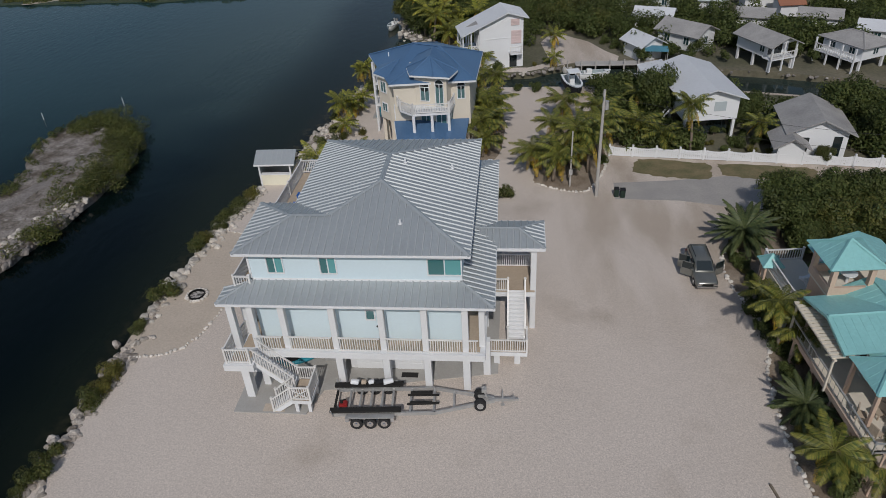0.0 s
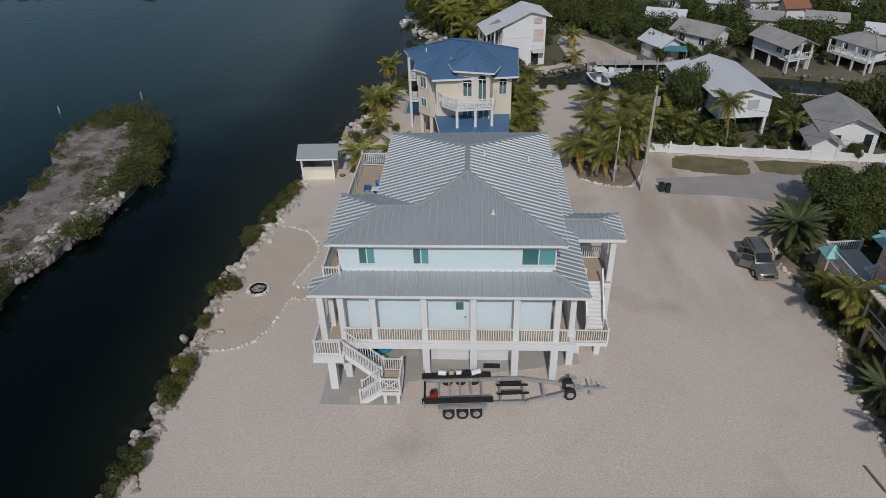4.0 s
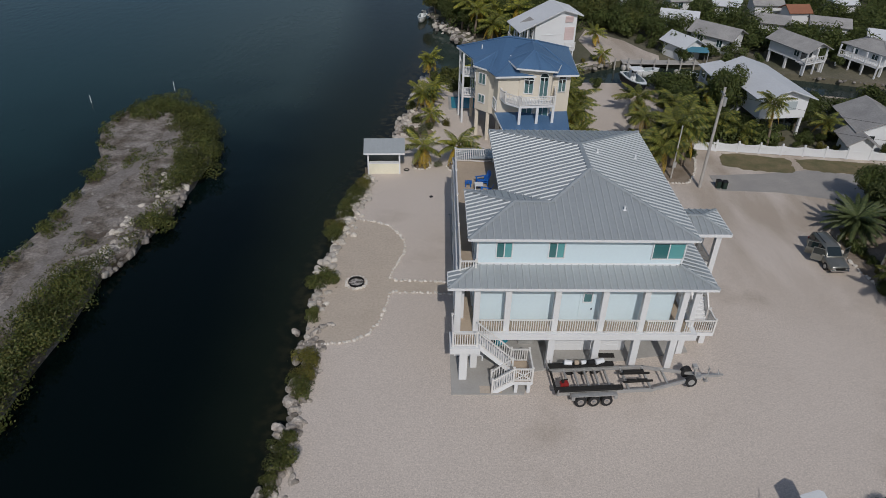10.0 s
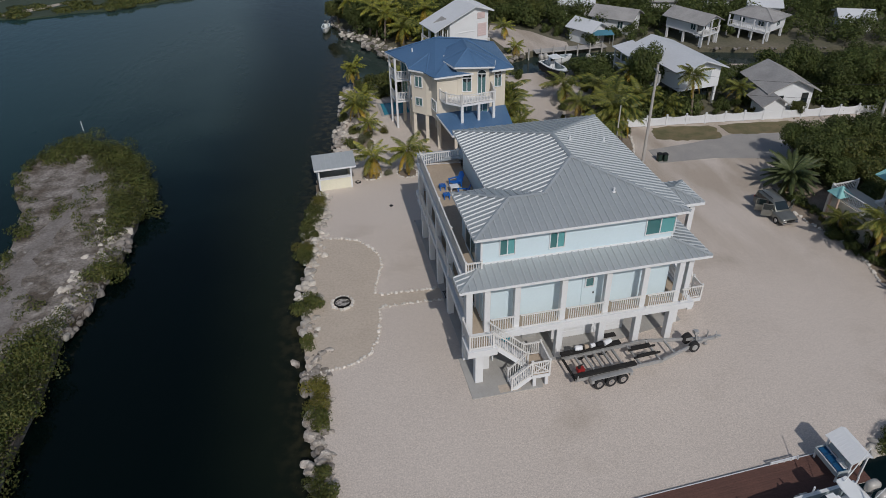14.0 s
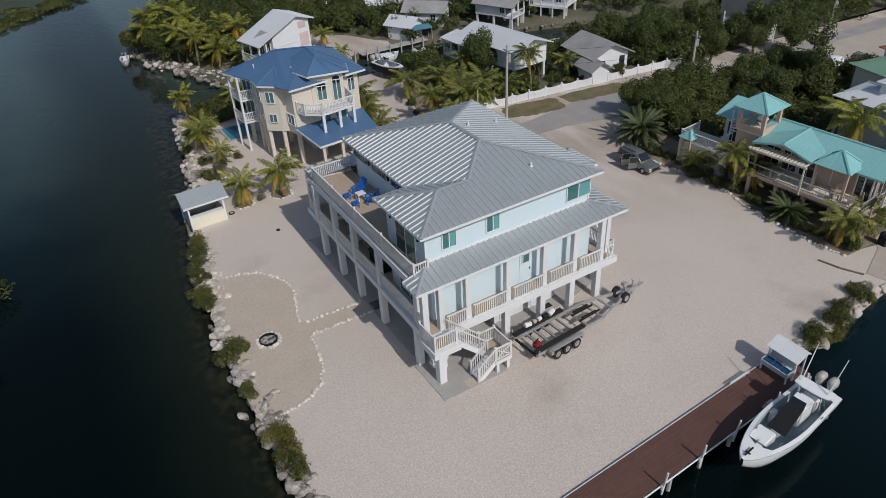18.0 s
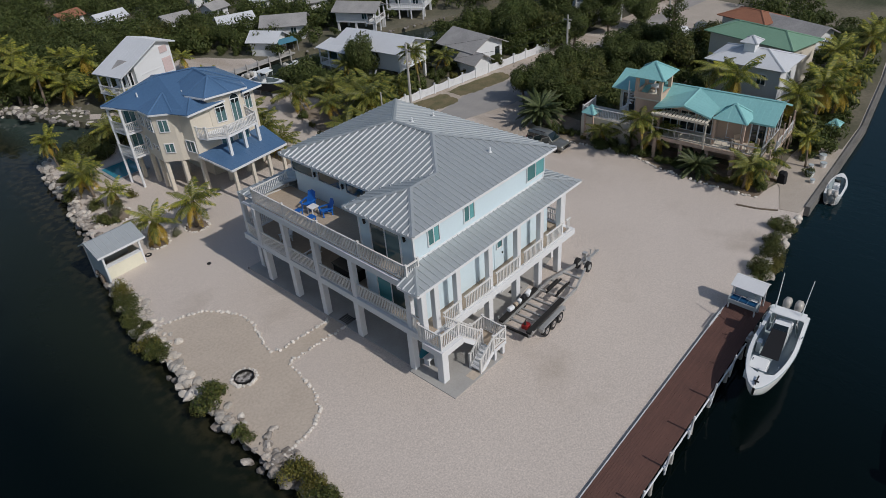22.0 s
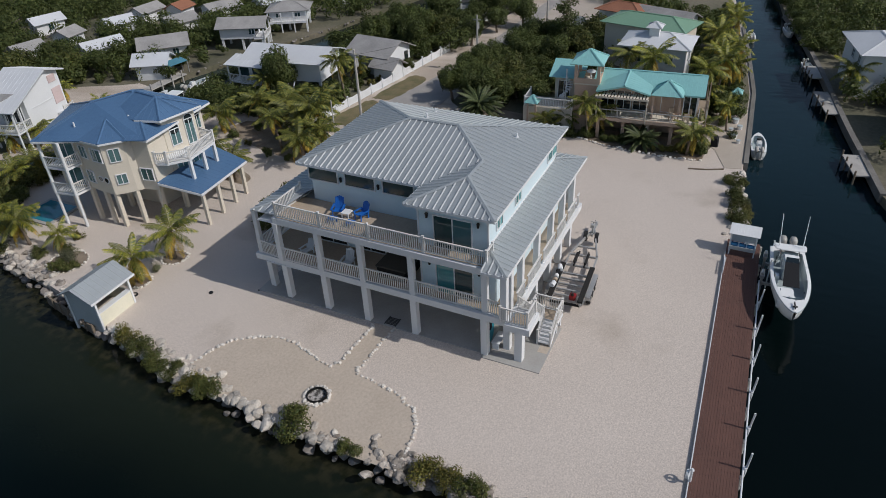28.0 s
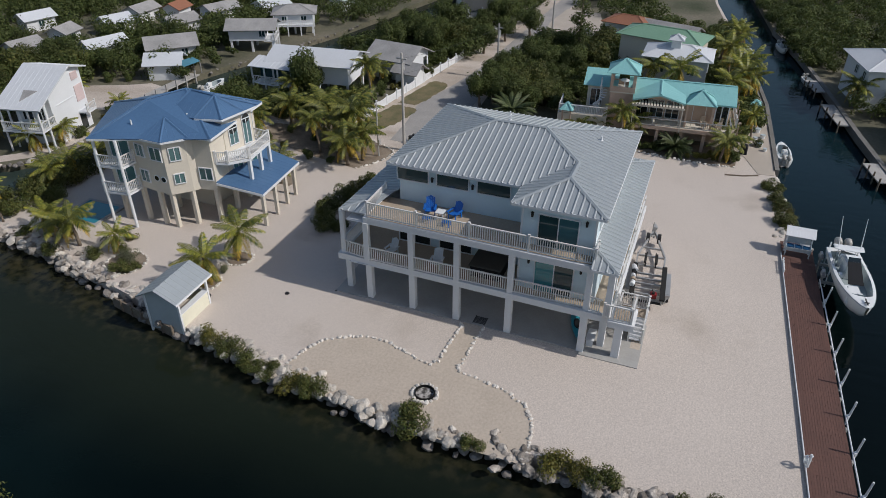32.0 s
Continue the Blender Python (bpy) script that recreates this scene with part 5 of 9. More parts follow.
# ---- under the house ----
ac = thing("air_conditioner", "grey outdoor air-conditioning unit under the house", "air conditioner", at=(-10.4, 30.4, 0.06))
boxpart("casing", -10.9, -9.9, 30.0, 30.8, 0.06, 0.95, M_STEEL, ac, bevel=0.03)
bm = bm_new()
bmesh.ops.create_cone(bm, cap_ends=True, segments=20, radius1=0.34, radius2=0.34, depth=0.04, matrix=pose(-10.4, 30.4, 0.97))
part("fan_grille", bm, M_LAMP, ac)
kay = thing("kayak", "turquoise plastic kayak lying under the house", "kayak", at=(-12.6, 29.6, 0.06))
bm = bm_new()
bmesh.ops.create_uvsphere(bm, u_segments=16, v_segments=8, radius=1.0, matrix=pose(-12.9, 29.7, 0.26, 0, 0, 20) @ Matrix.Diagonal((1.5, 0.36, 0.2, 1)))
part("kayak_hull", bm, mat("turquoise_plastic", (0.02, 0.25, 0.33), rough=0.4, bump=0.0), kay, smooth=True)
bm = bm_new()
bmesh.ops.create_cone(bm, cap_ends=True, segments=16, radius1=0.42, radius2=0.38, depth=0.05, matrix=pose(-12.9, 29.7, 0.45, 0, 0, 20) @ Matrix.Diagonal((1.3, 0.55, 1, 1)))
part("cockpit", bm, M_COVER, kay)
wb = thing("workbench", "white low bench beside the corner column", "bench", at=(-13.9, 28.3, 0.06))
boxpart("bench_top", -14.4, -13.2, 28.4, 28.9, 0.5, 0.56, M_WHITE, wb)
for x in (-14.3, -13.3):
    boxpart("leg", x - 0.04, x + 0.04, 28.45, 28.85, 0.06, 0.5, M_WHITE, wb)
mat_ = thing("door_mat", "dark rubber mat on the slab before a door", "mat", at=(-5.4, 29.0, 0.06))
boxpart("rubber_sheet", -5.9, -4.9, 28.75, 29.15, 0.064, 0.09, M_BLACK, mat_)
M_GRATE = mat("dull_cast_iron", (0.09, 0.09, 0.09), (0.06, 0.058, 0.055), rough=0.8, metal=0.3, big=2, fine=12, grain=0.15, bump=0.1)
grate = thing("drain_grate", "dark grey metal drain grate at the end of the sand path", "grate", at=(-14.4, 35.6, 0))
for i in range(6):
    boxpart("bar", -14.75 + i * 0.12, -14.68 + i * 0.12, 35.3, 36.0, 0.06, 0.09, M_GRATE, grate)
for y in (35.24, 36.0):
    boxpart("edge_bar", -14.8, -14.02, y, y + 0.06, 0.06, 0.1, M_GRATE, grate)
for x, y, s in ((-16.4, 48.85, 0.17), (-14.9, 45.9, 0.07)):
    bm = bm_new()
    bmesh.ops.create_cone(bm, cap_ends=True, segments=14, radius1=s, radius2=s * 0.8, depth=0.05, matrix=pose(x, y, 0.03))
    tagged(part("septic_lid", bm, M_COVER), "small dark round cover set in gravel", "cover")

# ---- boat trailer: triple axle, black bunks ----
T0 = pose(-9.3, 26.0, 0.0, 0, 0, 3.6) @ Matrix.Diagonal((0.945, 1, 1.08, 1))
trailer = thing("boat_trailer", "empty galvanised triple-axle boat trailer with black bunks", "boat trailer", at=(-5, 26, 0))


def tpart(name, fn, material, parent=None, label="", smooth=False):
    bm = bm_new()
    fn(bm)
    bm.transform(T0)
    return part(name, bm, material, parent or trailer, label, smooth)


for s in (-1, 1):
    tpart("frame_rail", lambda b: (bar(b, (0, s * 0.95, 0.62), (6.1, s * 0.95, 0.62), 0.1, 0.2), bar(b, (6.0, s * 0.95, 0.62), (9.6, s * 0.1, 0.62), 0.1, 0.2)), M_STEEL)
    tpart("bunk", lambda b: (bx(b, -0.1, 4.1, s * 0.98 - 0.16, s * 0.98 + 0.16, 0.9, 1.02), bx(b, 4.6, 5.9, s * 0.38 - 0.08, s * 0.38 + 0.08, 0.8, 0.9)), M_BLACK)
    tpart("fender", lambda b: (bx(b, 1.0, 3.55, s * 1.3 - 0.16, s * 1.3 + 0.16, 0.78, 0.82), bx(b, 0.85, 1.05, s * 1.3 - 0.16, s * 1.3 + 0.16, 0.55, 0.8), bx(b, 3.5, 3.7, s * 1.3 - 0.16, s * 1.3 + 0.16, 0.55, 0.8)), M_STEEL)
    tpart("guide_post", lambda b: (rod(b, (0.05, s * 1.05, 0.6), (0.0, s * 1.25, 1.15), 0.04, 0.04, 8)), M_STEEL)
    for k in range(3):
        x = 1.45 + 0.82 * k
        w = tpart("wheel", lambda b: rod(b, (x, s * 1.18, 0.36), (x, s * 1.43, 0.36), 0.36, 0.36, 20), M_RUBBER)
        tpart("rim", lambda b: (rod(b, (x, s * 1.36, 0.36), (x, s * 1.44, 0.36), 0.2, 0.2, 14), rod(b, (x, s * 1.4, 0.36), (x, s * 1.47, 0.36), 0.07, 0.07, 8)), M_CHROME, w)
for x in (0.05, 0.9, 1.55, 2.2, 2.85, 3.5, 4.6, 6.0, 7.2):
    wd = 0.95 if x <= 6.1 else 0.95 - (x - 6.0) * 0.236
    tpart("crossbar", lambda b: bar(b, (x, -wd, 0.6), (x, wd, 0.6), 0.12, 0.12), M_STEEL if x != 0.05 else M_BLACK)
for s in (-0.35, 0.35):
    tpart("keel_roller_beam", lambda b: bar(b, (4.4, s, 0.72), (6.3, s * 0.9, 0.72), 0.09, 0.1), M_BLACK)
tpart("tongue", lambda b: (bar(b, (8.9, 0, 0.62), (10.7, 0, 0.6), 0.14, 0.16), bar(b, (10.6, 0, 0.62), (10.85, 0, 0.66), 0.2, 0.14)), M_STEEL)
tpart("jack_stand", lambda b: (rod(b, (10.1, 0.12, 0.1), (10.1, 0.12, 1.05), 0.05, 0.05, 8), rod(b, (10.1, 0.02, 1.05), (10.1, 0.3, 1.08), 0.02, 0.02, 6), rod(b, (10.1, 0.12, 0.1), (10.1, 0.12, 0.13), 0.12, 0.12, 10)), M_STEEL)
tpart("winch_stand", lambda b: (bar(b, (9.2, 0, 0.65), (9.0, 0, 1.35), 0.12, 0.1), bx(b, 8.85, 9.15, -0.14, 0.14, 1.25, 1.45)), M_STEEL)
for s in (-1, 1):
    w = tpart("spare_wheel", lambda b: rod(b, (8.75, s * 0.28 - 0.0, 0.62), (8.75, s * 0.52, 0.62), 0.36, 0.36, 20), M_RUBBER)
    tpart("rim", lambda b: rod(b, (8.75, s * 0.5, 0.62), (8.75, s * 0.54, 0.62), 0.2, 0.2, 14), M_STEEL, w)
tpart("hitch", lambda b: (bar(b, (10.8, 0, 0.62), (11.05, 0, 0.6), 0.1, 0.12), rod(b, (10.7, -0.02, 0.6), (10.72, 0.1, 0.95), 0.025, 0.025, 6)), M_STEEL)
fuel = thing("fuel_can", "red portable fuel tank with a black cap on the trailer", "fuel can", at=(-8.8, 25.7, 0.8))
bm = bm_new()
bx(bm, 0.35, 0.85, -0.62, -0.2, 0.66, 0.98)
bm.transform(T0)
bmesh.ops.bevel(bm, geom=bm.edges[:], offset=0.05, segments=2, affect="EDGES")
part("tank", bm, M_RED, fuel)
bm = bm_new()
rod(bm, (0.5, -0.4, 0.97), (0.5, -0.4, 1.12), 0.1, 0.08, 10), bar(bm, (0.4, -0.4, 1.1), (0.8, -0.3, 1.1), 0.06, 0.05)
bm.transform(T0)
part("cap", bm, M_BLACK, fuel)
for i, (x, w, r, m_, nm) in enumerate(((0.95, 0.5, 0.14, M_WHITE, "white rolled plastic sheet"), (1.5, 0.3, 0.13, M_DECK, "tan canvas roll"), (1.95, 0.34, 0.12, M_WHITE, "white rolled plastic sheet"), (2.45, 0.5, 0.12, M_COVER, "charcoal tarpaulin roll"), (3.0, 0.6, 0.14, M_WHITE, "white folded tarpaulin"))):
    bm = bm_new()
    rod(bm, (-w / 2, 0, 0), (w / 2, 0.03, 0), r, r * 0.85, 12)
    bmesh.ops.bevel(bm, geom=[e for e in bm.edges if abs(e.verts[0].co.x - e.verts[1].co.x) < 0.02], offset=0.03, segments=1, affect="EDGES")
    for v in bm.verts:
        v.co.y *= 1.35
        v.co *= 1 + 0.1 * noise.noise(v.co * 7 + Vector((i * 9, 0, 0)))
    bm.transform(T0 @ pose(x + 0.2, 1.0, 1.02 + r * 0.9, 0, 0, (i * 37) % 30 - 15))
    tagged(part("roll", bm, m_), nm + " lying on the trailer bunk", "roll", group="rolls on the trailer")

# ---- grey four-wheel-drive car with added door panels ----
C0 = pose(13.75, 39.85, 0, 0, 0, -89.0)
car = thing("suv", "grey-green sport utility car parked, with door panels added at its sides", "car", at=(13.75, 40.35, 0))


def cpart(name, fn, material, parent=None, label="", smooth=False, bev=0.0):
    bm = bm_new()
    fn(bm)
    if bev:
        bmesh.ops.bevel(bm, geom=bm.edges[:], offset=bev, segments=2, affect="EDGES", profile=0.6)
    bm.transform(C0)
    return part(name, bm, material, parent or car, label, smooth)


def loft(bm, secs):
    """A closed body through cross-sections of equal point counts along x."""
    rings = [[bm.verts.new(p) for p in s] for s in secs]
    n = len(rings[0])
    for p, q in zip(rings, rings[1:]):
        for j in range(n):
            bm.faces.new((p[j], p[(j + 1) % n], q[(j + 1) % n], q[j]))
    bm.faces.new(rings[0][::-1]), bm.faces.new(rings[-1])


def sec(x, w, z0, z1, k=0.1):
    return [(x, -w, z0 + k), (x, -w + k, z0), (x, w - k, z0), (x, w, z0 + k), (x, w, z1 - k), (x, w - k * 1.3, z1), (x, -w + k * 1.3, z1), (x, -w, z1 - k)]


cpart("body", lambda b: loft(b, [sec(-2.45, 0.8, 0.5, 0.95), sec(-2.38, 0.88, 0.38, 1.02), sec(-1.2, 0.93, 0.33, 1.05), sec(1.0, 0.93, 0.33, 1.02), sec(1.25, 0.92, 0.33, 1.0), sec(2.2, 0.88, 0.35, 0.9), sec(2.42, 0.78, 0.42, 0.8)]), M_SUV, smooth=True)
cpart("cabin", lambda b: loft(b, [sec(-2.36, 0.8, 1.0, 1.25, 0.05), sec(-2.22, 0.76, 1.0, 1.72, 0.12), sec(-1.6, 0.74, 1.0, 1.82, 0.14), sec(-0.4, 0.74, 1.0, 1.84, 0.14), sec(0.25, 0.72, 1.0, 1.76, 0.12), sec(1.08, 0.8, 0.98, 1.06, 0.03)]), M_SUV, smooth=True)
cpart("windscreen", lambda b: slab(b, [(1.0, -0.7, 1.14), (1.0, 0.7, 1.14), (0.36, 0.6, 1.72), (0.36, -0.6, 1.72)], 0.02), M_DARKGLASS)
cpart("rear_window", lambda b: bx(b, -2.36, -2.3, -0.6, 0.6, 1.28, 1.62), M_DARKGLASS)
for s in (-1, 1):
    for x0, x1 in ((-2.1, -1.42), (-1.32, -0.42), (-0.32, 0.42)):
        cpart("side_window", lambda b: bx(b, x0, x1, s * 0.775 - 0.02, s * 0.775 + 0.02, 1.14, 1.58), M_DARKGLASS)
for s in (-1, 1):
    cpart("roof_rack_bar", lambda b: bar(b, (-1.9, s * 0.62, 1.9), (0.0, s * 0.62, 1.9), 0.04, 0.05), M_LAMP)
    cpart("headlight", lambda b: bx(b, 2.3, 2.45, s * 0.62 - 0.16, s * 0.62 + 0.16, 0.62, 0.78), M_CHROME, bev=0.02)
    cpart("tail_light", lambda b: bx(b, -2.47, -2.4, s * 0.74 - 0.09, s * 0.74 + 0.09, 0.75, 1.05), M_RED)
    cpart("side_mirror", lambda b: bx(b, 0.7, 0.85, s * 1.03 - 0.1, s * 1.03 + 0.1, 1.02, 1.18), M_SUV, bev=0.02)
    for x in (-1.45, 1.5):
        w = cpart("wheel", lambda b: rod(b, (x, s * 0.7, 0.36), (x, s * 0.95, 0.36), 0.36, 0.36, 20), M_RUBBER)
        cpart("rim", lambda b: rod(b, (x, s * 0.9, 0.36), (x, s * 0.97, 0.36), 0.22, 0.2, 14), M_STEEL, w)
cpart("grille", lambda b: bx(b, 2.38, 2.46, -0.44, 0.44, 0.6, 0.78), M_LAMP)
cpart("front_bumper", lambda b: bx(b, 2.3, 2.52, -0.82, 0.82, 0.4, 0.56), M_CHROME, bev=0.03)
cpart("rear_bumper", lambda b: bx(b, -2.55, -2.38, -0.8, 0.8, 0.4, 0.55), M_SUV, bev=0.03)


def open_door(s, hx, ang):
    m = pose(hx, s * 0.93, 0, 0, 0, s * -ang)
    d = cpart("open_door", lambda b: (bx(b, -1.0, 0, -0.03, 0.03, 0.4, 1.05, m), bx(b, -0.95, -0.02, -0.02, 0.02, 1.66, 1.72, m), bx(b, -0.98, -0.92, -0.02, 0.02, 1.05, 1.72, m)), M_SUV)
    cpart("door_glass", lambda b: bx(b, -0.93, -0.04, -0.01, 0.01, 1.05, 1.66, m), M_DARKGLASS, d)


# swung-out panels added for the shadow beside the car, whose doors are closed
open_door(-1, 0.75, 60)
open_door(-1, -0.35, 62)
open_door(1, 0.75, 58)

car.matrix_basis = pose(13.85, 40.1, 0) @ Matrix.Diagonal((0.81, 0.81, 0.83, 1))

# ---- dock, cleaning table, lift posts ----
dock = thing("dock", "long brown composite plank dock along the seawall", "dock", at=(-12, 15.4, 0))
KS = 0.048


def dock_pt(x, side):
    return (x, 17.5 + KS * (x - 1.0) * 0.85 - side)


plank_len = 4.6
for r in range(16):
    x = 3.0 - (r % 3) * 1.5
    first = True
    while x > -25.8:
        xa, xb = (3.0 if first and r % 3 else x), max(x - plank_len, -25.9)
        first = False
        a, c = dock_pt(xa, 0.10 + r * 0.136), dock_pt(xb, 0.10 + r * 0.136)
        bm = bm_new()
        bar(bm, (a[0] - 0.004, a[1], 0.16), (c[0] + 0.004, c[1], 0.16), 0.129, 0.04)
        part("plank", bm, M_DOCK, dock)
        x -= plank_len
bm = bm_new()
for side in (0.3, 1.2, 2.1):
    a, c = dock_pt(2.9, side), dock_pt(-25.8, side)
    bar(bm, (*a, 0.06), (*c, 0.06), 0.1, 0.15)
for k in range(13):
    x = 2.8 - k * 2.35
    for side in (1.3, 2.25):
        q = dock_pt(x, side)
        rod(bm, (*q, -2.0), (*q, 0.1), 0.12, 0.12, 8)
part("dock_frame", bm, M_WOODPOLE, dock)
bm = bm_new()
a, c = dock_pt(1.3, 0.0), dock_pt(-25.9, 0.0)
bar(bm, (*a, 0.13), (*c, 0.13), 0.05, 0.1)
part("inner_kerb", bm, M_STUCCO, dock)
bm = bm_new()
a, c = dock_pt(-1.6, 2.33), dock_pt(-25.9, 2.33)
rod(bm, (*a, 0.22), (*c, 0.22), 0.045, 0.045, 8)
part("outer_rub_rail", bm, M_WHITE, dock)
for i, x in enumerate((-4.2, -6.9, -9.7, -12.5, -15.2, -17.9, -20.7, -23.4)):
    q = dock_pt(x, 2.42)
    mp = thing("dock_whip", "white mooring whip pole at the dock's edge", "mooring pole", at=(q[0], q[1], 0.1), group="mooring poles")
    bm = bm_new()
    rod(bm, (q[0], q[1], -0.3), (q[0] + 0.05, q[1] - 0.12, 1.35), 0.06, 0.05, 8)
    part("pole", bm, M_WHITE, mp)
    bm = bm_new()
    rod(bm, (q[0], q[1], 0.05), (q[0], q[1], 0.35), 0.09, 0.09, 8)
    part("sleeve", bm, M_WHITE, mp)
tab = thing("fish_cleaning_station", "white roofed cleaning station with three blue tubs on the dock", "cleaning station", at=(1.9, 16.5, 0.18))
for x, z in ((1.62, 1.68), (2.42, 1.86)):
    for y in (15.68, 17.34):
        boxpart("post", x - 0.045, x + 0.045, y - 0.045, y + 0.045, 0.18, z, M_WHITE, tab)
roof_plane(tab, ((1.42, 17.5, 1.6), (1.42, 15.5, 1.6), (2.22, 15.5, 2.02), (2.22, 17.5, 2.02)), M_WHITE, M_WHITE, 0.2, (0.03, 0.006), 0.05, name="canopy")
roof_plane(tab, ((2.56, 15.5, 1.84), (2.56, 17.5, 1.84), (2.22, 17.5, 2.02), (2.22, 15.5, 2.02)), M_WHITE, M_WHITE, 0.2, (0.03, 0.006), 0.05, name="canopy")
bm = bm_new()
slab(bm, [(1.68, 15.74, 0.9), (1.78, 15.74, 1.72), (1.78, 17.28, 1.72), (1.68, 17.28, 0.9)], 0.03)
part("back_board", bm, M_GREYPANEL, tab, "pale blue-grey back board")
for y in (15.64, 17.32):
    boxpart("side_board", 1.0, 1.74, y, y + 0.05, 0.62, 0.98, M_GREYPANEL, tab)
boxpart("front_board", 0.96, 1.0, 15.64, 17.37, 0.62, 0.9, M_GREYPANEL, tab)
boxpart("table_top", 1.0, 1.68, 15.69, 17.32, 0.82, 0.86, M_WHITE, tab)
M_TUB = mat("blue_tub_plastic", (0.012, 0.085, 0.20), (0.01, 0.07, 0.165), rough=0.4, big=3, fine=10, grain=0.08, bump=0.0)
for k in range(3):
    y = 15.75 + k * 0.53
    bm = bm_new()
    bx(bm, 1.06, 1.5, y, y + 0.46, 0.865, 0.895)
    for x0, x1, y0, y1 in ((1.06, 1.09, y, y + 0.46), (1.47, 1.5, y, y + 0.46), (1.09, 1.47, y, y + 0.03), (1.09, 1.47, y + 0.43, y + 0.46)):
        bx(bm, x0, x1, y0, y1, 0.895, 0.95)
    part("tub", bm, M_TUB, tab, "blue plastic tub")
for x0, x1 in ((1.4, 1.5), (1.54, 1.66)):
    boxpart("cutting_board", x0, x1, 15.78, 16.42, 0.97, 1.0, M_GEL, tab, bevel=0.01)
bm = bm_new()
rod(bm, (1.66, 16.0, 0.9), (1.66, 16.0, 1.3), 0.02, 0.02, 6), rod(bm, (1.66, 16.0, 1.3), (1.45, 16.0, 1.32), 0.018, 0.015, 6)
part("tap", bm, M_STEEL, tab)
for x in (1.05, 1.6):
    for y in (15.7, 17.3):
        boxpart("table_leg", x - 0.04, x + 0.04, y - 0.04, y + 0.04, 0.18, 0.82, M_WHITE, tab)
reel = thing("dock_hose_post", "white dock water post with a coiled pale hose", "hose post", at=(-19.6, 16.6, 0.18))
bm = bm_new()
rod(bm, (-19.6, 16.6, 0.18), (-19.6, 16.6, 0.95), 0.07, 0.06, 10)
part("post", bm, M_WHITE, reel)
bm = bm_new()
rod(bm, (-19.6, 16.6, 0.95), (-19.6, 16.6, 1.06), 0.1, 0.05, 10)
part("cap", bm, M_WHITE, reel)
for k in range(3):
    bm = bm_new()
    R = 0.24 - 0.02 * k
    ring = [(-19.6 + R * math.cos(a * 0.5236), 16.72 + 0.05 * k, 0.62 + R * math.sin(a * 0.5236)) for a in range(13)]
    for p, q in zip(ring, ring[1:]):
        rod(bm, p, q, 0.025, 0.025, 6)
    part("hose_coil", bm, M_GEL, reel)
bm = bm_new()
rod(bm, (-19.6, 16.6, 0.75), (-19.72, 16.52, 0.72), 0.03, 0.02, 6)
part("tap", bm, M_STEEL, reel)
rk = thing("rod_rack", "white fishing rod rack at the dock's inner edge", "rack", at=(-0.6, 17.35, 0.1))
bm = bm_new()
bar(bm, (-1.5, 17.36, 0.38), (0.2, 17.42, 0.38), 0.05, 0.05), bar(bm, (-1.5, 17.36, 0.24), (0.2, 17.42, 0.24), 0.05, 0.05)
part("rack_rail", bm, M_WHITE, rk)
for k in range(5):
    bm = bm_new()
    rod(bm, (-1.45 + 0.4 * k, 17.37, 0.1), (-1.45 + 0.4 * k, 17.37, 0.42), 0.03, 0.03, 6)
    part("rack_post", bm, M_WHITE, rk)


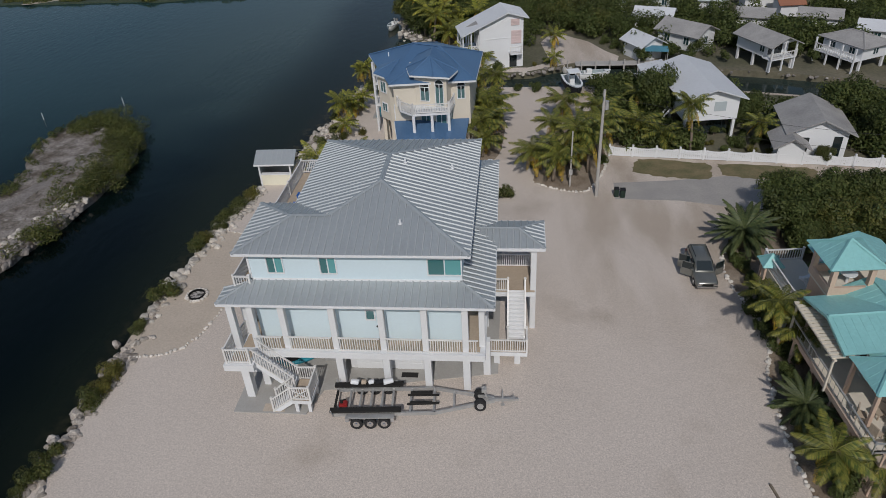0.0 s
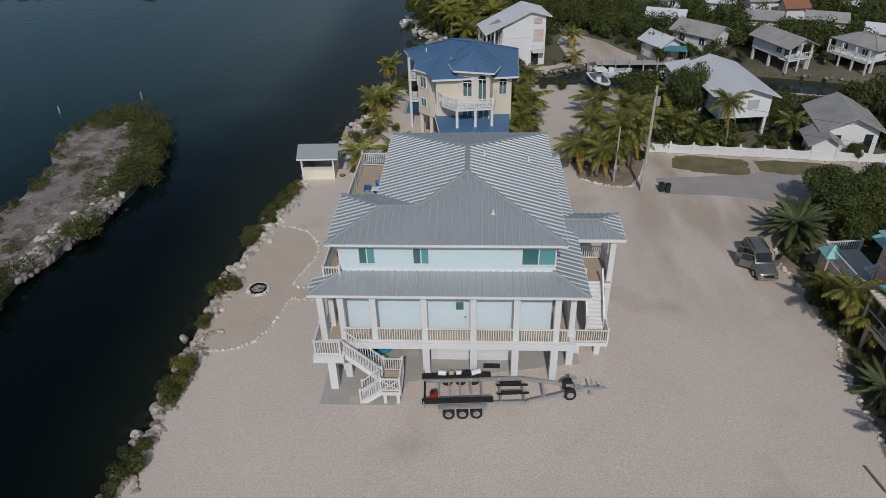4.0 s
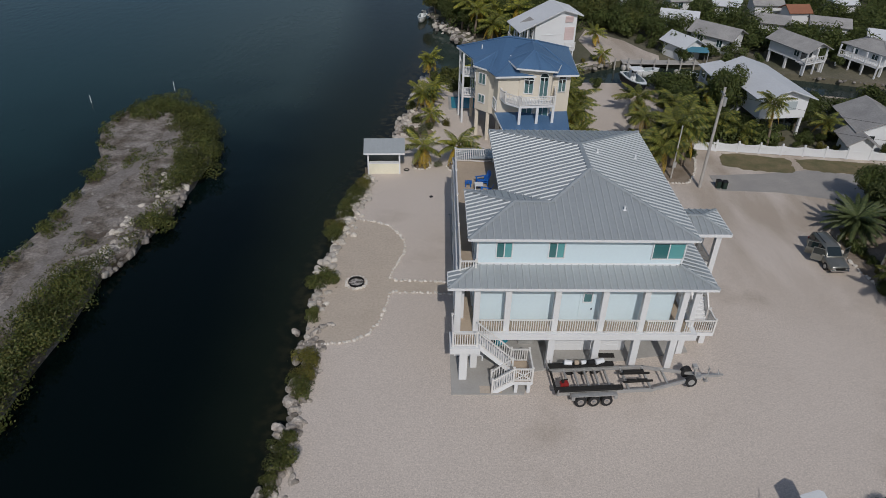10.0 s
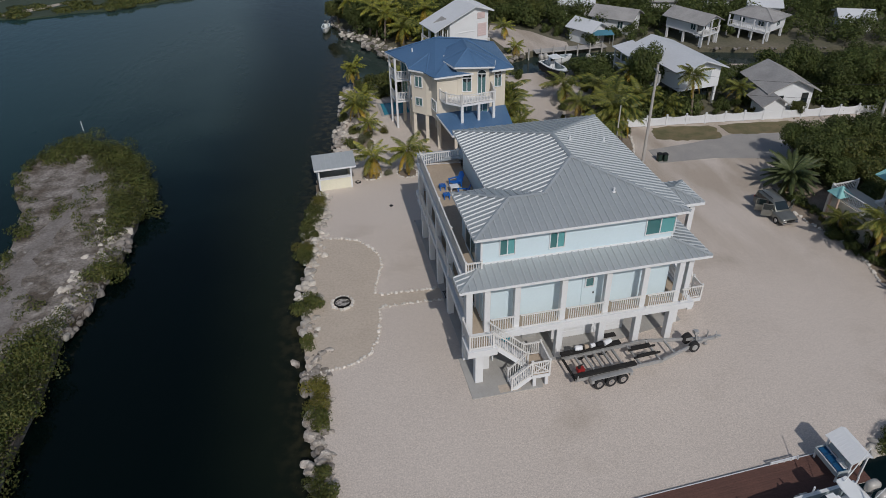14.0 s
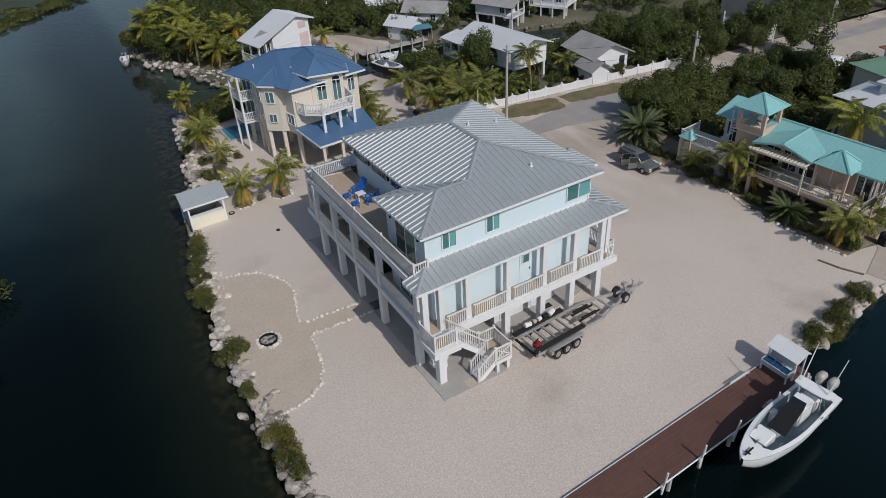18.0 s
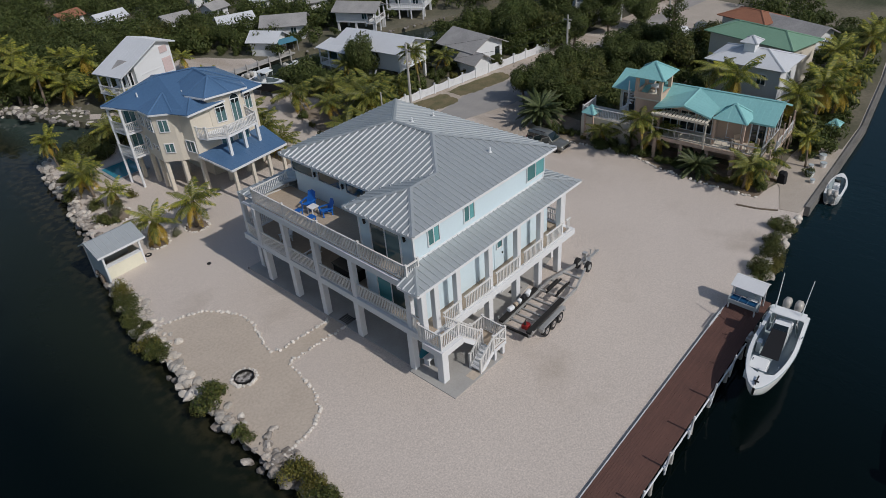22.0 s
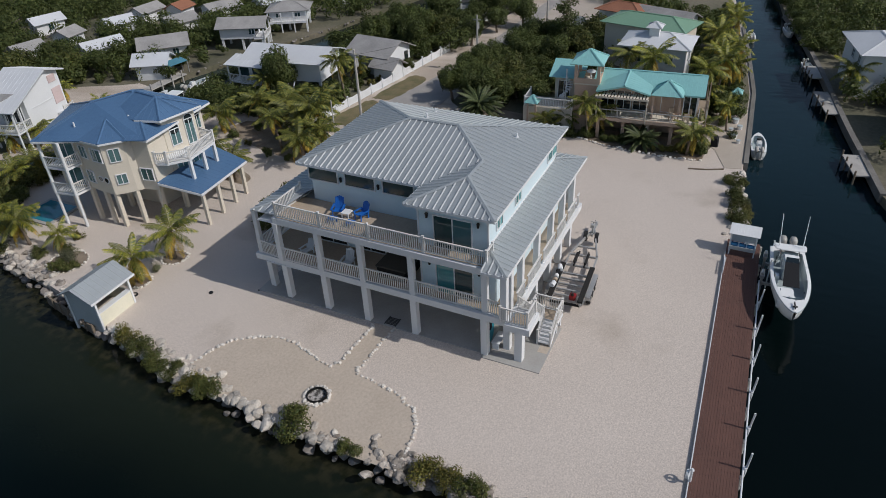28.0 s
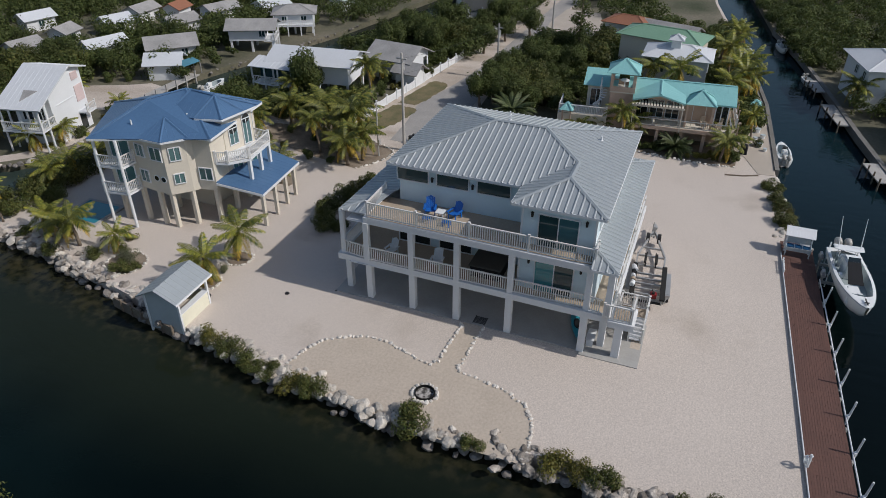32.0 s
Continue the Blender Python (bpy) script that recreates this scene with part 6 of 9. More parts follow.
# ---- boats ----
M_MOTOR = mat("beige_engine_cowl", (0.47, 0.45, 0.415), rough=0.35, big=2, fine=10, grain=0.04, bump=0.0)
def center_console(name, label, L, W, detail=True, hull=M_GEL):
    """An open fishing boat, bow along -x, keel on z = 0."""
    ob = thing(name, label, "boat", group="boats")
    n = 25
    secs, inner = [], []
    for i in range(n):
        s = i / (n - 1)
        w = W / 2 * math.sin(min((s + 0.004) / 0.56, 1) * math.pi / 2) ** 0.62 * (1 - 0.10 * max(0, s - 0.6) / 0.4)
        x = -L / 2 + L * s
        gz = 1.22 + 0.26 * (1 - s) ** 2
        kz = 0.85 * max(0, 1 - s / 0.26) ** 2
        up = gz - kz
        half = [(1.0, 1.0), (0.99, 0.82), (0.9, 0.5), (0.72, 0.24)]
        secs.append([(x + 0.03 * (1 - f) * 4, -w * a, kz + up * f) for a, f in half] + [(x + 0.14, 0, kz)] + [(x + 0.03 * (1 - f) * 4, w * a, kz + up * f) for a, f in half[::-1]])
        inner.append((x, w, gz))
    bm = bm_new()
    rings = [[bm.verts.new(p) for p in q] for q in secs]
    for p, q in zip(rings, rings[1:]):
        for j in range(8):
            bm.faces.new((p[j], p[j + 1], q[j + 1], q[j]))
    bm.faces.new(rings[-1])
    part("hull", bm, hull, ob, smooth=True)
    # rub rail round the gunwale
    bm = bm_new()
    for side in (-1, 1):
        for (x0, w0, g0), (x1, w1, g1) in zip(inner, inner[1:]):
            rod(bm, (x0, side * w0, g0 - 0.05), (x1, side * w1, g1 - 0.05), 0.03, 0.03, 6)
    part("rub_rail", bm, M_NONSKID, ob)
    # gunwale deck with an open cockpit
    bm = bm_new()
    outer_r, in_r = [], []
    for i, (x, w, gz) in enumerate(inner):
        s = i / (n - 1)
        wi = max(0.0, w - 0.17) if 0.17 < s < 0.93 else 0.0
        outer_r.append((bm.verts.new((x, -w, gz)), bm.verts.new((x, w, gz))))
        in_r.append((bm.verts.new((x, -wi, gz + 0.02)), bm.verts.new((x, wi, gz + 0.02))))
    for i in range(n - 1):
        bm.faces.new((outer_r[i][0], outer_r[i + 1][0], in_r[i + 1][0], in_r[i][0]))
        bm.faces.new((in_r[i][1], in_r[i + 1][1], outer_r[i + 1][1], outer_r[i][1]))
    bmesh.ops.remove_doubles(bm, verts=bm.verts[:], dist=0.001)
    part("gunwale", bm, M_GEL, ob)
    bm = bm_new()
    walls = [(x, max(0.02, w - 0.17), gz) for i, (x, w, gz) in enumerate(inner) if 0.17 < i / (n - 1) < 0.93]
    top = [bm.verts.new((x, -w, gz + 0.02)) for x, w, gz in walls] + [bm.verts.new((x, w, gz + 0.02)) for x, w, gz in walls[::-1]]
    low = [bm.verts.new((x, -w * 0.96, 0.62)) for x, w, gz in walls] + [bm.verts.new((x, w * 0.96, 0.62)) for x, w, gz in walls[::-1]]
    k = len(top)
    for i in range(k):
        bm.faces.new((top[i], top[(i + 1) % k], low[(i + 1) % k], low[i]))
    bm.faces.new(low)
    part("cockpit_liner", bm, M_NONSKID, ob)
    bm = bm_new()
    bx(bm, L * 0.1, L * 0.27, -W * 0.17, W * 0.17, 0.62, 1.75)
    bmesh.ops.bevel(bm, geom=bm.edges[:], offset=0.07, segments=2, affect="EDGES")
    part("console", bm, M_GEL, ob)
    bm = bm_new()
    slab(bm, [(L * 0.1, -W * 0.17, 1.72), (L * 0.14, -W * 0.16, 2.1), (L * 0.14, W * 0.16, 2.1), (L * 0.1, W * 0.17, 1.72)][::-1], 0.02)
    part("windscreen", bm, M_DARKGLASS, ob)
    bm = bm_new()
    bx(bm, L * 0.3, L * 0.36, -W * 0.18, W * 0.18, 0.62, 1.4)
    bmesh.ops.bevel(bm, geom=bm.edges[:], offset=0.05, segments=2, affect="EDGES")
    part("leaning_post", bm, M_GEL, ob)
    for s in (-1, 1):
        m = pose(L * 0.5, s * 0.29, 0.62)
        bm = bm_new()
        loft(bm, [[(x, y * hw, z0 + (z1 - z0) * zz) for y, zz in ((-0.6, 0), (0.6, 0), (1, 0.3), (1, 0.7), (0.6, 1), (-0.6, 1), (-1, 0.7), (-1, 0.3))] for x, hw, z0, z1 in ((-0.05, 0.13, 0.72, 1.1), (0.06, 0.2, 0.66, 1.2), (0.3, 0.22, 0.62, 1.22), (0.52, 0.19, 0.64, 1.14), (0.66, 0.1, 0.72, 1.0))])
        bm.transform(m)
        cowl = part("outboard_motor", bm, M_MOTOR, ob, "beige outboard cowling", smooth=True)
        bm = bm_new()
        bx(bm, 0.12, 0.4, -0.07, 0.07, -0.6, 0.68, m), bx(bm, 0.05, 0.5, -0.16, 0.16, -0.2, -0.16, m)
        part("motor_leg", bm, M_MOTOR, cowl)
    if detail:
        bm = bm_new()
        slab(bm, [(-L * 0.10, -W * 0.21, 1.2), (L * 0.12, -W * 0.17, 1.9), (L * 0.12, W * 0.17, 1.9), (-L * 0.10, W * 0.21, 1.2)], 0.04)
        part("canvas_cover", bm, M_COVER, ob, "charcoal canvas cover")
        bm = bm_new()
        prism(bm, [(L * 0.115, -W * 0.13), (L * 0.14, -W * 0.19), (L * 0.225, -W * 0.2), (L * 0.225, W * 0.2), (L * 0.14, W * 0.19), (L * 0.115, W * 0.13)], 1.86, 1.94)
        bmesh.ops.bevel(bm, geom=bm.edges[:], offset=0.04, segments=2, affect="EDGES")
        part("tower_shelf", bm, M_GEL, ob)
        bm = bm_new()
        prism(bm, [(L * 0.3, -W * 0.4), (L * 0.39, -W * 0.42), (L * 0.39, W * 0.42), (L * 0.3, W * 0.4), (L * 0.285, W * 0.2), (L * 0.285, -W * 0.2)], 1.9, 1.95)
        bmesh.ops.bevel(bm, geom=bm.edges[:], offset=0.04, segments=2, affect="EDGES")
        part("hardtop", bm, M_GEL, ob)
        for x in (0.31, 0.37):
            for s in (-1, 1):
                bm = bm_new()
                rod(bm, (L * x, s * W * 0.3, 0.7), (L * x, s * W * 0.22, 1.9), 0.03, 0.03, 6)
                part("hardtop_leg", bm, M_CHROME, ob)
        bm = bm_new()
        bx(bm, -L * 0.31, -L * 0.11, -W * 0.06, W * 0.36, 0.62, 1.18)
        bmesh.ops.bevel(bm, geom=bm.edges[:], offset=0.06, segments=2, affect="EDGES")
        part("bow_seat", bm, M_GEL, ob)
        bm = bm_new()
        bx(bm, -L * 0.37, -L * 0.24, -W * 0.08, W * 0.1, 0.62, 1.3)
        bmesh.ops.bevel(bm, geom=bm.edges[:], offset=0.06, segments=2, affect="EDGES")
        part("forward_cushion", bm, M_GEL, ob)
        bm = bm_new()
        bx(bm, L * 0.02, L * 0.07, W * 0.28, W * 0.38, 0.62, 1.25)
        part("side_locker", bm, M_GEL, ob)
        for s in (-1, 1):
            bm = bm_new()
            rod(bm, (L * 0.34, s * W * 0.3, 2.0), (L * 0.46, s * W * 0.34, 3.7), 0.028, 0.016, 6)
            part("outrigger", bm, M_GEL, ob)
            for k in range(4):
                bm = bm_new()
                rod(bm, (-L * 0.4 + k * L * 0.2, s * W * (0.2 + 0.09 * k), 1.32), (-L * 0.4 + k * L * 0.2 + 0.15, s * W * (0.2 + 0.09 * k), 1.36), 0.025, 0.025, 6)
                part("cleat", bm, M_CHROME, ob)
        bm = bm_new()
        rod(bm, (-L * 0.44, -0.12, 1.56), (-L * 0.44, 0.12, 1.56), 0.04, 0.04, 6), bar(bm, (-L * 0.47, 0, 1.56), (-L * 0.38, 0, 1.56), 0.06, 0.05)
        part("anchor", bm, M_LAMP, ob)
    return ob


boat = center_console("fishing_boat", "white centre-console fishing boat with twin outboards on a lift", 6.9, 2.1)
stand(boat, -2.65, 13.38, 0.12, 6.0, 1.1)
lift = thing("boat_lift", "steel boat lift posts and beams under the boat", "boat lift", at=(0, 14.6, 0))
for x in (-1.5, 0.9):
    bm = bm_new()
    rod(bm, (x, 14.95, -2.5), (x, 14.95, 0.9), 0.09, 0.09, 8)
    part("lift_post", bm, M_WOODPOLE, lift)
    bm = bm_new()
    rod(bm, (x + 0.1, 14.62, -0.4), (x + 0.1, 14.62, 1.9), 0.045, 0.045, 8)
    part("guide_pole", bm, M_WHITE, lift)
    bm = bm_new()
    bar(bm, (x, 14.95, 0.02), (x, 12.95, 0.02), 0.13, 0.18)
    part("cradle_beam", bm, M_STEEL, lift)
    bm = bm_new()
    bx(bm, x - 0.3, x + 0.3, 14.82, 15.1, 0.55, 0.75), rod(bm, (x - 0.2, 14.96, 0.86), (x + 0.25, 14.96, 0.86), 0.11, 0.11, 10)
    part("lift_motor", bm, M_STEEL, lift)
small = center_console("skiff", "small white skiff moored at the canal wall", 4.6, 1.7, False)
stand(small, 20.9, 17.0, -0.95, 186, 0.8)
put(small, 55.0, 20.8, -0.95, 190, 0.8)
put(small, 44.5, 13.7, -0.95, 12, 0.8)
put(small, 58.0, 16.4, -0.95, 12, 0.9)
put(small, -17.6, 103.0, -0.95, 80, 0.9)
put(small, 16.2, 79.4, -0.95, 175, 1.0)
put(small, 10.2, 79.9, -0.6, 185, 1.0)
dark_boat = center_console("trailer_boat", "black-hulled boat with a white top on a trailer", 4.6, 1.7, False, M_COVER)
bm = bm_new()
bx(bm, -0.5, 0.8, -0.6, 0.6, 2.2, 2.3)
bmesh.ops.bevel(bm, geom=bm.edges[:], offset=0.04, segments=2, affect="EDGES")
part("top", bm, M_GEL, dark_boat, "white canvas top")
for x in (-0.4, 0.7):
    for y in (-0.5, 0.5):
        bm = bm_new()
        rod(bm, (x, y, 0.7), (x, y, 2.2), 0.025, 0.025, 6)
        part("top_post", bm, M_CHROME, dark_boat)
stand(dark_boat, 7.2, 73.4, 0.3, 100, 1.1)
put(small, -2.9, 5.1, -0.95, 188, 1.35)
dory = thing("boat_trolley", "low grey boat trailer under a small boat", "boat trailer", at=(7.2, 73.4, 0))
for q in (-1.2, 1.2):
    boxpart("trolley_bunk", 6.7, 7.7, 73.4 + q - 0.1, 73.4 + q + 0.1, 0.0, 0.45, M_STEEL, dory)


# ---- neighbouring buildings ----
def hip_roof(parent, eave, ridge, material, pitch=0.45, ribs=True, thick=0.08, caps=True):
    """Planes from every eave edge (counter-clockwise) up to the nearest ridge points."""
    near = [min(ridge, key=lambda r: (Vector(r).xy - Vector(e).xy).length) for e in eave]
    n = len(eave)
    for i in range(n):
        a, b, rb, ra = eave[i], eave[(i + 1) % n], near[(i + 1) % n], near[i]
        pts = [a, b, rb] + ([ra] if ra != rb else [])
        roof_plane(parent, pts, material, material, pitch, (0.035, 0.007), thick, ribs)
    if caps:
        for e, r in zip(eave, near):
            cap_line(parent, e, r, material, 0.22)
        for a, b in zip(ridge, ridge[1:]):
            cap_line(parent, a, b, material, 0.22)


def wall_windows(parent, a, b, z, spots, w, h, glass, frame_mat=None, panes=2):
    """Windows along the wall from plan point a to b, outside to the right of that way; spots: shares of its length."""
    a, b = Vector(a), Vector(b)
    d = (b - a).normalized()
    nrm = Vector((d.y, -d.x))
    for s in spots:
        c = a + (b - a) * s + nrm * 0.012
        window(parent, (c.x, c.y, z), (d.x, d.y), w, h, glass, frame_mat, panes)


def cottage(name, label, c, size, rz, z0, eave, ridge, wall, roof, kind="gable", over=0.5, stilts=False, glass=None, rows=1, ribs=False, shift=0.0, porch=None, windows=True, open_end=0.0):
    """A house on a rectangle: walls from z0, a gable or hip roof along its long side, windows, and posts below when it is raised."""
    ob = thing(name, label, "house", at=(c[0], c[1], 0), group="neighbouring houses")
    m = pose(c[0], c[1], 0, 0, 0, rz)
    lx, ly = size[0] / 2, size[1] / 2
    rot = lambda x, y, z: tuple(m @ Vector((x, y, z)))
    bm = bm_new()
    bx(bm, -lx, lx - open_end, -ly, ly, z0, eave, m)
    part("wall", bm, wall, ob)
    if open_end:
        bm = bm_new()
        bx(bm, lx - open_end, lx + 0.2, -ly, ly, z0 - 0.14, z0, m)
        part("porch_deck", bm, M_WHITE, ob)
        railing(ob, rot(lx + 0.15, -ly, z0), rot(lx + 0.15, ly, z0), 0.7, 0.35, w=0.05)
        for y in (-ly + 0.1, 0.0, ly - 0.1):
            bm = bm_new()
            bx(bm, lx + 0.0, lx + 0.16, y - 0.08, y + 0.08, 0, eave, m)
            part("porch_post", bm, M_WHITE, ob)
        bm = bm_new()
        bx(bm, lx - open_end, lx - open_end + 0.03, -ly * 0.6, ly * 0.5, z0 + 0.1, eave - 0.3, m)
        part("sliding_door", bm, M_DARKGLASS, ob)
    if kind == "gable":
        e = over
        dz = (ridge - eave) / ly
        ez = eave - dz * e
        r0, r1 = rot(-lx - e, shift, ridge), rot(lx + e, shift, ridge)
        roof_plane(ob, (rot(-lx - e, -ly - e, ez), rot(lx + e, -ly - e, ez), r1, r0), roof, roof, 0.5, (0.06, 0.03), 0.1, ribs)
        roof_plane(ob, (rot(lx + e, ly + e, ez), rot(-lx - e, ly + e, ez), r0, r1), roof, roof, 0.5, (0.06, 0.03), 0.1, ribs)
        for s in (-1, 1):
            bm = bm_new()
            a = [Vector((s * lx, -ly, eave - 0.01)), Vector((s * lx, ly, eave - 0.01)), Vector((s * lx, shift, ridge - 0.1))]
            b_ = [q - Vector((s * 0.12, 0, 0)) for q in a]
            va, vb = [bm.verts.new(m @ q) for q in a], [bm.verts.new(m @ q) for q in b_]
            bm.faces.new(va if s > 0 else va[::-1]), bm.faces.new(vb[::-1] if s > 0 else vb)
            for i in range(3):
                bm.faces.new((va[i], va[(i + 1) % 3], vb[(i + 1) % 3], vb[i]))
            part("gable_wall", bm, wall, ob)
    else:
        e = over
        k = max(0.0, lx - ly)
        hip_roof(ob, [rot(-lx - e, -ly - e, eave), rot(lx + e, -ly - e, eave), rot(lx + e, ly + e, eave), rot(-lx - e, ly + e, eave)], [rot(-k, 0, ridge), rot(k + 0.01, 0, ridge)], roof, 0.5, ribs)
    if stilts:
        for x in np.linspace(-lx + 0.2, lx - 0.2, max(3, int(size[0] / 2.6))):
            for y in (-ly + 0.2, ly - 0.2):
                bm = bm_new()
                bx(bm, x - 0.13, x + 0.13, y - 0.13, y + 0.13, 0, z0, m)
                part("pier", bm, wall, ob)
    glass = glass or M_DARKTEAL
    hgt = (eave - z0) / rows
    for r in range(rows):
        z = z0 + hgt * (r + 0.55)
        wh = min(0.9, hgt * 0.45)
        if not windows:
            break
        for (a, b_), n in ((((-lx, -ly), (lx, -ly)), int(size[0] / 2.4)), (((lx, -ly), (lx, ly)), int(size[1] / 2.6)), (((lx, ly), (-lx, ly)), int(size[0] / 2.4)), (((-lx, ly), (-lx, -ly)), int(size[1] / 2.6))):
            pa, pb = rot(*a, 0)[:2], rot(*b_, 0)[:2]
            wall_windows(ob, pa, pb, z, [(i + 0.5) / max(n, 1) for i in range(max(n, 1)) if (i * 7 + r * 3 + int(c[0])) % 3], 0.75, wh, glass)
    if porch:
        y0, z, w = porch
        bm = bm_new()
        bx(bm, -lx, lx, -ly - w, -ly, z - 0.12, z, m)
        part("porch_deck", bm, M_WHITE, ob)
        railing(ob, rot(-lx, -ly - w + 0.05, z), rot(lx, -ly - w + 0.05, z), 0.8, 0.3, w=0.05)
        for x in np.linspace(-lx, lx, 4):
            bm = bm_new()
            bx(bm, x - 0.08, x + 0.08, -ly - w, -ly - w + 0.16, 0, eave, m)
            part("porch_post", bm, M_WHITE, ob)
    return ob


# blue-roofed cream house
bh = thing("blue_roofed_house", "cream stucco three-level house on columns with a blue metal roof", "house", at=(-8, 62, 0), group="neighbouring houses")
BZ, BM, BE = 2.95, 5.15, 7.4            # first floor, second floor, eaves
A, B, C, D, E = (-10.2, 58.5), (-3.3, 59.4), (-3.0, 66.2), (-7.2, 69.2), (-12.3, 66.5)
BAY_W = [(-12.0, 62.9), (-12.1, 61.3), (-10.9, 60.15)]
BODY = [A, B, C, D, E, (-11.8, 64.2)] + BAY_W + [(-10.45, 59.9)]
bm = bm_new()
prism(bm, BODY, BZ, BE)
part("wall", bm, M_CREAM, bh)
hip_roof(bh, [(-10.5, 58.05, BE), (-2.7, 58.85, BE), (-2.4, 66.6, BE), (-7.2, 70.0, BE), (-13.8, 66.5, BE)], [(-9.0, 64.6, 9.05), (-6.3, 63.2, 9.15)], M_BLUEROOF)
bay_eave = [(-12.35, 63.2, BE + 0.02), (-12.4, 61.0, BE + 0.02), (-10.95, 59.7, BE + 0.02), (-10.4, 60.6, BE + 0.06)]
for a, b_ in zip(bay_eave, bay_eave[1:]):
    roof_plane(bh, (a, b_, (-10.1, 62.3, 8.3)), M_BLUEROOF, M_BLUEROOF, 0.45, (0.035, 0.007), 0.08)
    cap_line(bh, b_, (-10.1, 62.3, 8.3), M_BLUEROOF, 0.2)
    bm = bm_new()
    bar(bm, (a[0], a[1], BE - 0.08), (b_[0], b_[1], BE - 0.08), 0.06, 0.14)
    part("gutter", bm, M_WHITE, bh)
for a, b_ in (((-10.5, 58.05), (-2.7, 58.85)), ((-13.8, 66.5), (-12.3, 63.0)), ((-10.7, 59.6), (-10.5, 58.05)), ((-2.7, 58.85), (-2.4, 66.6))):
    bm = bm_new()
    bar(bm, (*a, BE - 0.1), (*b_, BE - 0.1), 0.07, 0.16)
    part("gutter", bm, M_WHITE, bh)
# taller bay on the south side, with its own low hipped roof
bay = [(-8.75, 60.2), (-8.2, 58.7), (-6.45, 58.35), (-5.3, 58.1), (-4.9, 59.6), (-4.9, 61), (-8.7, 61)]
bm = bm_new()
prism(bm, bay, BZ, 8.15)
part("bay_wall", bm, M_CREAM, bh)
TUR = [(-9.15, 60.4, 8.15), (-8.6, 58.3, 8.15), (-6.45, 57.85, 8.15), (-4.95, 57.55, 8.15), (-4.35, 59.4, 8.15), (-4.5, 62.6, 8.15), (-9.2, 62.8, 8.15)]
hip_roof(bh, TUR, [(-6.9, 60.0, 9.25), (-6.8, 62.2, 9.4)], M_BLUEROOF)
for a, b_ in zip(TUR[:5], TUR[1:5]):
    bm = bm_new()
    bar(bm, (a[0], a[1], 8.06), (b_[0], b_[1], 8.06), 0.07, 0.15)
    part("gutter", bm, M_WHITE, bh)


def arched_window(a, b_, s, z, w, h):
    """A framed window with a dark half-round light over it, on the wall from a to b_."""
    wall_windows(bh, a, b_, z, [s], w, h, M_GLASS_N)
    d = (Vector(b_) - Vector(a)).normalized()
    q = Vector(a) + (Vector(b_) - Vector(a)) * s
    bm = bm_new()
    rod(bm, (q.x - d.y * 0.02, q.y + d.x * 0.02, z + h / 2 + 0.03), (q.x + d.y * 0.05, q.y - d.x * 0.05, z + h / 2 + 0.03), w * 0.56, w * 0.56, 18)
    arch = part("arched_light", bm, M_DARKGLASS, bh)
    bm = bm_new()
    for i in range(10):
        t0, t1 = math.pi * i / 10, math.pi * (i + 1) / 10
        p0, p1 = ((q.x + d.x * math.cos(t) * w * 0.58 + d.y * 0.05, q.y + d.y * math.cos(t) * w * 0.58 - d.x * 0.05, z + h / 2 + 0.03 + math.sin(t) * w * 0.58) for t in (t0, t1))
        bar(bm, p0, p1, 0.05, 0.05)
    part("arch_frame", bm, M_WHITE, arch)


arched_window(bay[1], bay[2], 0.5, 6.3, 0.78, 1.25)
arched_window(bay[2], bay[3], 0.42, 6.3, 0.7, 2.0)
arched_window((-5.3, 59.14), B, 0.6, 6.15, 0.66, 1.15)
for a, b_ in zip(bay[1:4], bay[2:5]):
    wall_windows(bh, a, b_, 4.1, [0.5], 0.95, 1.7, M_GREYGLASS)
wall_windows(bh, (-10.45, 59.9), A, 4.3, [0.5], 1.0, 0.95, M_GLASS_N)
wall_windows(bh, BAY_W[0], BAY_W[1], 6.2, [0.55], 1.05, 1.0, M_GLASS_N)
wall_windows(bh, BAY_W[1], BAY_W[2], 6.2, [0.5], 0.75, 1.0, M_GLASS_N)
wall_windows(bh, BAY_W[1], BAY_W[2], 4.2, [0.5], 0.7, 0.75, M_GLASS_N)
wall_windows(bh, (-11.8, 64.2), BAY_W[0], 6.2, [0.45], 0.85, 0.95, M_GLASS_N)
wall_windows(bh, (-11.8, 64.2), BAY_W[0], 4.1, [0.45], 0.85, 0.95, M_GLASS_N)
wall_windows(bh, E, (-11.8, 64.2), 6.1, [0.5], 1.5, 1.5, M_GREYGLASS)
wall_windows(bh, E, (-11.8, 64.2), 3.95, [0.5], 1.5, 1.5, M_GREYGLASS)
for s in (0.3, 0.72):
    a, b_ = Vector(BAY_W[0]), Vector(BAY_W[1])
    d = (b_ - a).normalized()
    q = a + (b_ - a) * s
    bm = bm_new()
    rod(bm, (q.x - d.y * 0.02, q.y + d.x * 0.02, 4.15), (q.x - d.y * -0.04, q.y - d.x * 0.04, 4.15), 0.27, 0.27, 16)
    ring_ = part("porthole", bm, M_WHITE, bh)
    bm = bm_new()
    rod(bm, (q.x, q.y, 4.15), (q.x + d.y * 0.055, q.y - d.x * 0.055, 4.15), 0.2, 0.2, 16)
    part("porthole_glass", bm, M_DARKGLASS, ring_)
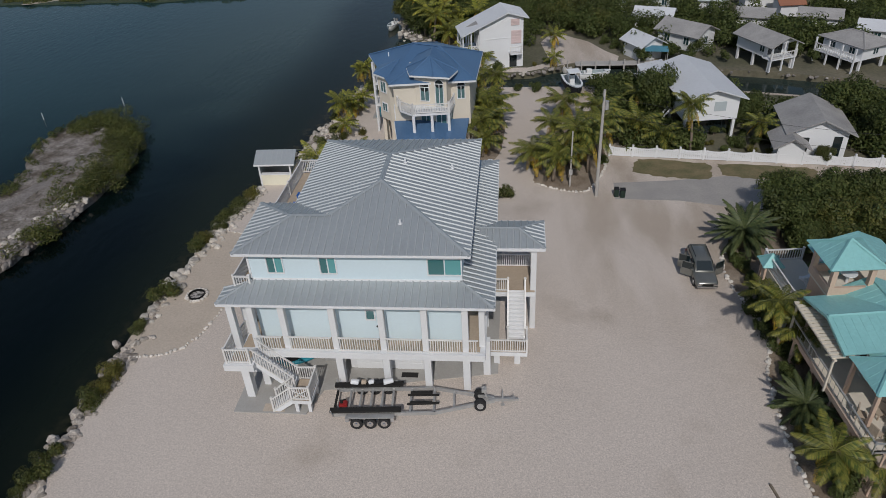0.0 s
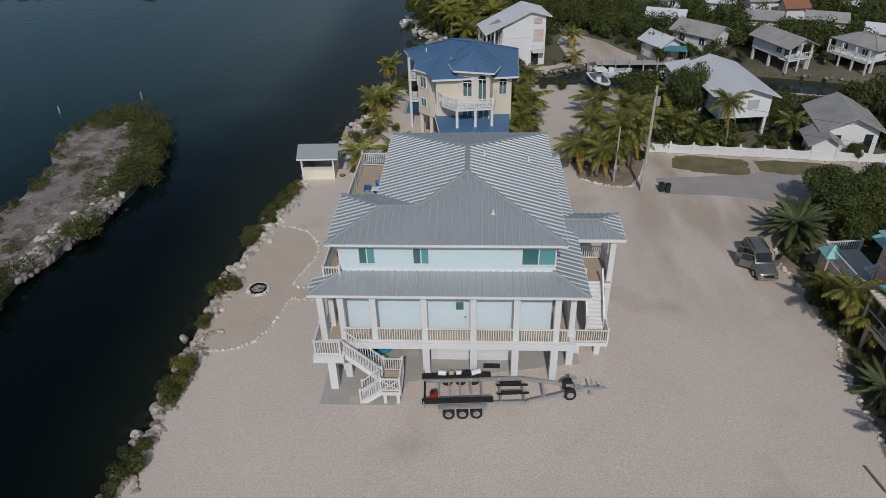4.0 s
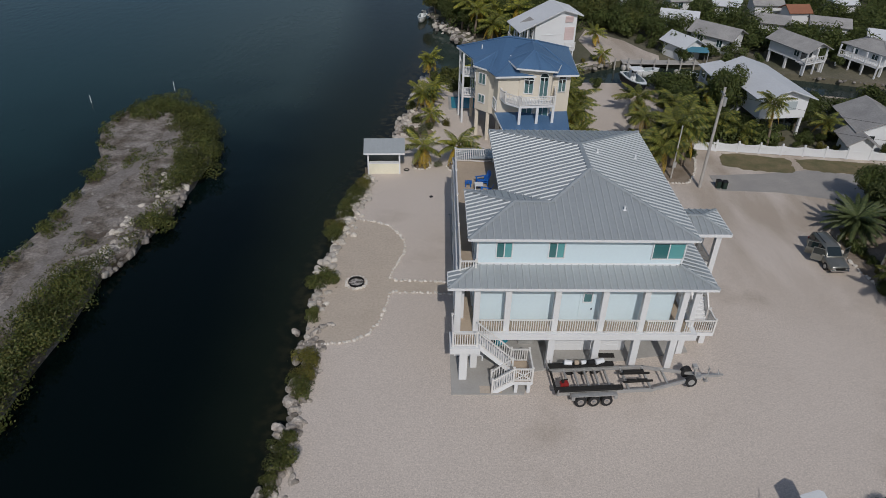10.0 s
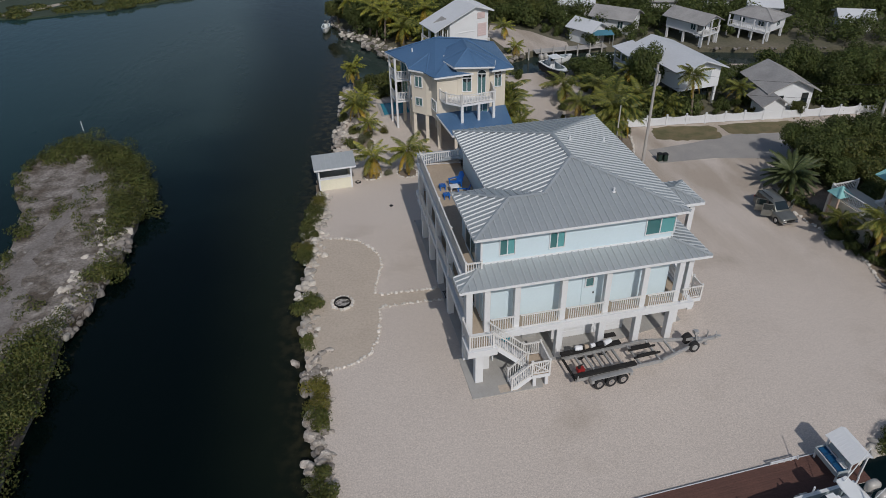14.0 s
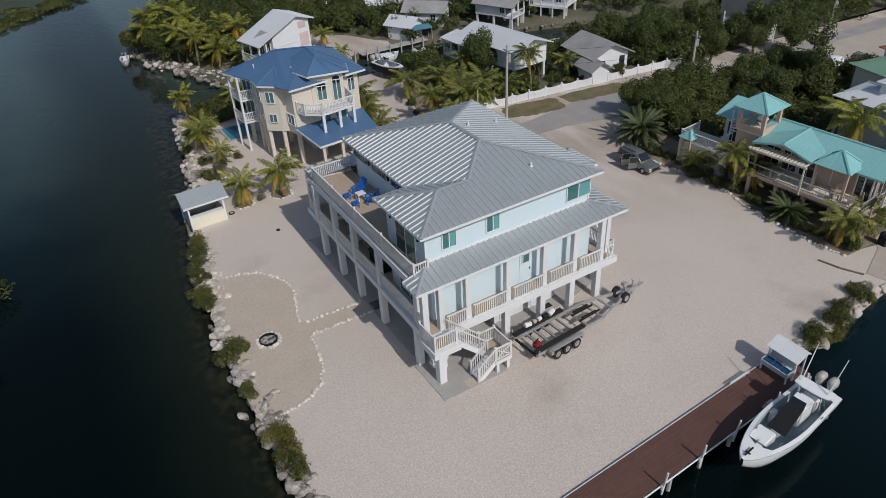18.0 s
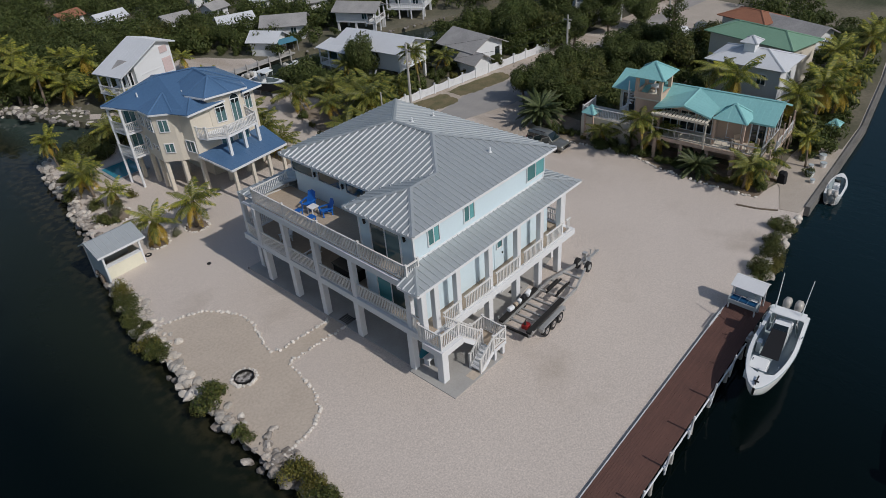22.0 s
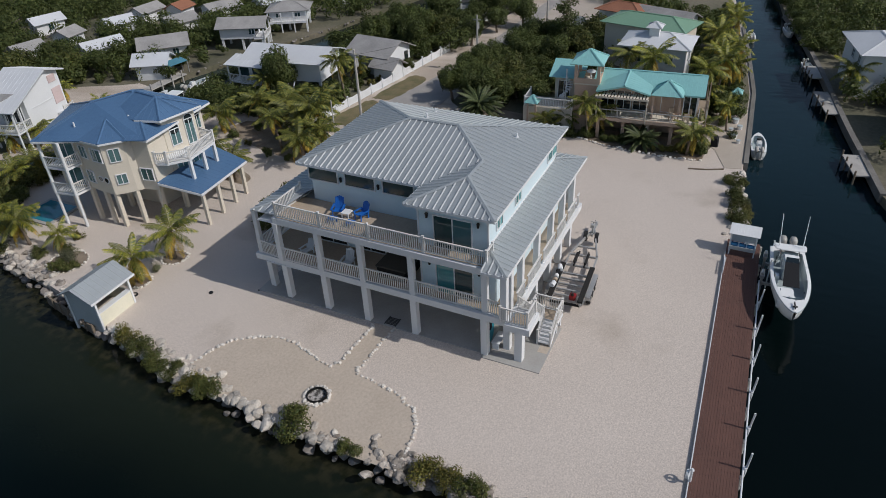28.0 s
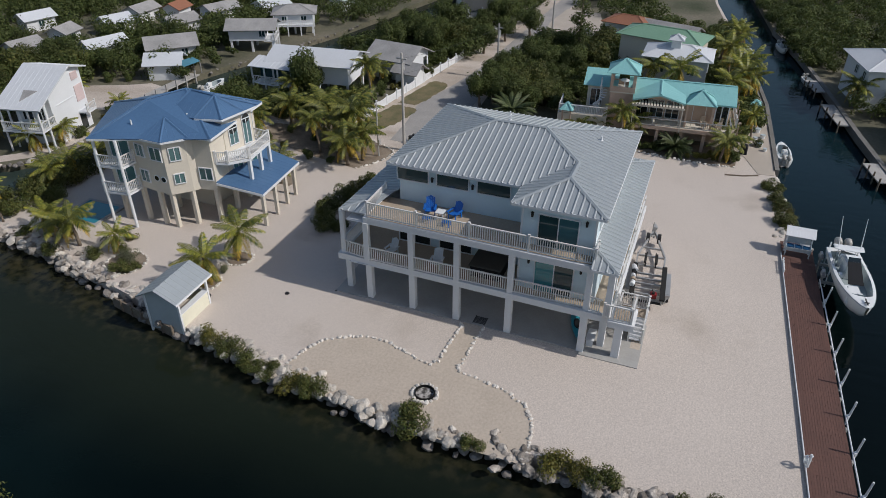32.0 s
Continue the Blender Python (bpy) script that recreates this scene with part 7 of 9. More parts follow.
for x, y in ((-12.1, 66.2), (-11.7, 64.4), (-11.8, 62.7), (-11.85, 61.5), (-10.85, 60.4), (-10.0, 58.8), (-7.6, 59.0), (-5.6, 59.2), (-3.6, 59.7), (-3.4, 62.8), (-3.3, 65.9), (-7.2, 68.8), (-9.2, 63.6), (-6.2, 63.6)):
    bm = bm_new()
    bx(bm, x - 0.17, x + 0.17, y - 0.17, y + 0.17, 0, BZ)
    bmesh.ops.bevel(bm, geom=[e for e in bm.edges if abs(e.verts[0].co.z - e.verts[1].co.z) > 0.5], offset=0.03, segments=1, affect="EDGES")
    part("column", bm, M_CREAM, bh)
# west verandas
for z in (BZ, BM):
    bm = bm_new()
    prism(bm, [(-13.5, 66.55), (-13.2, 64.4), (-11.85, 64.3), (-12.3, 66.6)], z - 0.16, z)
    part("veranda_floor", bm, M_WHITE, bh)
    railing(bh, (-13.45, 66.5, z), (-13.15, 64.45, z), 0.9, 0.16)
    railing(bh, (-13.15, 64.45, z), (-11.9, 64.35, z), 0.9, 0.16)
for x, y in ((-13.2, 64.5), (-13.45, 66.4)):
    bm = bm_new()
    rod(bm, (x + 0.05, y, 0), (x + 0.05, y, BE - 0.1), 0.12, 0.12, 10)
    part("veranda_post", bm, M_WHITE, bh)
# south balcony and the porch roof under it
bm = bm_new()
prism(bm, [(-9.6, 57.6), (-8.3, 56.5), (-5.0, 56.9), (-4.7, 59.2), (-8.2, 58.9), (-9.9, 58.5)], BM - 0.18, BM)
part("balcony_floor", bm, M_WHITE, bh)
for a, b_ in (((-9.9, 58.45), (-9.55, 57.6)), ((-9.55, 57.6), (-8.3, 56.55)), ((-8.3, 56.55), (-5.05, 56.95)), ((-5.05, 56.95), (-4.75, 59.0))):
    railing(bh, (*a, BM), (*b_, BM), 0.9, 0.15, post_w=0.16)
for x, y in ((-8.25, 56.65), (-6.6, 56.85), (-5.1, 57.05)):
    bm = bm_new()
    bx(bm, x - 0.12, x + 0.12, y - 0.12, y + 0.12, 3.3, BM - 0.17)
    part("balcony_post", bm, M_WHITE, bh)
roof_plane(bh, ((-9.6, 54.85, 3.05), (-3.6, 55.35, 3.05), (-3.4, 58.9, 3.75), (-10.35, 58.4, 3.75)), M_BLUEROOF, M_BLUEROOF, 0.45, (0.035, 0.007))
for a, b_ in (((-9.6, 54.85), (-3.6, 55.35)), ((-10.35, 58.4), (-9.6, 54.85))):
    bm = bm_new()
    za, zb = (2.92, 2.92) if a[1] < 55 else (3.6, 2.92)
    bar(bm, (*a, za), (*b_, zb), 0.09, 0.18)
    part("porch_fascia", bm, M_WHITE, bh)
for x, y in ((-9.2, 55.2), (-7.3, 55.4), (-5.5, 55.6), (-3.9, 55.8)):
    bm = bm_new()
    bx(bm, x - 0.13, x + 0.13, y - 0.13, y + 0.13, 0, 3.0)
    part("column", bm, M_CREAM, bh)
bm = bm_new()
prism(bm, [(-8.0, 61.0), (-4, 60.6), (-4, 64.6), (-8.0, 66)], 0, BZ + 0.01)
part("ground_floor_wall", bm, M_CREAM, bh)
for x, y, z in ((-8.9, 61.2, 8.05), (-11.4, 64.3, 8.0)):
    bm = bm_new()
    rod(bm, (x, y, z - 0.2), (x, y, z + 0.3), 0.06, 0.06, 8)
    part("vent_pipe", bm, M_WHITE, bh)
pool = thing("swimming_pool", "small turquoise pool with a white rim", "pool", at=(-12.6, 69.5, 0))
boxpart("pool_rim", -14.4, -11.0, 67.6, 71.4, 0.0, 0.12, M_CONCRETE, pool)
boxpart("pool_water", -14.1, -11.3, 67.9, 71.1, 0.11, 0.13, M_POOL, pool)

# small yellow and grey boat shed at the water's edge
shed = thing("boat_shed", "small open pale yellow shed with grey gable roof by water", "shed", at=(-20.5, 54.9, 0))
boxpart("front_wall", -21.95, -19.15, 53.72, 53.8, -0.1, 0.88, M_YELLOW, shed)
boxpart("counter", -22.0, -19.1, 53.66, 54.1, 0.88, 0.93, M_WHITE, shed)
boxpart("side_wall", -22.03, -21.95, 53.85, 56.3, -0.4, 1.75, M_GREYPANEL, shed)
boxpart("side_wall", -19.15, -19.07, 53.85, 56.3, 0.0, 0.9, M_YELLOW, shed)
boxpart("back_wall", -21.95, -19.15, 56.25, 56.33, 0.0, 1.75, M_GREYPANEL, shed)
bm = bm_new()
slab(bm, [(-21.99, 53.8, 1.75), (-21.99, 56.4, 1.75), (-21.99, 55.1, 2.32)], 0.06)
part("gable_wall", bm, M_GREYPANEL, shed)
for x in (-22.0, -19.1):
    for y in (53.74, 56.3):
        boxpart("post", x - 0.07, x + 0.07, y - 0.07, y + 0.07, -0.7 if x < -20 else 0, 1.8, M_WHITE, shed)
boxpart("beam", -22.1, -19.0, 53.68, 53.78, 1.66, 1.8, M_WHITE, shed)
roof_plane(shed, ((-22.4, 53.55, 1.8), (-18.6, 53.55, 1.8), (-18.6, 55.1, 2.45), (-22.4, 55.1, 2.45)), M_ROOF, M_SEAM, 0.46, (0.05, 0.015))
roof_plane(shed, ((-18.6, 56.65, 1.8), (-22.4, 56.65, 1.8), (-22.4, 55.1, 2.45), (-18.6, 55.1, 2.45)), M_ROOF, M_SEAM, 0.46, (0.05, 0.015))
boxpart("fascia", -22.4, -18.6, 53.48, 53.545, 1.7, 1.82, M_WHITE, shed)
shed.matrix_basis = pose(-20.65, 54.1, 0, 0, 0, 2) @ Matrix.Diagonal((0.97, 0.97, 1.18, 1))
edge_ = thing("timber_bulkhead", "dark weathered timber bulkhead behind the shed", "bulkhead", at=(-21.6, 57, -0.5))
for k in range(6):
    ya, yb = 53.6 + k * 1.0, 54.58 + k * 1.0
    xa, xb = -22.3 + 0.2 * k, -22.3 + 0.2 * (k + 1)
    bm = bm_new()
    bar(bm, (xa, ya, -0.35), (xb, yb, -0.35), 0.12, 0.8)
    part("plank", bm, M_BARK, edge_)
    bm = bm_new()
    rod(bm, (xa - 0.08, ya, -1.2), (xa - 0.08, ya, 0.25), 0.07, 0.07, 7)
    part("bulkhead_post", bm, M_BARK, edge_)
hose_ = thing("garden_hose", "small coil of black garden hose beside the shed", "hose", at=(-18.65, 53.7, 0.03))
for k in range(2):
    bm = bm_new()
    R = 0.24 - 0.05 * k
    ring = [(-18.65 + R * math.cos(a * 0.5236), 53.7 + R * math.sin(a * 0.5236), 0.03 + 0.035 * k) for a in range(13)]
    for p, q in zip(ring, ring[1:]):
        rod(bm, p, q, 0.03, 0.03, 6)
    part("loop", bm, M_RUBBER, hose_)

# turquoise-roofed house across the yard
th = thing("turquoise_roofed_house", "peach stucco house with turquoise metal roofs, tower and deck", "house", at=(20, 27, 0), group="neighbouring houses")
TD, TE, TR = 2.2, 4.35, 5.45            # deck, eaves, ridge


def teal_plane(*pts):
    return roof_plane(th, pts, M_TEALROOF, M_TEALROOF, 0.45, (0.035, 0.008))


boxpart("wall", 19.5, 23.3, 22.7, 32.0, TD, TE + 0.05, M_PEACH, th)
boxpart("ground_floor_wall", 20.2, 23.0, 23.2, 31.8, 0, TD - 0.14, M_PEACH, th)
teal_plane((18.9, 32.2, TE), (18.9, 22.2, TE), (21.3, 22.2, TR), (21.3, 32.2, TR))
teal_plane((23.9, 22.2, TE), (23.9, 32.2, TE), (21.3, 32.2, TR), (21.3, 22.2, TR))
cap_line(th, (21.3, 22.2, TR), (21.3, 32.2, TR), M_TEALROOF, 0.24)
for y in (22.76, 31.98):
    bm = bm_new()
    slab(bm, [(19.5, y + 0.06, TE), (23.3, y + 0.06, TE), (21.3, y + 0.06, TR - 0.06)], 0.12)
    part("gable_wall", bm, M_PEACH, th)
# gabled front over the deck
teal_plane((17.55, 26.75, 4.6), (21.2, 26.75, 4.75), (21.2, 29.1, 5.42), (17.55, 29.1, 5.25))
teal_plane((21.2, 31.6, 4.75), (17.55, 31.6, 4.6), (17.55, 29.1, 5.25), (21.2, 29.1, 5.42))
cap_line(th, (17.55, 29.1, 5.25), (21.2, 29.1, 5.42), M_TEALROOF, 0.22)
bm = bm_new()
slab(bm, [(18.1, 31.3, 4.55), (18.1, 27.05, 4.55), (18.1, 29.1, 5.12)], 0.1)
part("gable_wall", bm, M_PEACH, th)
for a, b_ in (((17.52, 26.75, 4.52), (17.52, 29.1, 5.17)), ((17.52, 29.1, 5.17), (17.52, 31.6, 4.52)), ((18.88, 22.2, TE - 0.08), (18.88, 26.7, TE - 0.08)), ((18.9, 22.18, TE - 0.08), (21.3, 22.18, TR - 0.08)), ((21.3, 22.18, TR - 0.08), (23.9, 22.18, TE - 0.08))):
    bm = bm_new()
    bar(bm, a, b_, 0.06, 0.15)
    part("fascia", bm, M_TEALROOF, th)
# pyramid roof over the porch
hip_roof(th, [(17.75, 23.95, 4.5), (20.15, 23.95, 4.5), (20.15, 26.7, 4.5), (17.75, 26.7, 4.5)], [(18.95, 25.35, 5.6), (18.96, 25.35, 5.6)], M_TEALROOF, 0.45)
for x, y in ((18.0, 24.2), (18.0, 26.5), (17.95, 31.2)):
    boxpart("porch_post", x - 0.09, x + 0.09, y - 0.09, y + 0.09, TD, 4.5, M_PEACH, th)
boxpart("porch_back_wall", 19.42, 19.5, 24.1, 26.6, TD, TE, M_PEACH, th)
# deck on piers
boxpart("deck_floor", 17.3, 19.5, 22.4, 31.9, TD - 0.14, TD, M_CREAM, th)
boxpart("deck_fascia", 17.24, 17.3, 22.4, 31.9, TD - 0.3, TD + 0.02, M_PEACH, th)
for y in (22.7, 24.6, 26.7, 28.9, 31.2):
    boxpart("pier", 17.5, 17.8, y - 0.15, y + 0.15, 0, TD - 0.14, M_PEACH, th)
railing(th, (17.35, 22.45, TD), (17.35, 31.8, TD), 0.8, 0.45, M_STEEL, 0.02, post_w=0.06, every=2.3)
railing(th, (17.35, 22.45, TD), (19.4, 22.45, TD), 0.8, 0.45, M_STEEL, 0.02, post_w=0.06)
wall_windows(th, (19.5, 32), (19.5, 22.8), 3.2, (0.14, 0.3, 0.46), 1.2, 1.7, M_DARKGLASS)
wall_windows(th, (19.5, 26.4), (19.5, 24.2), 3.2, (0.5,), 1.1, 1.6, M_DARKGLASS, panes=1)
# glazed room at the canal end
for y in (22.75, 23.35, 23.9):
    boxpart("glazing_bar", 18.95, 19.05, y - 0.05, y + 0.05, TD, TE - 0.1, M_WHITE, th)
boxpart("glazing", 18.98, 19.02, 22.75, 23.9, TD + 0.1, TE - 0.15, M_DARKGLASS, th)
wall_windows(th, (19.5, 22.7), (23.3, 22.7), 3.25, (0.26, 0.74), 1.55, 1.7, M_DARKGLASS, panes=2)
for x in (17.4, 19.0, 20.6, 22.2, 23.6):
    boxpart("porch_post", x - 0.05, x + 0.05, 21.75, 21.85, 0, TE - 0.35 if x > 18.9 else TD + 0.8, M_PEACH, th)
boxpart("end_deck", 17.4, 23.7, 21.7, 22.7, TD - 0.14, TD, M_DECK, th)
railing(th, (19.0, 21.8, TD), (23.6, 21.8, TD), 0.85, 0.2)
# slatted sunshade under the gable
for i in range(17):
    boxpart("pergola_slat", 17.0, 18.2, 26.9 + i * 0.28, 27.07 + i * 0.28, 4.24, 4.32, M_CREAM, th)
boxpart("pergola_beam", 17.08, 17.24, 26.8, 31.6, 4.1, 4.22, M_CREAM, th)
for y in (26.95, 31.4):
    boxpart("pergola_post", 17.11, 17.21, y - 0.05, y + 0.05, TD - 0.3, 4.12, M_CREAM, th)
# open tower
boxpart("tower_wall", 18.85, 20.95, 31.6, 33.8, 0, 4.6, M_PEACH, th)
boxpart("tower_floor", 18.7, 21.1, 31.5, 33.9, 4.6, 4.72, M_CREAM, th)
for x0, x1, y0, y1 in ((18.7, 18.85, 31.5, 33.9), (20.95, 21.1, 31.5, 33.9), (18.85, 20.95, 31.5, 31.65), (18.85, 20.95, 33.75, 33.9)):
    boxpart("tower_parapet", x0, x1, y0, y1, 4.72, 5.2, M_PEACH, th)
for x in (18.85, 20.95):
    for y in (31.65, 33.75):
        boxpart("tower_post", x - 0.14, x + 0.14, y - 0.14, y + 0.14, 4.72, 6.62, M_PEACH, th)
boxpart("tower_ceiling", 18.7, 21.1, 31.5, 33.9, 6.5, 6.6, M_CREAM, th)
hip_roof(th, [(18.35, 31.2, 6.6), (21.45, 31.2, 6.6), (21.45, 34.25, 6.6), (18.35, 34.25, 6.6)], [(19.88, 32.72, 7.65), (19.89, 32.72, 7.65)], M_TEALROOF, 0.4)
tb2 = thing("tower_table", "small pale table with chairs in the open tower", "table", at=(19.8, 32.6, 4.72))
bm = bm_new()
rod(bm, (19.8, 32.6, 5.36), (19.8, 32.6, 5.42), 0.45, 0.45, 14)
part("tabletop", bm, M_WHITE, tb2)
bm = bm_new()
rod(bm, (19.8, 32.6, 4.72), (19.8, 32.6, 5.36), 0.07, 0.07, 8)
part("pedestal", bm, M_WHITE, tb2)
# north wing with a deck and a spiral stair
boxpart("wing_wall", 20.9, 23.6, 33.9, 36.1, 0, 4.75, M_CREAM, th)
teal_plane((19.75, 36.5, 4.75), (19.75, 33.2, 4.75), (22.6, 33.2, 5.65), (22.6, 36.5, 5.65))
teal_plane((24.2, 33.2, 4.95), (24.2, 36.5, 4.95), (22.6, 36.5, 5.65), (22.6, 33.2, 5.65))
wall_windows(th, (20.9, 36.1), (20.9, 33.9), 3.2, (0.4,), 1.1, 1.7, M_DARKGLASS)
boxpart("deck_floor", 18.3, 20.9, 33.8, 38.6, TD - 0.14, TD, M_CREAM, th)
boxpart("deck_skirt", 18.26, 18.3, 33.8, 38.6, 0.0, TD, M_CREAM, th)
railing(th, (18.35, 33.9, TD), (18.35, 38.5, TD), 0.9, 0.16)
railing(th, (18.35, 38.5, TD), (20.8, 38.5, TD), 0.9, 0.16, posts=(False, True))
for i in range(14):
    bm = bm_new()
    bx(bm, 0.04, 0.62, -0.13, 0.13, TD + 0.1 + i * 0.19, TD + 0.14 + i * 0.19, pose(19.5, 34.75, 0, 0, 0, i * 28))
    part("spiral_tread", bm, M_WHITE, th)
bm = bm_new()
rod(bm, (19.5, 34.75, TD), (19.5, 34.75, 5.7), 0.06, 0.06, 8)
part("spiral_pole", bm, M_WHITE, th)
th.matrix_basis = pose(20, 27, 0, 0, 0, 5)
# tan chairs round a low table on its deck
DECK_M = pose(20, 27, 0, 0, 0, 5)
for x, y, a in ((-2.0, -3.5, 20), (-1.2, -3.6, 150), (-2.1, -2.3, -30), (-1.2, -2.2, 200)):
    ch = thing("deck_chair", "low tan wooden chair on a pale deck", "chair", at=tuple(DECK_M @ Vector((x, y, TD))), rz=a, group="deck chairs")
    m = DECK_M @ pose(x, y, TD, 0, 0, a)
    for nm, b_ in (("seat", (-0.24, 0.24, -0.24, 0.24, 0.3, 0.36)), ("backrest", (-0.24, -0.18, -0.24, 0.24, 0.36, 0.85))):
        bm = bm_new()
        bx(bm, *b_, m)
        part(nm, bm, M_DECK, ch)
    for lx in (-0.2, 0.2):
        for ly in (-0.2, 0.2):
            bm = bm_new()
            bx(bm, lx - 0.03, lx + 0.03, ly - 0.03, ly + 0.03, 0, 0.3, m)
            part("leg", bm, M_DECK, ch)
# pale lot at the bend of the street, with parked cars
sheet("gravel_lot", [(45.8, 42.2), (50, 40.6), (57, 40.8), (66, 43), (67, 48.5), (58, 49.2), (50, 48.2), (46, 45.6)], 0.028, M_PAD, "pale sandy lot beside the street", depth=0.04)


def parked_car(x, y, rz, paint, label):
    ob = thing("parked_car", label, "car", at=(x, y, 0.03), group="parked cars")
    m = pose(x, y, 0.03, 0, 0, rz)

    def add(name, fn, material, parent=None, smooth=False):
        bm = bm_new()
        fn(bm)
        bm.transform(m)
        return part(name, bm, material, parent or ob, smooth=smooth)

    add("body", lambda b: loft(b, [sec(-2.1, 0.7, 0.45, 0.85), sec(-1.95, 0.82, 0.3, 0.95), sec(0.9, 0.84, 0.28, 0.95), sec(1.9, 0.8, 0.3, 0.8), sec(2.1, 0.66, 0.4, 0.7)]), paint, smooth=True)
    cabin = add("cabin", lambda b: loft(b, [sec(-1.8, 0.7, 0.9, 1.0, 0.03), sec(-1.35, 0.64, 0.9, 1.42, 0.1), sec(0.1, 0.64, 0.9, 1.46, 0.1), sec(0.95, 0.72, 0.9, 0.98, 0.03)]), paint, smooth=True)
    for k in (-1, 1):
        add("side_window", lambda b: bx(b, -1.25, 0.15, k * 0.69 - 0.015, k * 0.69 + 0.015, 1.0, 1.32), M_DARKGLASS, cabin)
    add("windscreen", lambda b: slab(b, [(0.9, -0.58, 1.03), (0.9, 0.58, 1.03), (0.2, 0.54, 1.45), (0.2, -0.54, 1.45)], 0.02), M_DARKGLASS, cabin)
    for wx in (-1.3, 1.3):
        for k in (-1, 1):
            add("wheel", lambda b: rod(b, (wx, k * 0.72, 0.32), (wx, k * 0.88, 0.32), 0.32, 0.32, 14), M_RUBBER)
    return ob


parked_car(48.6, 43.8, 25, M_GEL, "white car parked on a pale sandy lot")
parked_car(51.4, 42.6, 15, M_SUV, "grey car parked on a pale sandy lot")
# little turquoise-roofed shelter
hut = thing("garden_shelter", "little square shelter with a turquoise roof on posts", "shelter", at=(17.5, 37.5, 0))
hip_roof(hut, [(16.85, 36.85, 2.65), (18.15, 36.85, 2.65), (18.15, 38.15, 2.65), (16.85, 38.15, 2.65)], [(17.5, 37.5, 3.3), (17.51, 37.5, 3.3)], M_TEALROOF, 0.35)
for x in (17.1, 17.9):
    for y in (37.1, 37.9):
        boxpart("post", x - 0.07, x + 0.07, y - 0.07, y + 0.07, 0, 2.68, M_PEACH, hut)
boxpart("bench", 17.15, 17.85, 37.7, 37.95, 0.4, 0.46, M_PEACH, hut)
hut2 = thing("dock_shelter", "small turquoise canopy by the canal wall", "shelter", at=(28.5, 19.9, 0))
hip_roof(hut2, [(27.9, 19.4, 1.7), (29.1, 19.4, 1.7), (29.1, 20.5, 1.7), (27.9, 20.5, 1.7)], [(28.5, 19.95, 2.15), (28.51, 19.95, 2.15)], M_TEALROOF, 0.35)
for x in (28.05, 28.95):
    boxpart("post", x - 0.06, x + 0.06, 19.9, 20.02, 0, 1.7, M_WHITE, hut2)

cottage("white_house", "white two-storey house with a blue-white roof behind the turquoise one", (31.2, 28.6), (6.4, 4.2), 90, 0, 5.3, 6.25, M_STUCCO, M_WHITEROOF, "hip", rows=2)
cu = thing("roof_cupola", "small white cupola on a white hip roof", "cupola", at=(30.9, 29.0, 6.0))
boxpart("cupola_wall", 30.4, 31.4, 28.5, 29.5, 5.9, 6.85, M_WHITE, cu)
hip_roof(cu, [(30.1, 28.2, 6.85), (31.7, 28.2, 6.85), (31.7, 29.8, 6.85), (30.1, 29.8, 6.85)], [(30.9, 29.0, 7.35), (30.91, 29.0, 7.35)], M_WHITEROOF, 0.5, False)
cottage("green_roofed_house", "cream two-storey house with a long pale green metal roof", (39.0, 30.9), (9.2, 4.2), 77, 0, 5.0, 5.9, M_CREAM, M_GREENROOF, "hip", rows=2)
M_DARKROOF = mat("charcoal_shingles", (0.045, 0.05, 0.052), (0.03, 0.034, 0.036), rough=0.9, big=0.8, fine=6, grain=0.15, bump=0.2)
cottage("dark_roofed_house", "white two-storey house with a steep charcoal roof", (51.6, 58.2), (6.2, 4.2), -48, 0, 3.6, 5.8, M_WHITE, M_DARKROOF, glass=M_DARKGLASS, rows=2, porch=(0, 2.0, 0.9))
cottage("brown_roofed_house", "low house with a brown roof among trees", (51.6, 36.6), (5.6, 3.6), 76, 0, 3.0, 3.8, M_STUCCO, M_BROWNROOF, "hip")
cottage("grey_roofed_house", "long low house with a grey roof", (50.6, 31.2), (7.4, 3.0), 72, 0, 2.9, 3.6, M_STUCCO, M_GREYROOF, "gable")
# tall white house facing the sea, its long roof running down over verandas
lh = thing("white_gabled_house", "tall white house with a long steep white roof facing the sea", "house", at=(0.7, 82.6, 0), group="neighbouring houses")
LM = pose(-0.1, 82.7, 0, 0, 0, 13)


def lp(x, y, z):
    return tuple(LM @ Vector((x, y, z)))


def lbox(name, x0, x1, y0, y1, z0, z1, material, parent=None):
    bm = bm_new()
    bx(bm, x0, x1, y0, y1, z0, z1, LM)
    return part(name, bm, material, parent or lh)


for y in (0.35, 4.05):
    bm = bm_new()
    a = [bm.verts.new(lp(x, y, z)) for x, z in ((-3.4, 0), (2.0, 0), (2.0, 6.05), (0.0, 6.72), (-3.4, 5.28))]
    b_ = [bm.verts.new(lp(x, y + 0.15, z)) for x, z in ((-3.4, 0), (2.0, 0), (2.0, 6.05), (0.0, 6.72), (-3.4, 5.28))]
    bm.faces.new(a), bm.faces.new(b_[::-1])
    for i in range(5):
        bm.faces.new((b_[i], b_[(i + 1) % 5], a[(i + 1) % 5], a[i]))
    part("gable_wall", bm, M_WHITE, lh)
lbox("wall", -3.4, -3.25, 0.5, 4.05, 0, 5.2, M_WHITE), lbox("wall", 1.85, 2.0, 0.5, 4.05, 0, 6.0, M_WHITE)
roof_plane(lh, (lp(-5.7, 4.6, 4.36), lp(-5.7, -0.15, 4.36), lp(0, -0.15, 6.8), lp(0, 4.6, 6.8)), M_WHITEROOF, M_WHITEROOF, 0.5, (0.03, 0.008), 0.14)
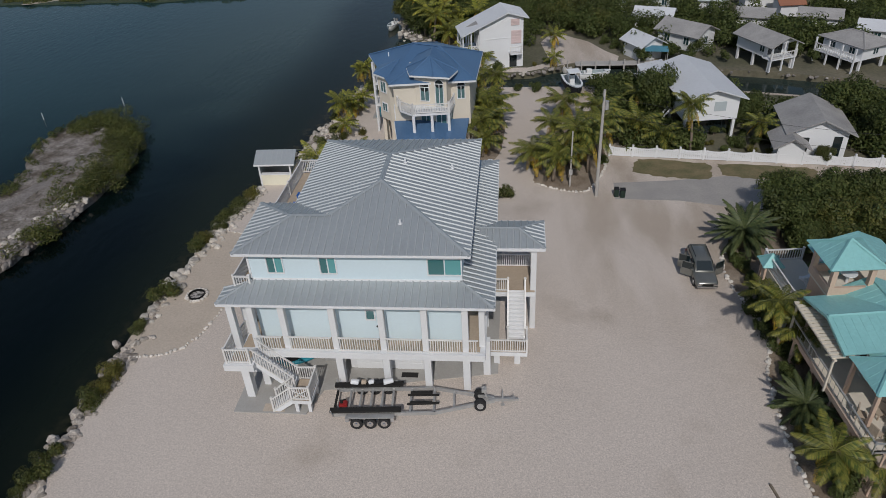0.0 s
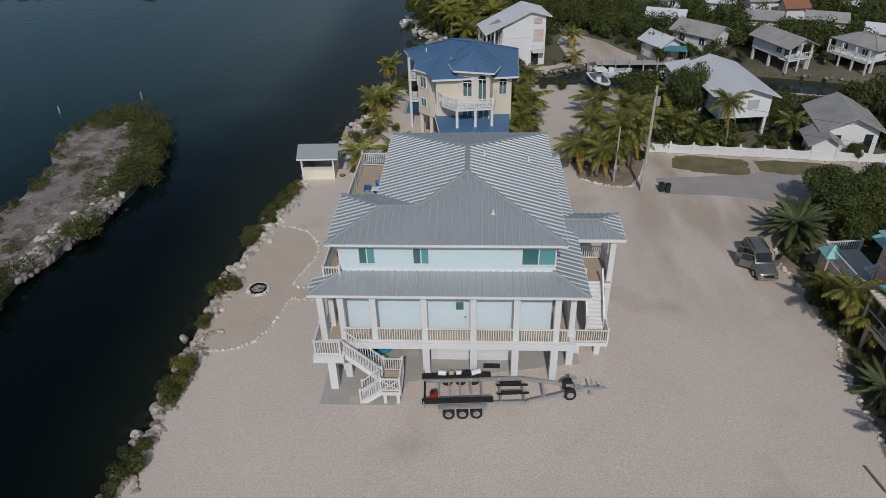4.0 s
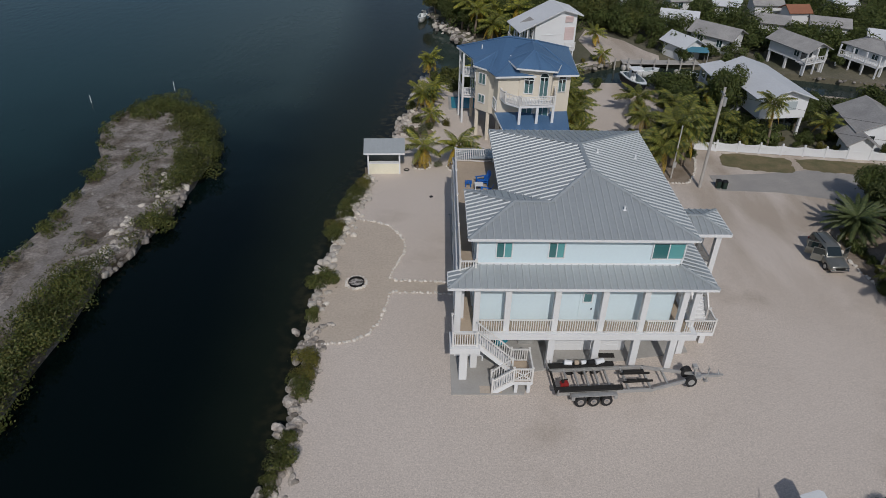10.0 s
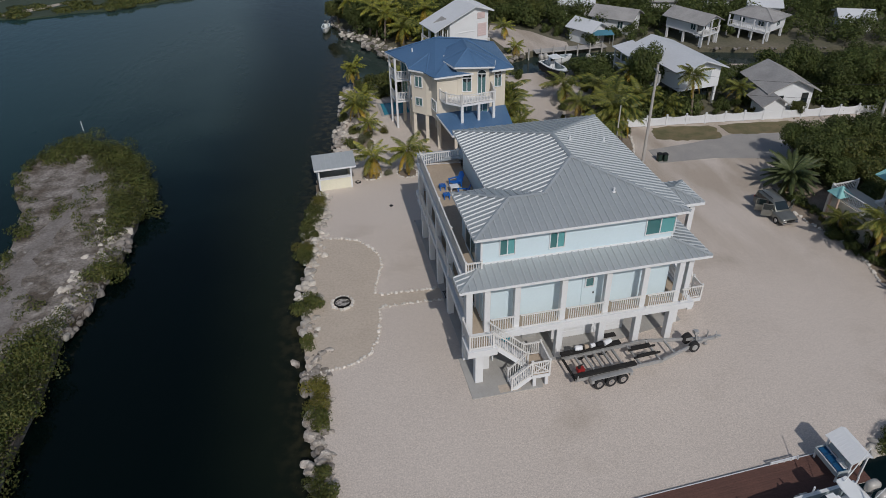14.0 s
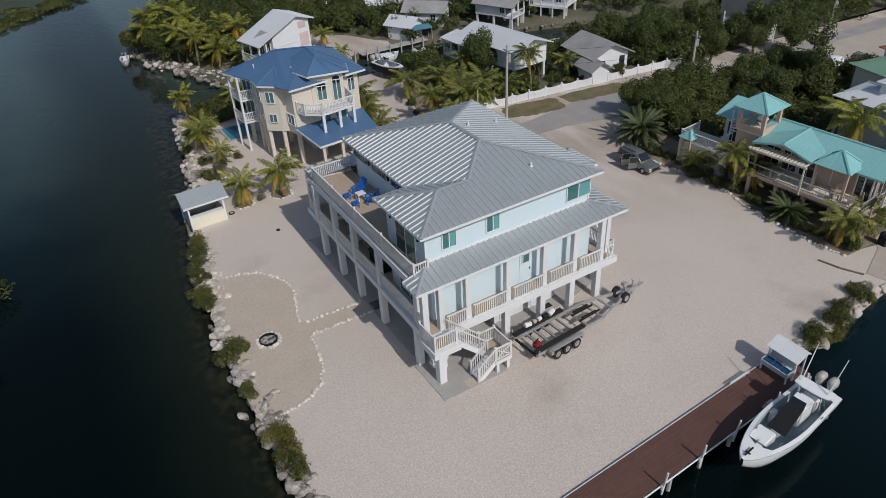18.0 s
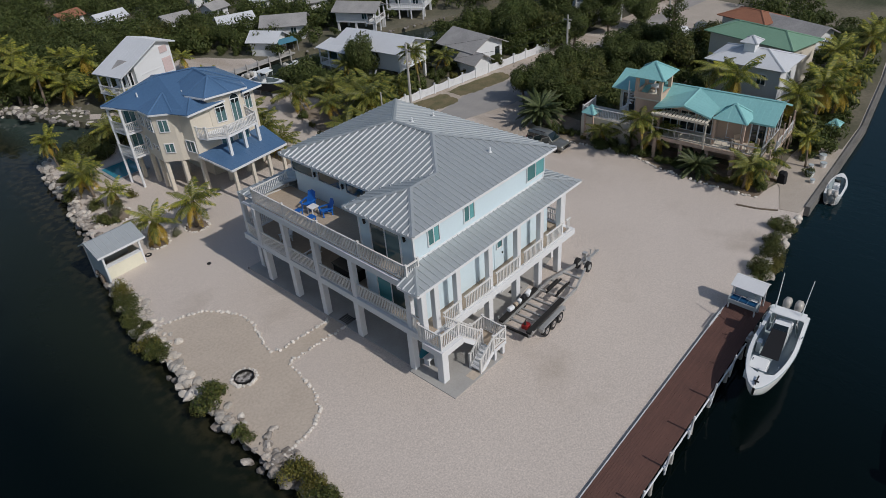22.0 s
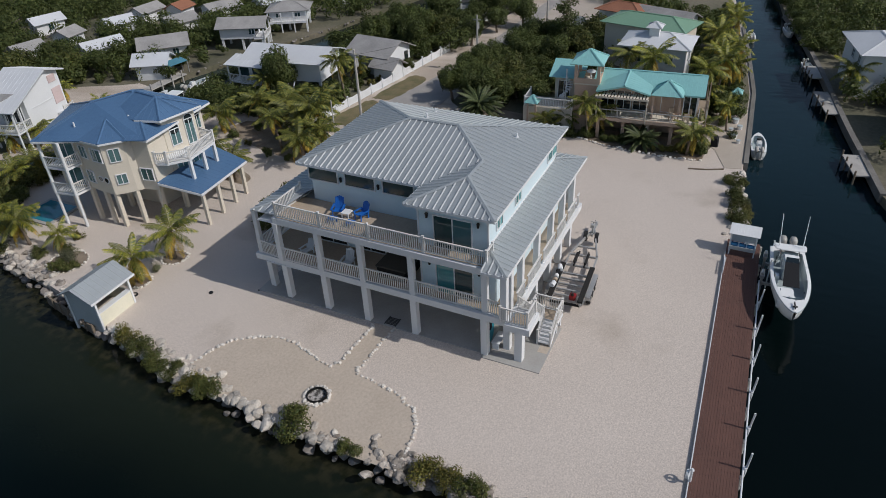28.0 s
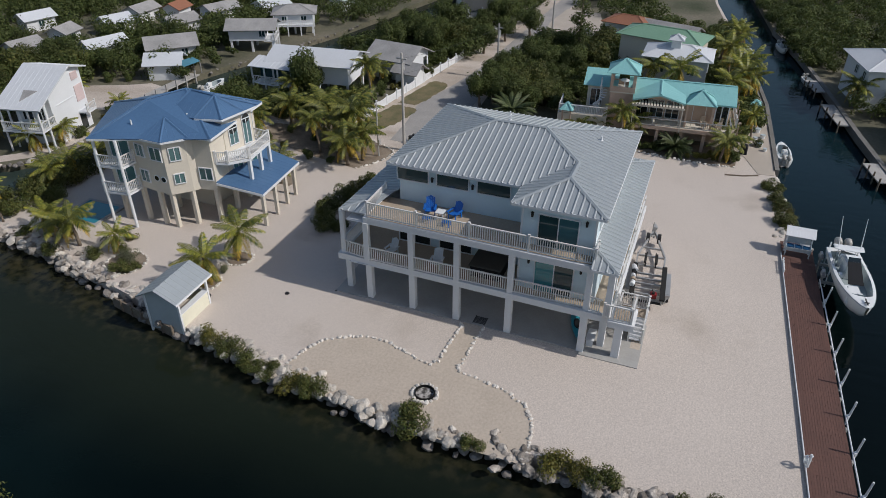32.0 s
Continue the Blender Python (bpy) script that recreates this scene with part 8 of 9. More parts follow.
roof_plane(lh, (lp(2.6, -0.15, 6.0), lp(2.6, 4.6, 6.0), lp(0, 4.6, 6.8), lp(0, -0.15, 6.8)), M_WHITEROOF, M_WHITEROOF, 0.5, (0.05, 0.02), 0.14)
# triangular dormer opening low on the long slope
bm = bm_new()
slab(bm, [lp(-4.75, 2.3, 4.82), lp(-3.4, 1.2, 5.4), lp(-3.4, 2.6, 5.4)], 0.05)
part("roof_opening", bm, M_GREYROOF, lh)
for x in (-5.4, -4.4):
    for y in (0.3, 2.2, 4.1):
        bm = bm_new()
        rod(bm, lp(x, y, 0), lp(x, y, 4.4 if x < -5 else 4.8), 0.1, 0.1, 8)
        part("veranda_post", bm, M_WHITE, lh)
for z in (2.2,):
    lbox("veranda_floor", -5.6, -3.4, 0.2, 4.3, z - 0.16, z, M_WHITE)
    railing(lh, lp(-5.5, 0.25, z), lp(-5.5, 4.2, z), 0.85, 0.2), railing(lh, lp(-5.5, 0.25, z), lp(-3.45, 0.25, z), 0.85, 0.2)
wall_windows(lh, lp(-3.4, 4, 0)[:2], lp(-3.4, 0.4, 0)[:2], 3.3, (0.3, 0.7), 1.0, 1.6, M_DARKGLASS)
M_SHUTTER = mat("faded_pink_shutter", (0.62, 0.50, 0.49), (0.56, 0.45, 0.44), rough=0.8, big=1.0, fine=8, grain=0.06, bump=0.05)
for x0, x1, z0, z1 in ((0.45, 1.5, 5.1, 5.85), (0.5, 1.75, 2.9, 4.5)):
    sh_ = lbox("shutter", x0, x1, 0.29, 0.36, z0, z1, M_SHUTTER)
    for k in range(5):
        zz = z0 + (z1 - z0) * (k + 0.5) / 5
        lbox("louvre", x0 + 0.05, x1 - 0.05, 0.26, 0.3, zz - 0.03, zz + 0.03, M_SHUTTER, sh_)
lbox("string_course", -2.6, 0.2, 0.3, 0.35, 3.62, 3.7, M_STUCCO)
lbox("side_landing", 0.2, 1.6, -0.75, 0.35, 1.85, 2.0, M_WHITE)
railing(lh, lp(0.2, -0.7, 2.0), lp(1.6, -0.7, 2.0), 0.8, 0.2)
lbox("dark_doorway", 0.3, 1.2, 0.31, 0.36, 0.05, 1.75, M_DARKGLASS)

cottage("white_garage", "small white gabled garage beside the canal", (16.6, 86.3), (3.6, 3.0), -62, 0, 2.15, 2.95, M_WHITE, M_WHITEROOF, windows=False)
cottage("raised_white_house", "long white gabled house raised on piers", (18.6, 66.3), (9.0, 5.0), -83, 2.0, 4.35, 5.2, M_WHITE, M_WHITEROOF, stilts=True, over=0.6, windows=False)
cottage("grey_gabled_house", "low white house with a weathered grey shingle roof", (28.0, 60.6), (5.4, 4.7), -97, 0, 2.7, 3.8, M_WHITE, M_GREYROOF, over=0.6, windows=False)
cottage("grey_porch_wing", "small white gabled wing with a grey shingle roof", (25.2, 58.0), (2.6, 2.2), -97, 0, 1.9, 2.6, M_WHITE, M_GREYROOF, windows=False)


def on_end(name, house_name, c, rz, lx, y0, y1, z0, z1, material):
    """A flat panel, door or window on the +x end wall of a house at c turned by rz, whose wall lies lx from its middle."""
    own = [o for o in scene.objects if o.name == house_name][0]
    bm = bm_new()
    bx(bm, lx, lx + 0.06, y0, y1, z0, z1, pose(c[0], c[1], 0, 0, 0, rz))
    return part(name, bm, material, own)


on_end("garage_door", "white_garage", (16.6, 86.3), -62, 1.8, -1.0, 0.9, 0.05, 1.6, M_STUCCO)
# flat dark sheet in place of the opening's unlit inside
on_end("dark_opening", "white_garage", (16.6, 86.3), -62, 1.8, -1.45, -1.1, 0.05, 1.7, M_DARKGLASS)
on_end("window", "raised_white_house", (18.6, 66.3), -83, 4.5, 0.2, 1.3, 2.9, 3.8, M_GREYPANEL)
# dark sheet under the floor that stands for the carport's shade
on_end("carport_shade", "raised_white_house", (18.6, 66.3), -83, 3.2, -2.3, 2.3, 0.0, 2.0, M_DARKGLASS)
on_end("dark_doorway", "grey_gabled_house", (28.0, 60.6), -97, 2.7, -1.5, -0.8, 0.05, 1.9, M_DARKGLASS)
on_end("dark_doorway", "grey_gabled_house", (28.0, 60.6), -97, 2.7, 1.2, 1.9, 0.05, 2.1, M_DARKGLASS)
# screened porch on the raised white house
rp = [o for o in scene.objects if o.name == "raised_white_house"][0]
roof_plane(rp, ((13.6, 72.2, 3.9), (13.9, 67.0, 3.9), (16.2, 66.8, 4.35), (16.2, 72.4, 4.35)), M_WHITEROOF, M_WHITEROOF, 0.5, (0.05, 0.02), 0.08)
boxpart("porch_floor", 13.9, 16.0, 66.9, 72.0, 1.85, 2.0, M_WHITE, rp)
boxpart("porch_screen", 15.6, 15.7, 67.0, 72.0, 2.0, 3.9, M_DARKTEAL, rp)
for y in (67.0, 68.7, 70.4, 72.0):
    boxpart("porch_post", 13.95, 14.1, y - 0.07, y + 0.07, 0.0, 3.9, M_WHITE, rp)
railing(rp, (14.0, 67.0, 2.0), (14.0, 72.0, 2.0), 0.8, 0.2)
bm = bm_new()
for y in (64.6, 65.4):
    bar(bm, (14.6, y, 0.1), (16.0, y, 2.0), 0.08, 0.16)
part("stair_side", bm, M_WHITE, rp)
cottage("raised_canal_house", "grey-roofed house raised over a white veranda", (30.2, 83.0), (5.8, 3.5), -66, 1.5, 3.2, 4.0, M_STUCCO, M_GREYROOF, stilts=True, open_end=1.3)
cottage("canal_house", "low white house with a grey roof among trees", (22.6, 90.4), (5.6, 4.0), -45, 0, 2.2, 3.1, M_WHITE, M_GREYROOF)
cottage("arched_house", "white house with a grey roof and a long veranda", (40.0, 82.6), (5.4, 3.9), -62, 1.3, 2.8, 3.7, M_WHITE, M_GREYROOF, "hip", stilts=True, porch=(0, 1.4, 1.2))
for i, (x, y, lx, ly, rz, rm) in enumerate(((21.5, 99.0, 8, 4, -20, M_WHITEROOF), (17, 108, 6, 4, -10, M_GREYROOF), (24, 108.5, 5, 4, 10, M_GREYROOF), (31, 106, 6, 4, -20, M_WHITEROOF), (37.5, 107, 7, 4, 0, M_GREYROOF), (34.5, 97.5, 7, 5, -20, M_GREYROOF), (42.5, 96.5, 8, 5, -20, M_GREYROOF), (40.5, 103, 5, 4, 5, M_BROWNROOF), (12, 119, 7, 4, 0, M_WHITEROOF), (47.5, 90.5, 7, 5, -25, M_WHITEROOF), (54, 96, 7, 5, -20, M_WHITEROOF), (8.5, 126, 6, 4, 15, M_BROWNROOF), (56, 82, 7, 5, -25, M_WHITEROOF), (28, 118, 7, 4, -15, M_WHITEROOF), (50, 108, 6, 4, 10, M_WHITEROOF))):
    cottage("distant_house", "small low house among trees in the distance", (x - 1.5, y), (lx * 0.6, ly * 0.7), rz, 0, 1.9, 2.6, M_STUCCO, rm, over=0.4)
cottage("canal_bank_house", "white house with a pale roof across the canal", (39.6, 7.6), (7.2, 4.8), 12, 0, 4.4, 5.4, M_STUCCO, M_WHITEROOF, "hip", rows=2)
cottage("canal_bank_house", "white house with a pale roof across the canal", (27.5, 3.6), (6, 4.5), 12, 0, 3.0, 4.0, M_STUCCO, M_WHITEROOF, "gable")
wallm = M_SEAWALL
for a, b_ in (((14, 7.3), (27.3, 9.8)), ((27.3, 9.8), (42.8, 12.4)), ((42.8, 12.4), (53.6, 14.4)), ((53.6, 14.4), (66, 17.4))):
    bm = bm_new()
    bar(bm, (*a, -0.2), (*b_, -0.2), 0.5, 0.8)
    tagged(part("seawall", bm, wallm), "grey concrete seawall along the canal", "seawall", kind="structure")
for a, b_ in (((16, 17.6), (24, 18.0)), ((24, 18.0), (33.2, 18.5)), ((33.2, 18.5), (46, 20.2)), ((46, 20.2), (57.5, 22.0))):
    bm = bm_new()
    bar(bm, (*a, -0.25), (*b_, -0.25), 0.4, 0.8)
    tagged(part("seawall", bm, wallm), "grey concrete seawall along the canal", "seawall", kind="structure")
cover = thing("boat_canopy", "turquoise canvas boat canopy beside the white garage", "canopy", at=(17.6, 84.6, 0))
bm = bm_new()
slab(bm, [(16.4, 83.6, 1.5), (19.2, 83.2, 1.5), (19.2, 84.4, 1.85), (16.4, 84.8, 1.85)], 0.04)
part("canvas", bm, mat("turquoise_canvas", (0.07, 0.22, 0.30), rough=0.8, bump=0.1), cover)
for x, y in ((16.5, 83.7), (19.1, 83.3), (19.1, 84.3), (16.5, 84.7)):
    boxpart("post", x - 0.04, x + 0.04, y - 0.04, y + 0.04, 0.0, 1.6, M_STEEL, cover)
sheet("gravel_lot", [(-8.9, 84.9), (-6.8, 82.7), (-3.0, 81.4), (2, 81.3), (5.3, 83.0), (8.4, 84.4), (13.4, 84.6), (13.8, 86.4), (12.4, 88.4), (10.5, 92.5), (6.0, 97.0), (4.2, 92.5), (5.2, 84.6), (2.4, 82.8), (-3.4, 83.0), (-6.6, 84.6), (-8.2, 86.4)], 0.012, M_GRAVEL, "pale gravel lot beside the northern canal", depth=0.03)
dk = thing("canal_dock", "grey timber dock with stout posts across the northern canal", "dock", at=(12, 84, 0))
boxpart("dock_deck", 8.2, 18.2, 82.9, 84.3, 0.02, 0.14, M_WOODPOLE, dk)
for x in np.arange(7.2, 17.6, 1.7):
    boxpart("dock_post", x - 0.08, x + 0.08, 82.82, 82.96, -1.2, 0.8, M_WOODPOLE, dk)

# white vinyl fence along the street
fence = thing("vinyl_fence", "white scalloped vinyl fence along the street", "fence", at=(20, 57, 0))
fa, fb = Vector((9.6, 58.5)), Vector((36.5, 55.4))
n = 13
for i in range(n + 1):
    q = fa + (fb - fa) * i / n
    boxpart("post", q.x - 0.08, q.x + 0.08, q.y - 0.08, q.y + 0.08, 0, 1.2, M_WHITE, fence)
    if i < n:
        r = fa + (fb - fa) * (i + 1) / n
        panel = None
        bm = bm_new()
        bar(bm, (q.x, q.y, 0.12), (r.x, r.y, 0.12), 0.05, 0.12), bar(bm, (q.x, q.y, 0.82), (r.x, r.y, 0.82), 0.05, 0.1)
        panel = part("panel_rail", bm, M_WHITE, fence)
        for k in range(12):
            s = (k + 0.5) / 12
            c = q + (r - q) * s
            hgt = 1.02 - 0.16 * math.sin(math.pi * s)
            bm = bm_new()
            bx(bm, -0.08, 0.08, -0.015, 0.015, 0.05, hgt, pose(c.x, c.y, 0, 0, 0, math.degrees(math.atan2((r - q).y, (r - q).x))))
            part("picket", bm, M_WHITE, panel)

# utility poles, cables, bins
POLES = ((7.7, 50.9, 9.4), (30.6, 48.9, 6.6), (52.0, 47.4, 7.0))
for x, y, h in POLES:
    up = thing("utility_pole", "weathered grey wooden utility pole beside the street", "utility pole", at=(x, y, 0), group="utility poles")
    bm = bm_new()
    rod(bm, (x, y, -0.2), (x, y, h), 0.15, 0.1, 10)
    part("pole", bm, M_WOODPOLE, up)
    bm = bm_new()
    rod(bm, (x + 0.25, y, h - 1.6), (x + 0.25, y, h - 0.9), 0.16, 0.16, 10)
    part("transformer", bm, M_STEEL, up)
    bm = bm_new()
    bar(bm, (x - 0.05, y - 0.5, h - 0.5), (x - 0.05, y + 0.5, h - 0.5), 0.08, 0.1)
    part("crossarm", bm, M_WOODPOLE, up)
for p, q in zip(POLES, POLES[1:]):
    for dz in (0.5, 1.9):
        bm = bm_new()
        rings = []
        for k in range(13):
            s = k / 12
            c = Vector((p[0] + (q[0] - p[0]) * s, p[1] + (q[1] - p[1]) * s, (p[2] + (q[2] - p[2]) * s) - dz - 1.6 * s * (1 - s)))
            rings.append([bm.verts.new(c + Vector(e)) for e in ((0, 0.012, 0), (0, 0, 0.012), (0, -0.012, 0), (0, 0, -0.012))])
        for r0, r1 in zip(rings, rings[1:]):
            for j in range(4):
                bm.faces.new((r0[j], r0[(j + 1) % 4], r1[(j + 1) % 4], r1[j]))
        tagged(part("power_cable", bm, M_LAMP), "thin black cable slung between utility poles", "cable")
post = thing("short_pole", "slim grey timber service pole in the palm bed", "pole", at=(5.6, 52.6, 0))
bm = bm_new()
rod(bm, (5.6, 52.6, 0), (5.6, 52.6, 5.2), 0.08, 0.06, 8)
part("pole", bm, M_WOODPOLE, post)
bm = bm_new()
bx(bm, 5.45, 5.75, 52.4, 52.5, 1.2, 1.7)
part("meter_box", bm, M_STEEL, post)
for i, (x, y) in enumerate(((9.35, 50.9), (9.85, 50.75))):
    bn = thing("refuse_bin", "dark green wheeled refuse bin by the road", "bin", at=(x, y, 0), group="refuse bins")
    bm = bm_new()
    bx(bm, x - 0.2, x + 0.2, y - 0.22, y + 0.22, 0.0, 0.72)
    bmesh.ops.bevel(bm, geom=bm.edges[:], offset=0.04, segments=2, affect="EDGES")
    part("bin_body", bm, mat("dark_green_plastic_%d" % i, (0.012, 0.03, 0.022), rough=0.5, bump=0.0), bn)
    boxpart("lid", x - 0.22, x + 0.22, y - 0.25, y + 0.25, 0.72, 0.77, M_COVER, bn, bevel=0.02)

# lone channel markers in the water
for x, y, h in ((-46.0, 74.1, 0.3), (-54.0, 70.2, 0.1)):
    cm = thing("channel_marker", "short white channel marker stake standing in the water", "marker", at=(x, y, WATER_Z), group="channel markers")
    bm = bm_new()
    rod(bm, (x, y, WATER_Z - 1), (x, y, h), 0.045, 0.04, 6)
    part("stake", bm, M_WHITE, cm)

for x, y, L in ((19.0, 8.6, 4.0), (33.0, 11.1, 6.0), (42.0, 12.6, 4.0)):
    d = thing("timber_dock", "grey timber dock along the canal's far wall", "dock", at=(x, y, 0), group="canal docks")
    bm = bm_new()
    bx(bm, -L / 2, L / 2, -0.2, 1.2, -0.02, 0.1, pose(x, y, 0, 0, 0, 13))
    part("dock_deck", bm, M_WOODPOLE, d)
    for k in range(4):
        bm = bm_new()
        q = pose(x, y, 0, 0, 0, 13) @ Vector((-L / 2 + L * k / 3, 1.15, 0))
        rod(bm, (q.x, q.y, -1.5), (q.x, q.y, 0.5), 0.08, 0.08, 8)
        part("dock_post", bm, M_BARK, d)


# ---- plants ----
# mangroves and sea grape along our shore
SHORE_BUSH = [bush("shore_bush", "rounded green shrub growing among shore boulders", M_LEAF_A, (1.0, 1.0, 0.95), 2300, 0.055, 11 + i, "shore bushes") for i in range(3)]
SHORE_BUSH.append(bush("shore_bush", "yellowing low shrub growing among shore boulders", M_LEAF_C, (1.0, 1.0, 0.8), 2000, 0.055, 15, "shore bushes"))
g = random.Random(5)
SILVER = bush("silver_shrub", "rounded silvery grey-green shrub in a stone-edged bed", M_LEAF_S, (1.0, 1.0, 0.9), 2200, 0.05, 18, "silver shrubs")
stand(SILVER, -17.1, 61.6, -0.05, 40, 0.9)
put(SILVER, -15.8, 54.5, -0.05, 160, 0.62)
SPOTS = [(-24.3, 22.0, 0.95), (-24.0, 26.1, 1.15), (-24.1, 20.6, 1.1), (-23.8, 28.7, 1.2), (-24.2, 32.7, 0.85), (-24.0, 36.2, 1.25), (-23.8, 42.4, 1.0), (-23.6, 43.9, 1.02), (-23.2, 45.7, 0.92), (-22.9, 47.5, 0.9), (-22.6, 48.9, 1.0), (-22.3, 50.4, 0.95), (-24.6, 19.3, 0.9), (-24.8, 17.8, 0.8), (-23.3, 46.6, 0.7), (-23.9, 27.4, 0.8)]
for i, (x, y, s) in enumerate(SPOTS):
    k = i % 4
    if i < 4:
        stand(SHORE_BUSH[k], x - 0.25, y, -0.25, g.uniform(0, 360), s)
    else:
        put(SHORE_BUSH[k], x - 0.25, y, -0.25, g.uniform(0, 360), s, s * g.uniform(0.85, 1.1))
for x, y, s in ((-18.6, 61.3, 0.85), (-18.1, 60.5, 0.6), (-16.5, 62.7, 0.6), (-17.7, 64.4, 0.75), (-18.5, 67.8, 0.75), (-17.4, 71.6, 0.7), (-14.9, 63.6, 0.6), (-15.6, 75.4, 1.3), (-14.2, 75.8, 1.5), (-12.8, 75.6, 1.6), (-13.6, 73.6, 1.3), (-11.6, 75.4, 1.6), (-10.2, 75.4, 1.5), (-8.6, 75.0, 1.5), (-7.2, 75.2, 1.4), (-12.4, 73.4, 1.2)):
    put(SHORE_BUSH[g.randrange(4)], x, y, -0.05, g.uniform(0, 360), s)
for x, y, s in ((12.3, 18.9, 1.0), (11.7, 18.2, 0.8), (9.5, 18.3, 1.15), (8.7, 17.9, 0.95), (6.2, 17.9, 0.9), (5.4, 17.5, 0.85)):
    put(SHORE_BUSH[g.randrange(3)], x, y - 0.5, -0.2, g.uniform(0, 360), s)

put(SHORE_BUSH[3], 7.6, 16.9, -0.35, 30, 0.75)
put(SHORE_BUSH[3], 6.6, 16.7, -0.35, 130, 0.6)

# islet mangroves: too many to count
blobs = []
g = random.Random(9)
for q in [p for p in ISLAND if p[1] > 15] * 4:
    low = q[0] < -45.5
    if low and g.random() < 0.45 or q[0] > -44 and 37.5 < q[1] < 50 and not 43.6 < q[1] < 45.8 and g.random() < 0.85:
        continue
    k = 0.5 if low else 1.0
    blobs.append((q[0] + (0.35 + abs(g.gauss(0, 0.3)) if low else g.gauss(-0.5, 0.5)), q[1] + g.gauss(0, 0.7), 0.1 + g.random() * 0.35 * k, k * g.uniform(0.7, 1.3), k * g.uniform(0.7, 1.3), k * g.uniform(0.5, 0.95)))
for i in range(110):
    y = g.uniform(10, 38)
    blobs.append((float(np.interp(y, (10, 27, 38), (-43.6, -41.2, -41.0))) - abs(g.gauss(0, 1.1)), y, 0.2 + g.random() * 0.5, g.uniform(0.8, 1.3), g.uniform(0.8, 1.3), g.uniform(0.6, 1.05)))
for i in range(34):
    y = g.uniform(49, 65)
    blobs.append((float(np.interp(y, (49, 53, 59.5, 64.4), (-38.8, -38.0, -38.6, -40.8))) - abs(g.gauss(0, 0.9)), y, 0.2 + g.random() * 0.4, g.uniform(0.8, 1.2), g.uniform(0.8, 1.2), g.uniform(0.6, 1.0)))
for i in range(20):
    blobs.append((g.uniform(-48.0, -41.5), g.uniform(64.5, 68), 0.2, g.uniform(0.6, 1.2), g.uniform(0.6, 1.2), g.uniform(0.5, 0.9)))
for x, y, n_, sp in ((-38.9, 44.8, 14, 0.7), (-43.0, 54.8, 9, 0.9), (-46.4, 52.5, 5, 0.6), (-41.0, 52.0, 5, 0.7), (-46.2, 43.5, 5, 0.8), (-43.6, 41.5, 4, 0.9), (-42.0, 58.5, 5, 0.9)):
    for k in range(n_):
        blobs.append((x + g.gauss(0, sp), y + g.gauss(0, sp), -0.05, g.uniform(0.4, 0.8), g.uniform(0.45, 0.9), g.uniform(0.2, 0.55)))
tagged(new("islet_mangroves", leaf_mesh("islet_mangroves", blobs, 86000, 0.095, M_LEAF_A, seed=21)), "dense green mangroves ringing the bare islet", "mangroves", kind="stuff")

# low mangroves fringing the far shore
blobs = []
g = random.Random(19)
for q in FAR_EDGE * 5:
    if q[0] > -110:
        d = abs(g.gauss(0, 3.2))
        blobs.append((q[0] + g.gauss(0, 1.6) + d * 0.2, q[1] + 0.8 + d, -0.35, g.uniform(0.8, 1.8), g.uniform(0.8, 1.8), g.uniform(0.25, 0.5)))
tagged(new("far_mangroves", leaf_mesh("far_mangroves", blobs, 40000, 0.17, M_LEAF_A, seed=22)), "low dark mangroves fringing the far shore", "mangroves", kind="stuff")

# coconut palms
PALMS = [palm("coconut_palm", "young coconut palm with arching green fronds", 2.0, (0.2, 0.1), ("coco", "green"), count=15, yellow=6, scale=0.92, seed=2),
         palm("coconut_palm", "young coconut palm with arching green fronds", 2.6, (-0.3, 0.2), ("coco", "green"), count=17, yellow=6, scale=1.0, seed=3),
         palm("coconut_palm", "tall coconut palm with a leaning trunk", 4.4, (0.5, -0.4), ("coco", "green"), count=17, yellow=6, scale=0.95, seed=4)]
GREEN_PALMS = [palm("coconut_palm", "young coconut palm with dense dark green fronds", 2.0, (0.2, 0.1), ("green", "green"), 16, 3, 0.95, seed=6),
               palm("coconut_palm", "young coconut palm with dense dark green fronds", 2.6, (-0.3, 0.2), ("green", "green"), 18, 3, 1.0, seed=7),
               palm("coconut_palm", "tall coconut palm with dark green fronds", 4.4, (0.5, -0.4), ("green", "green"), 18, 3, 0.95, seed=8)]
stand(GREEN_PALMS[0], 5.2, 54.9, 0, 50, 1.2)
stand(GREEN_PALMS[1], 4.2, 53.6, 0, 200, 1.05)
stand(GREEN_PALMS[2], 6.2, 56.2, 0, 310, 0.95)
stand(PALMS[0], -17.3, 54.6, 0, 20)
stand(PALMS[1], -14.0, 54.4, 0, 140, 0.95)
stand(PALMS[2], 25.4, 22.4, 0, 70, 1.05)
g = random.Random(12)
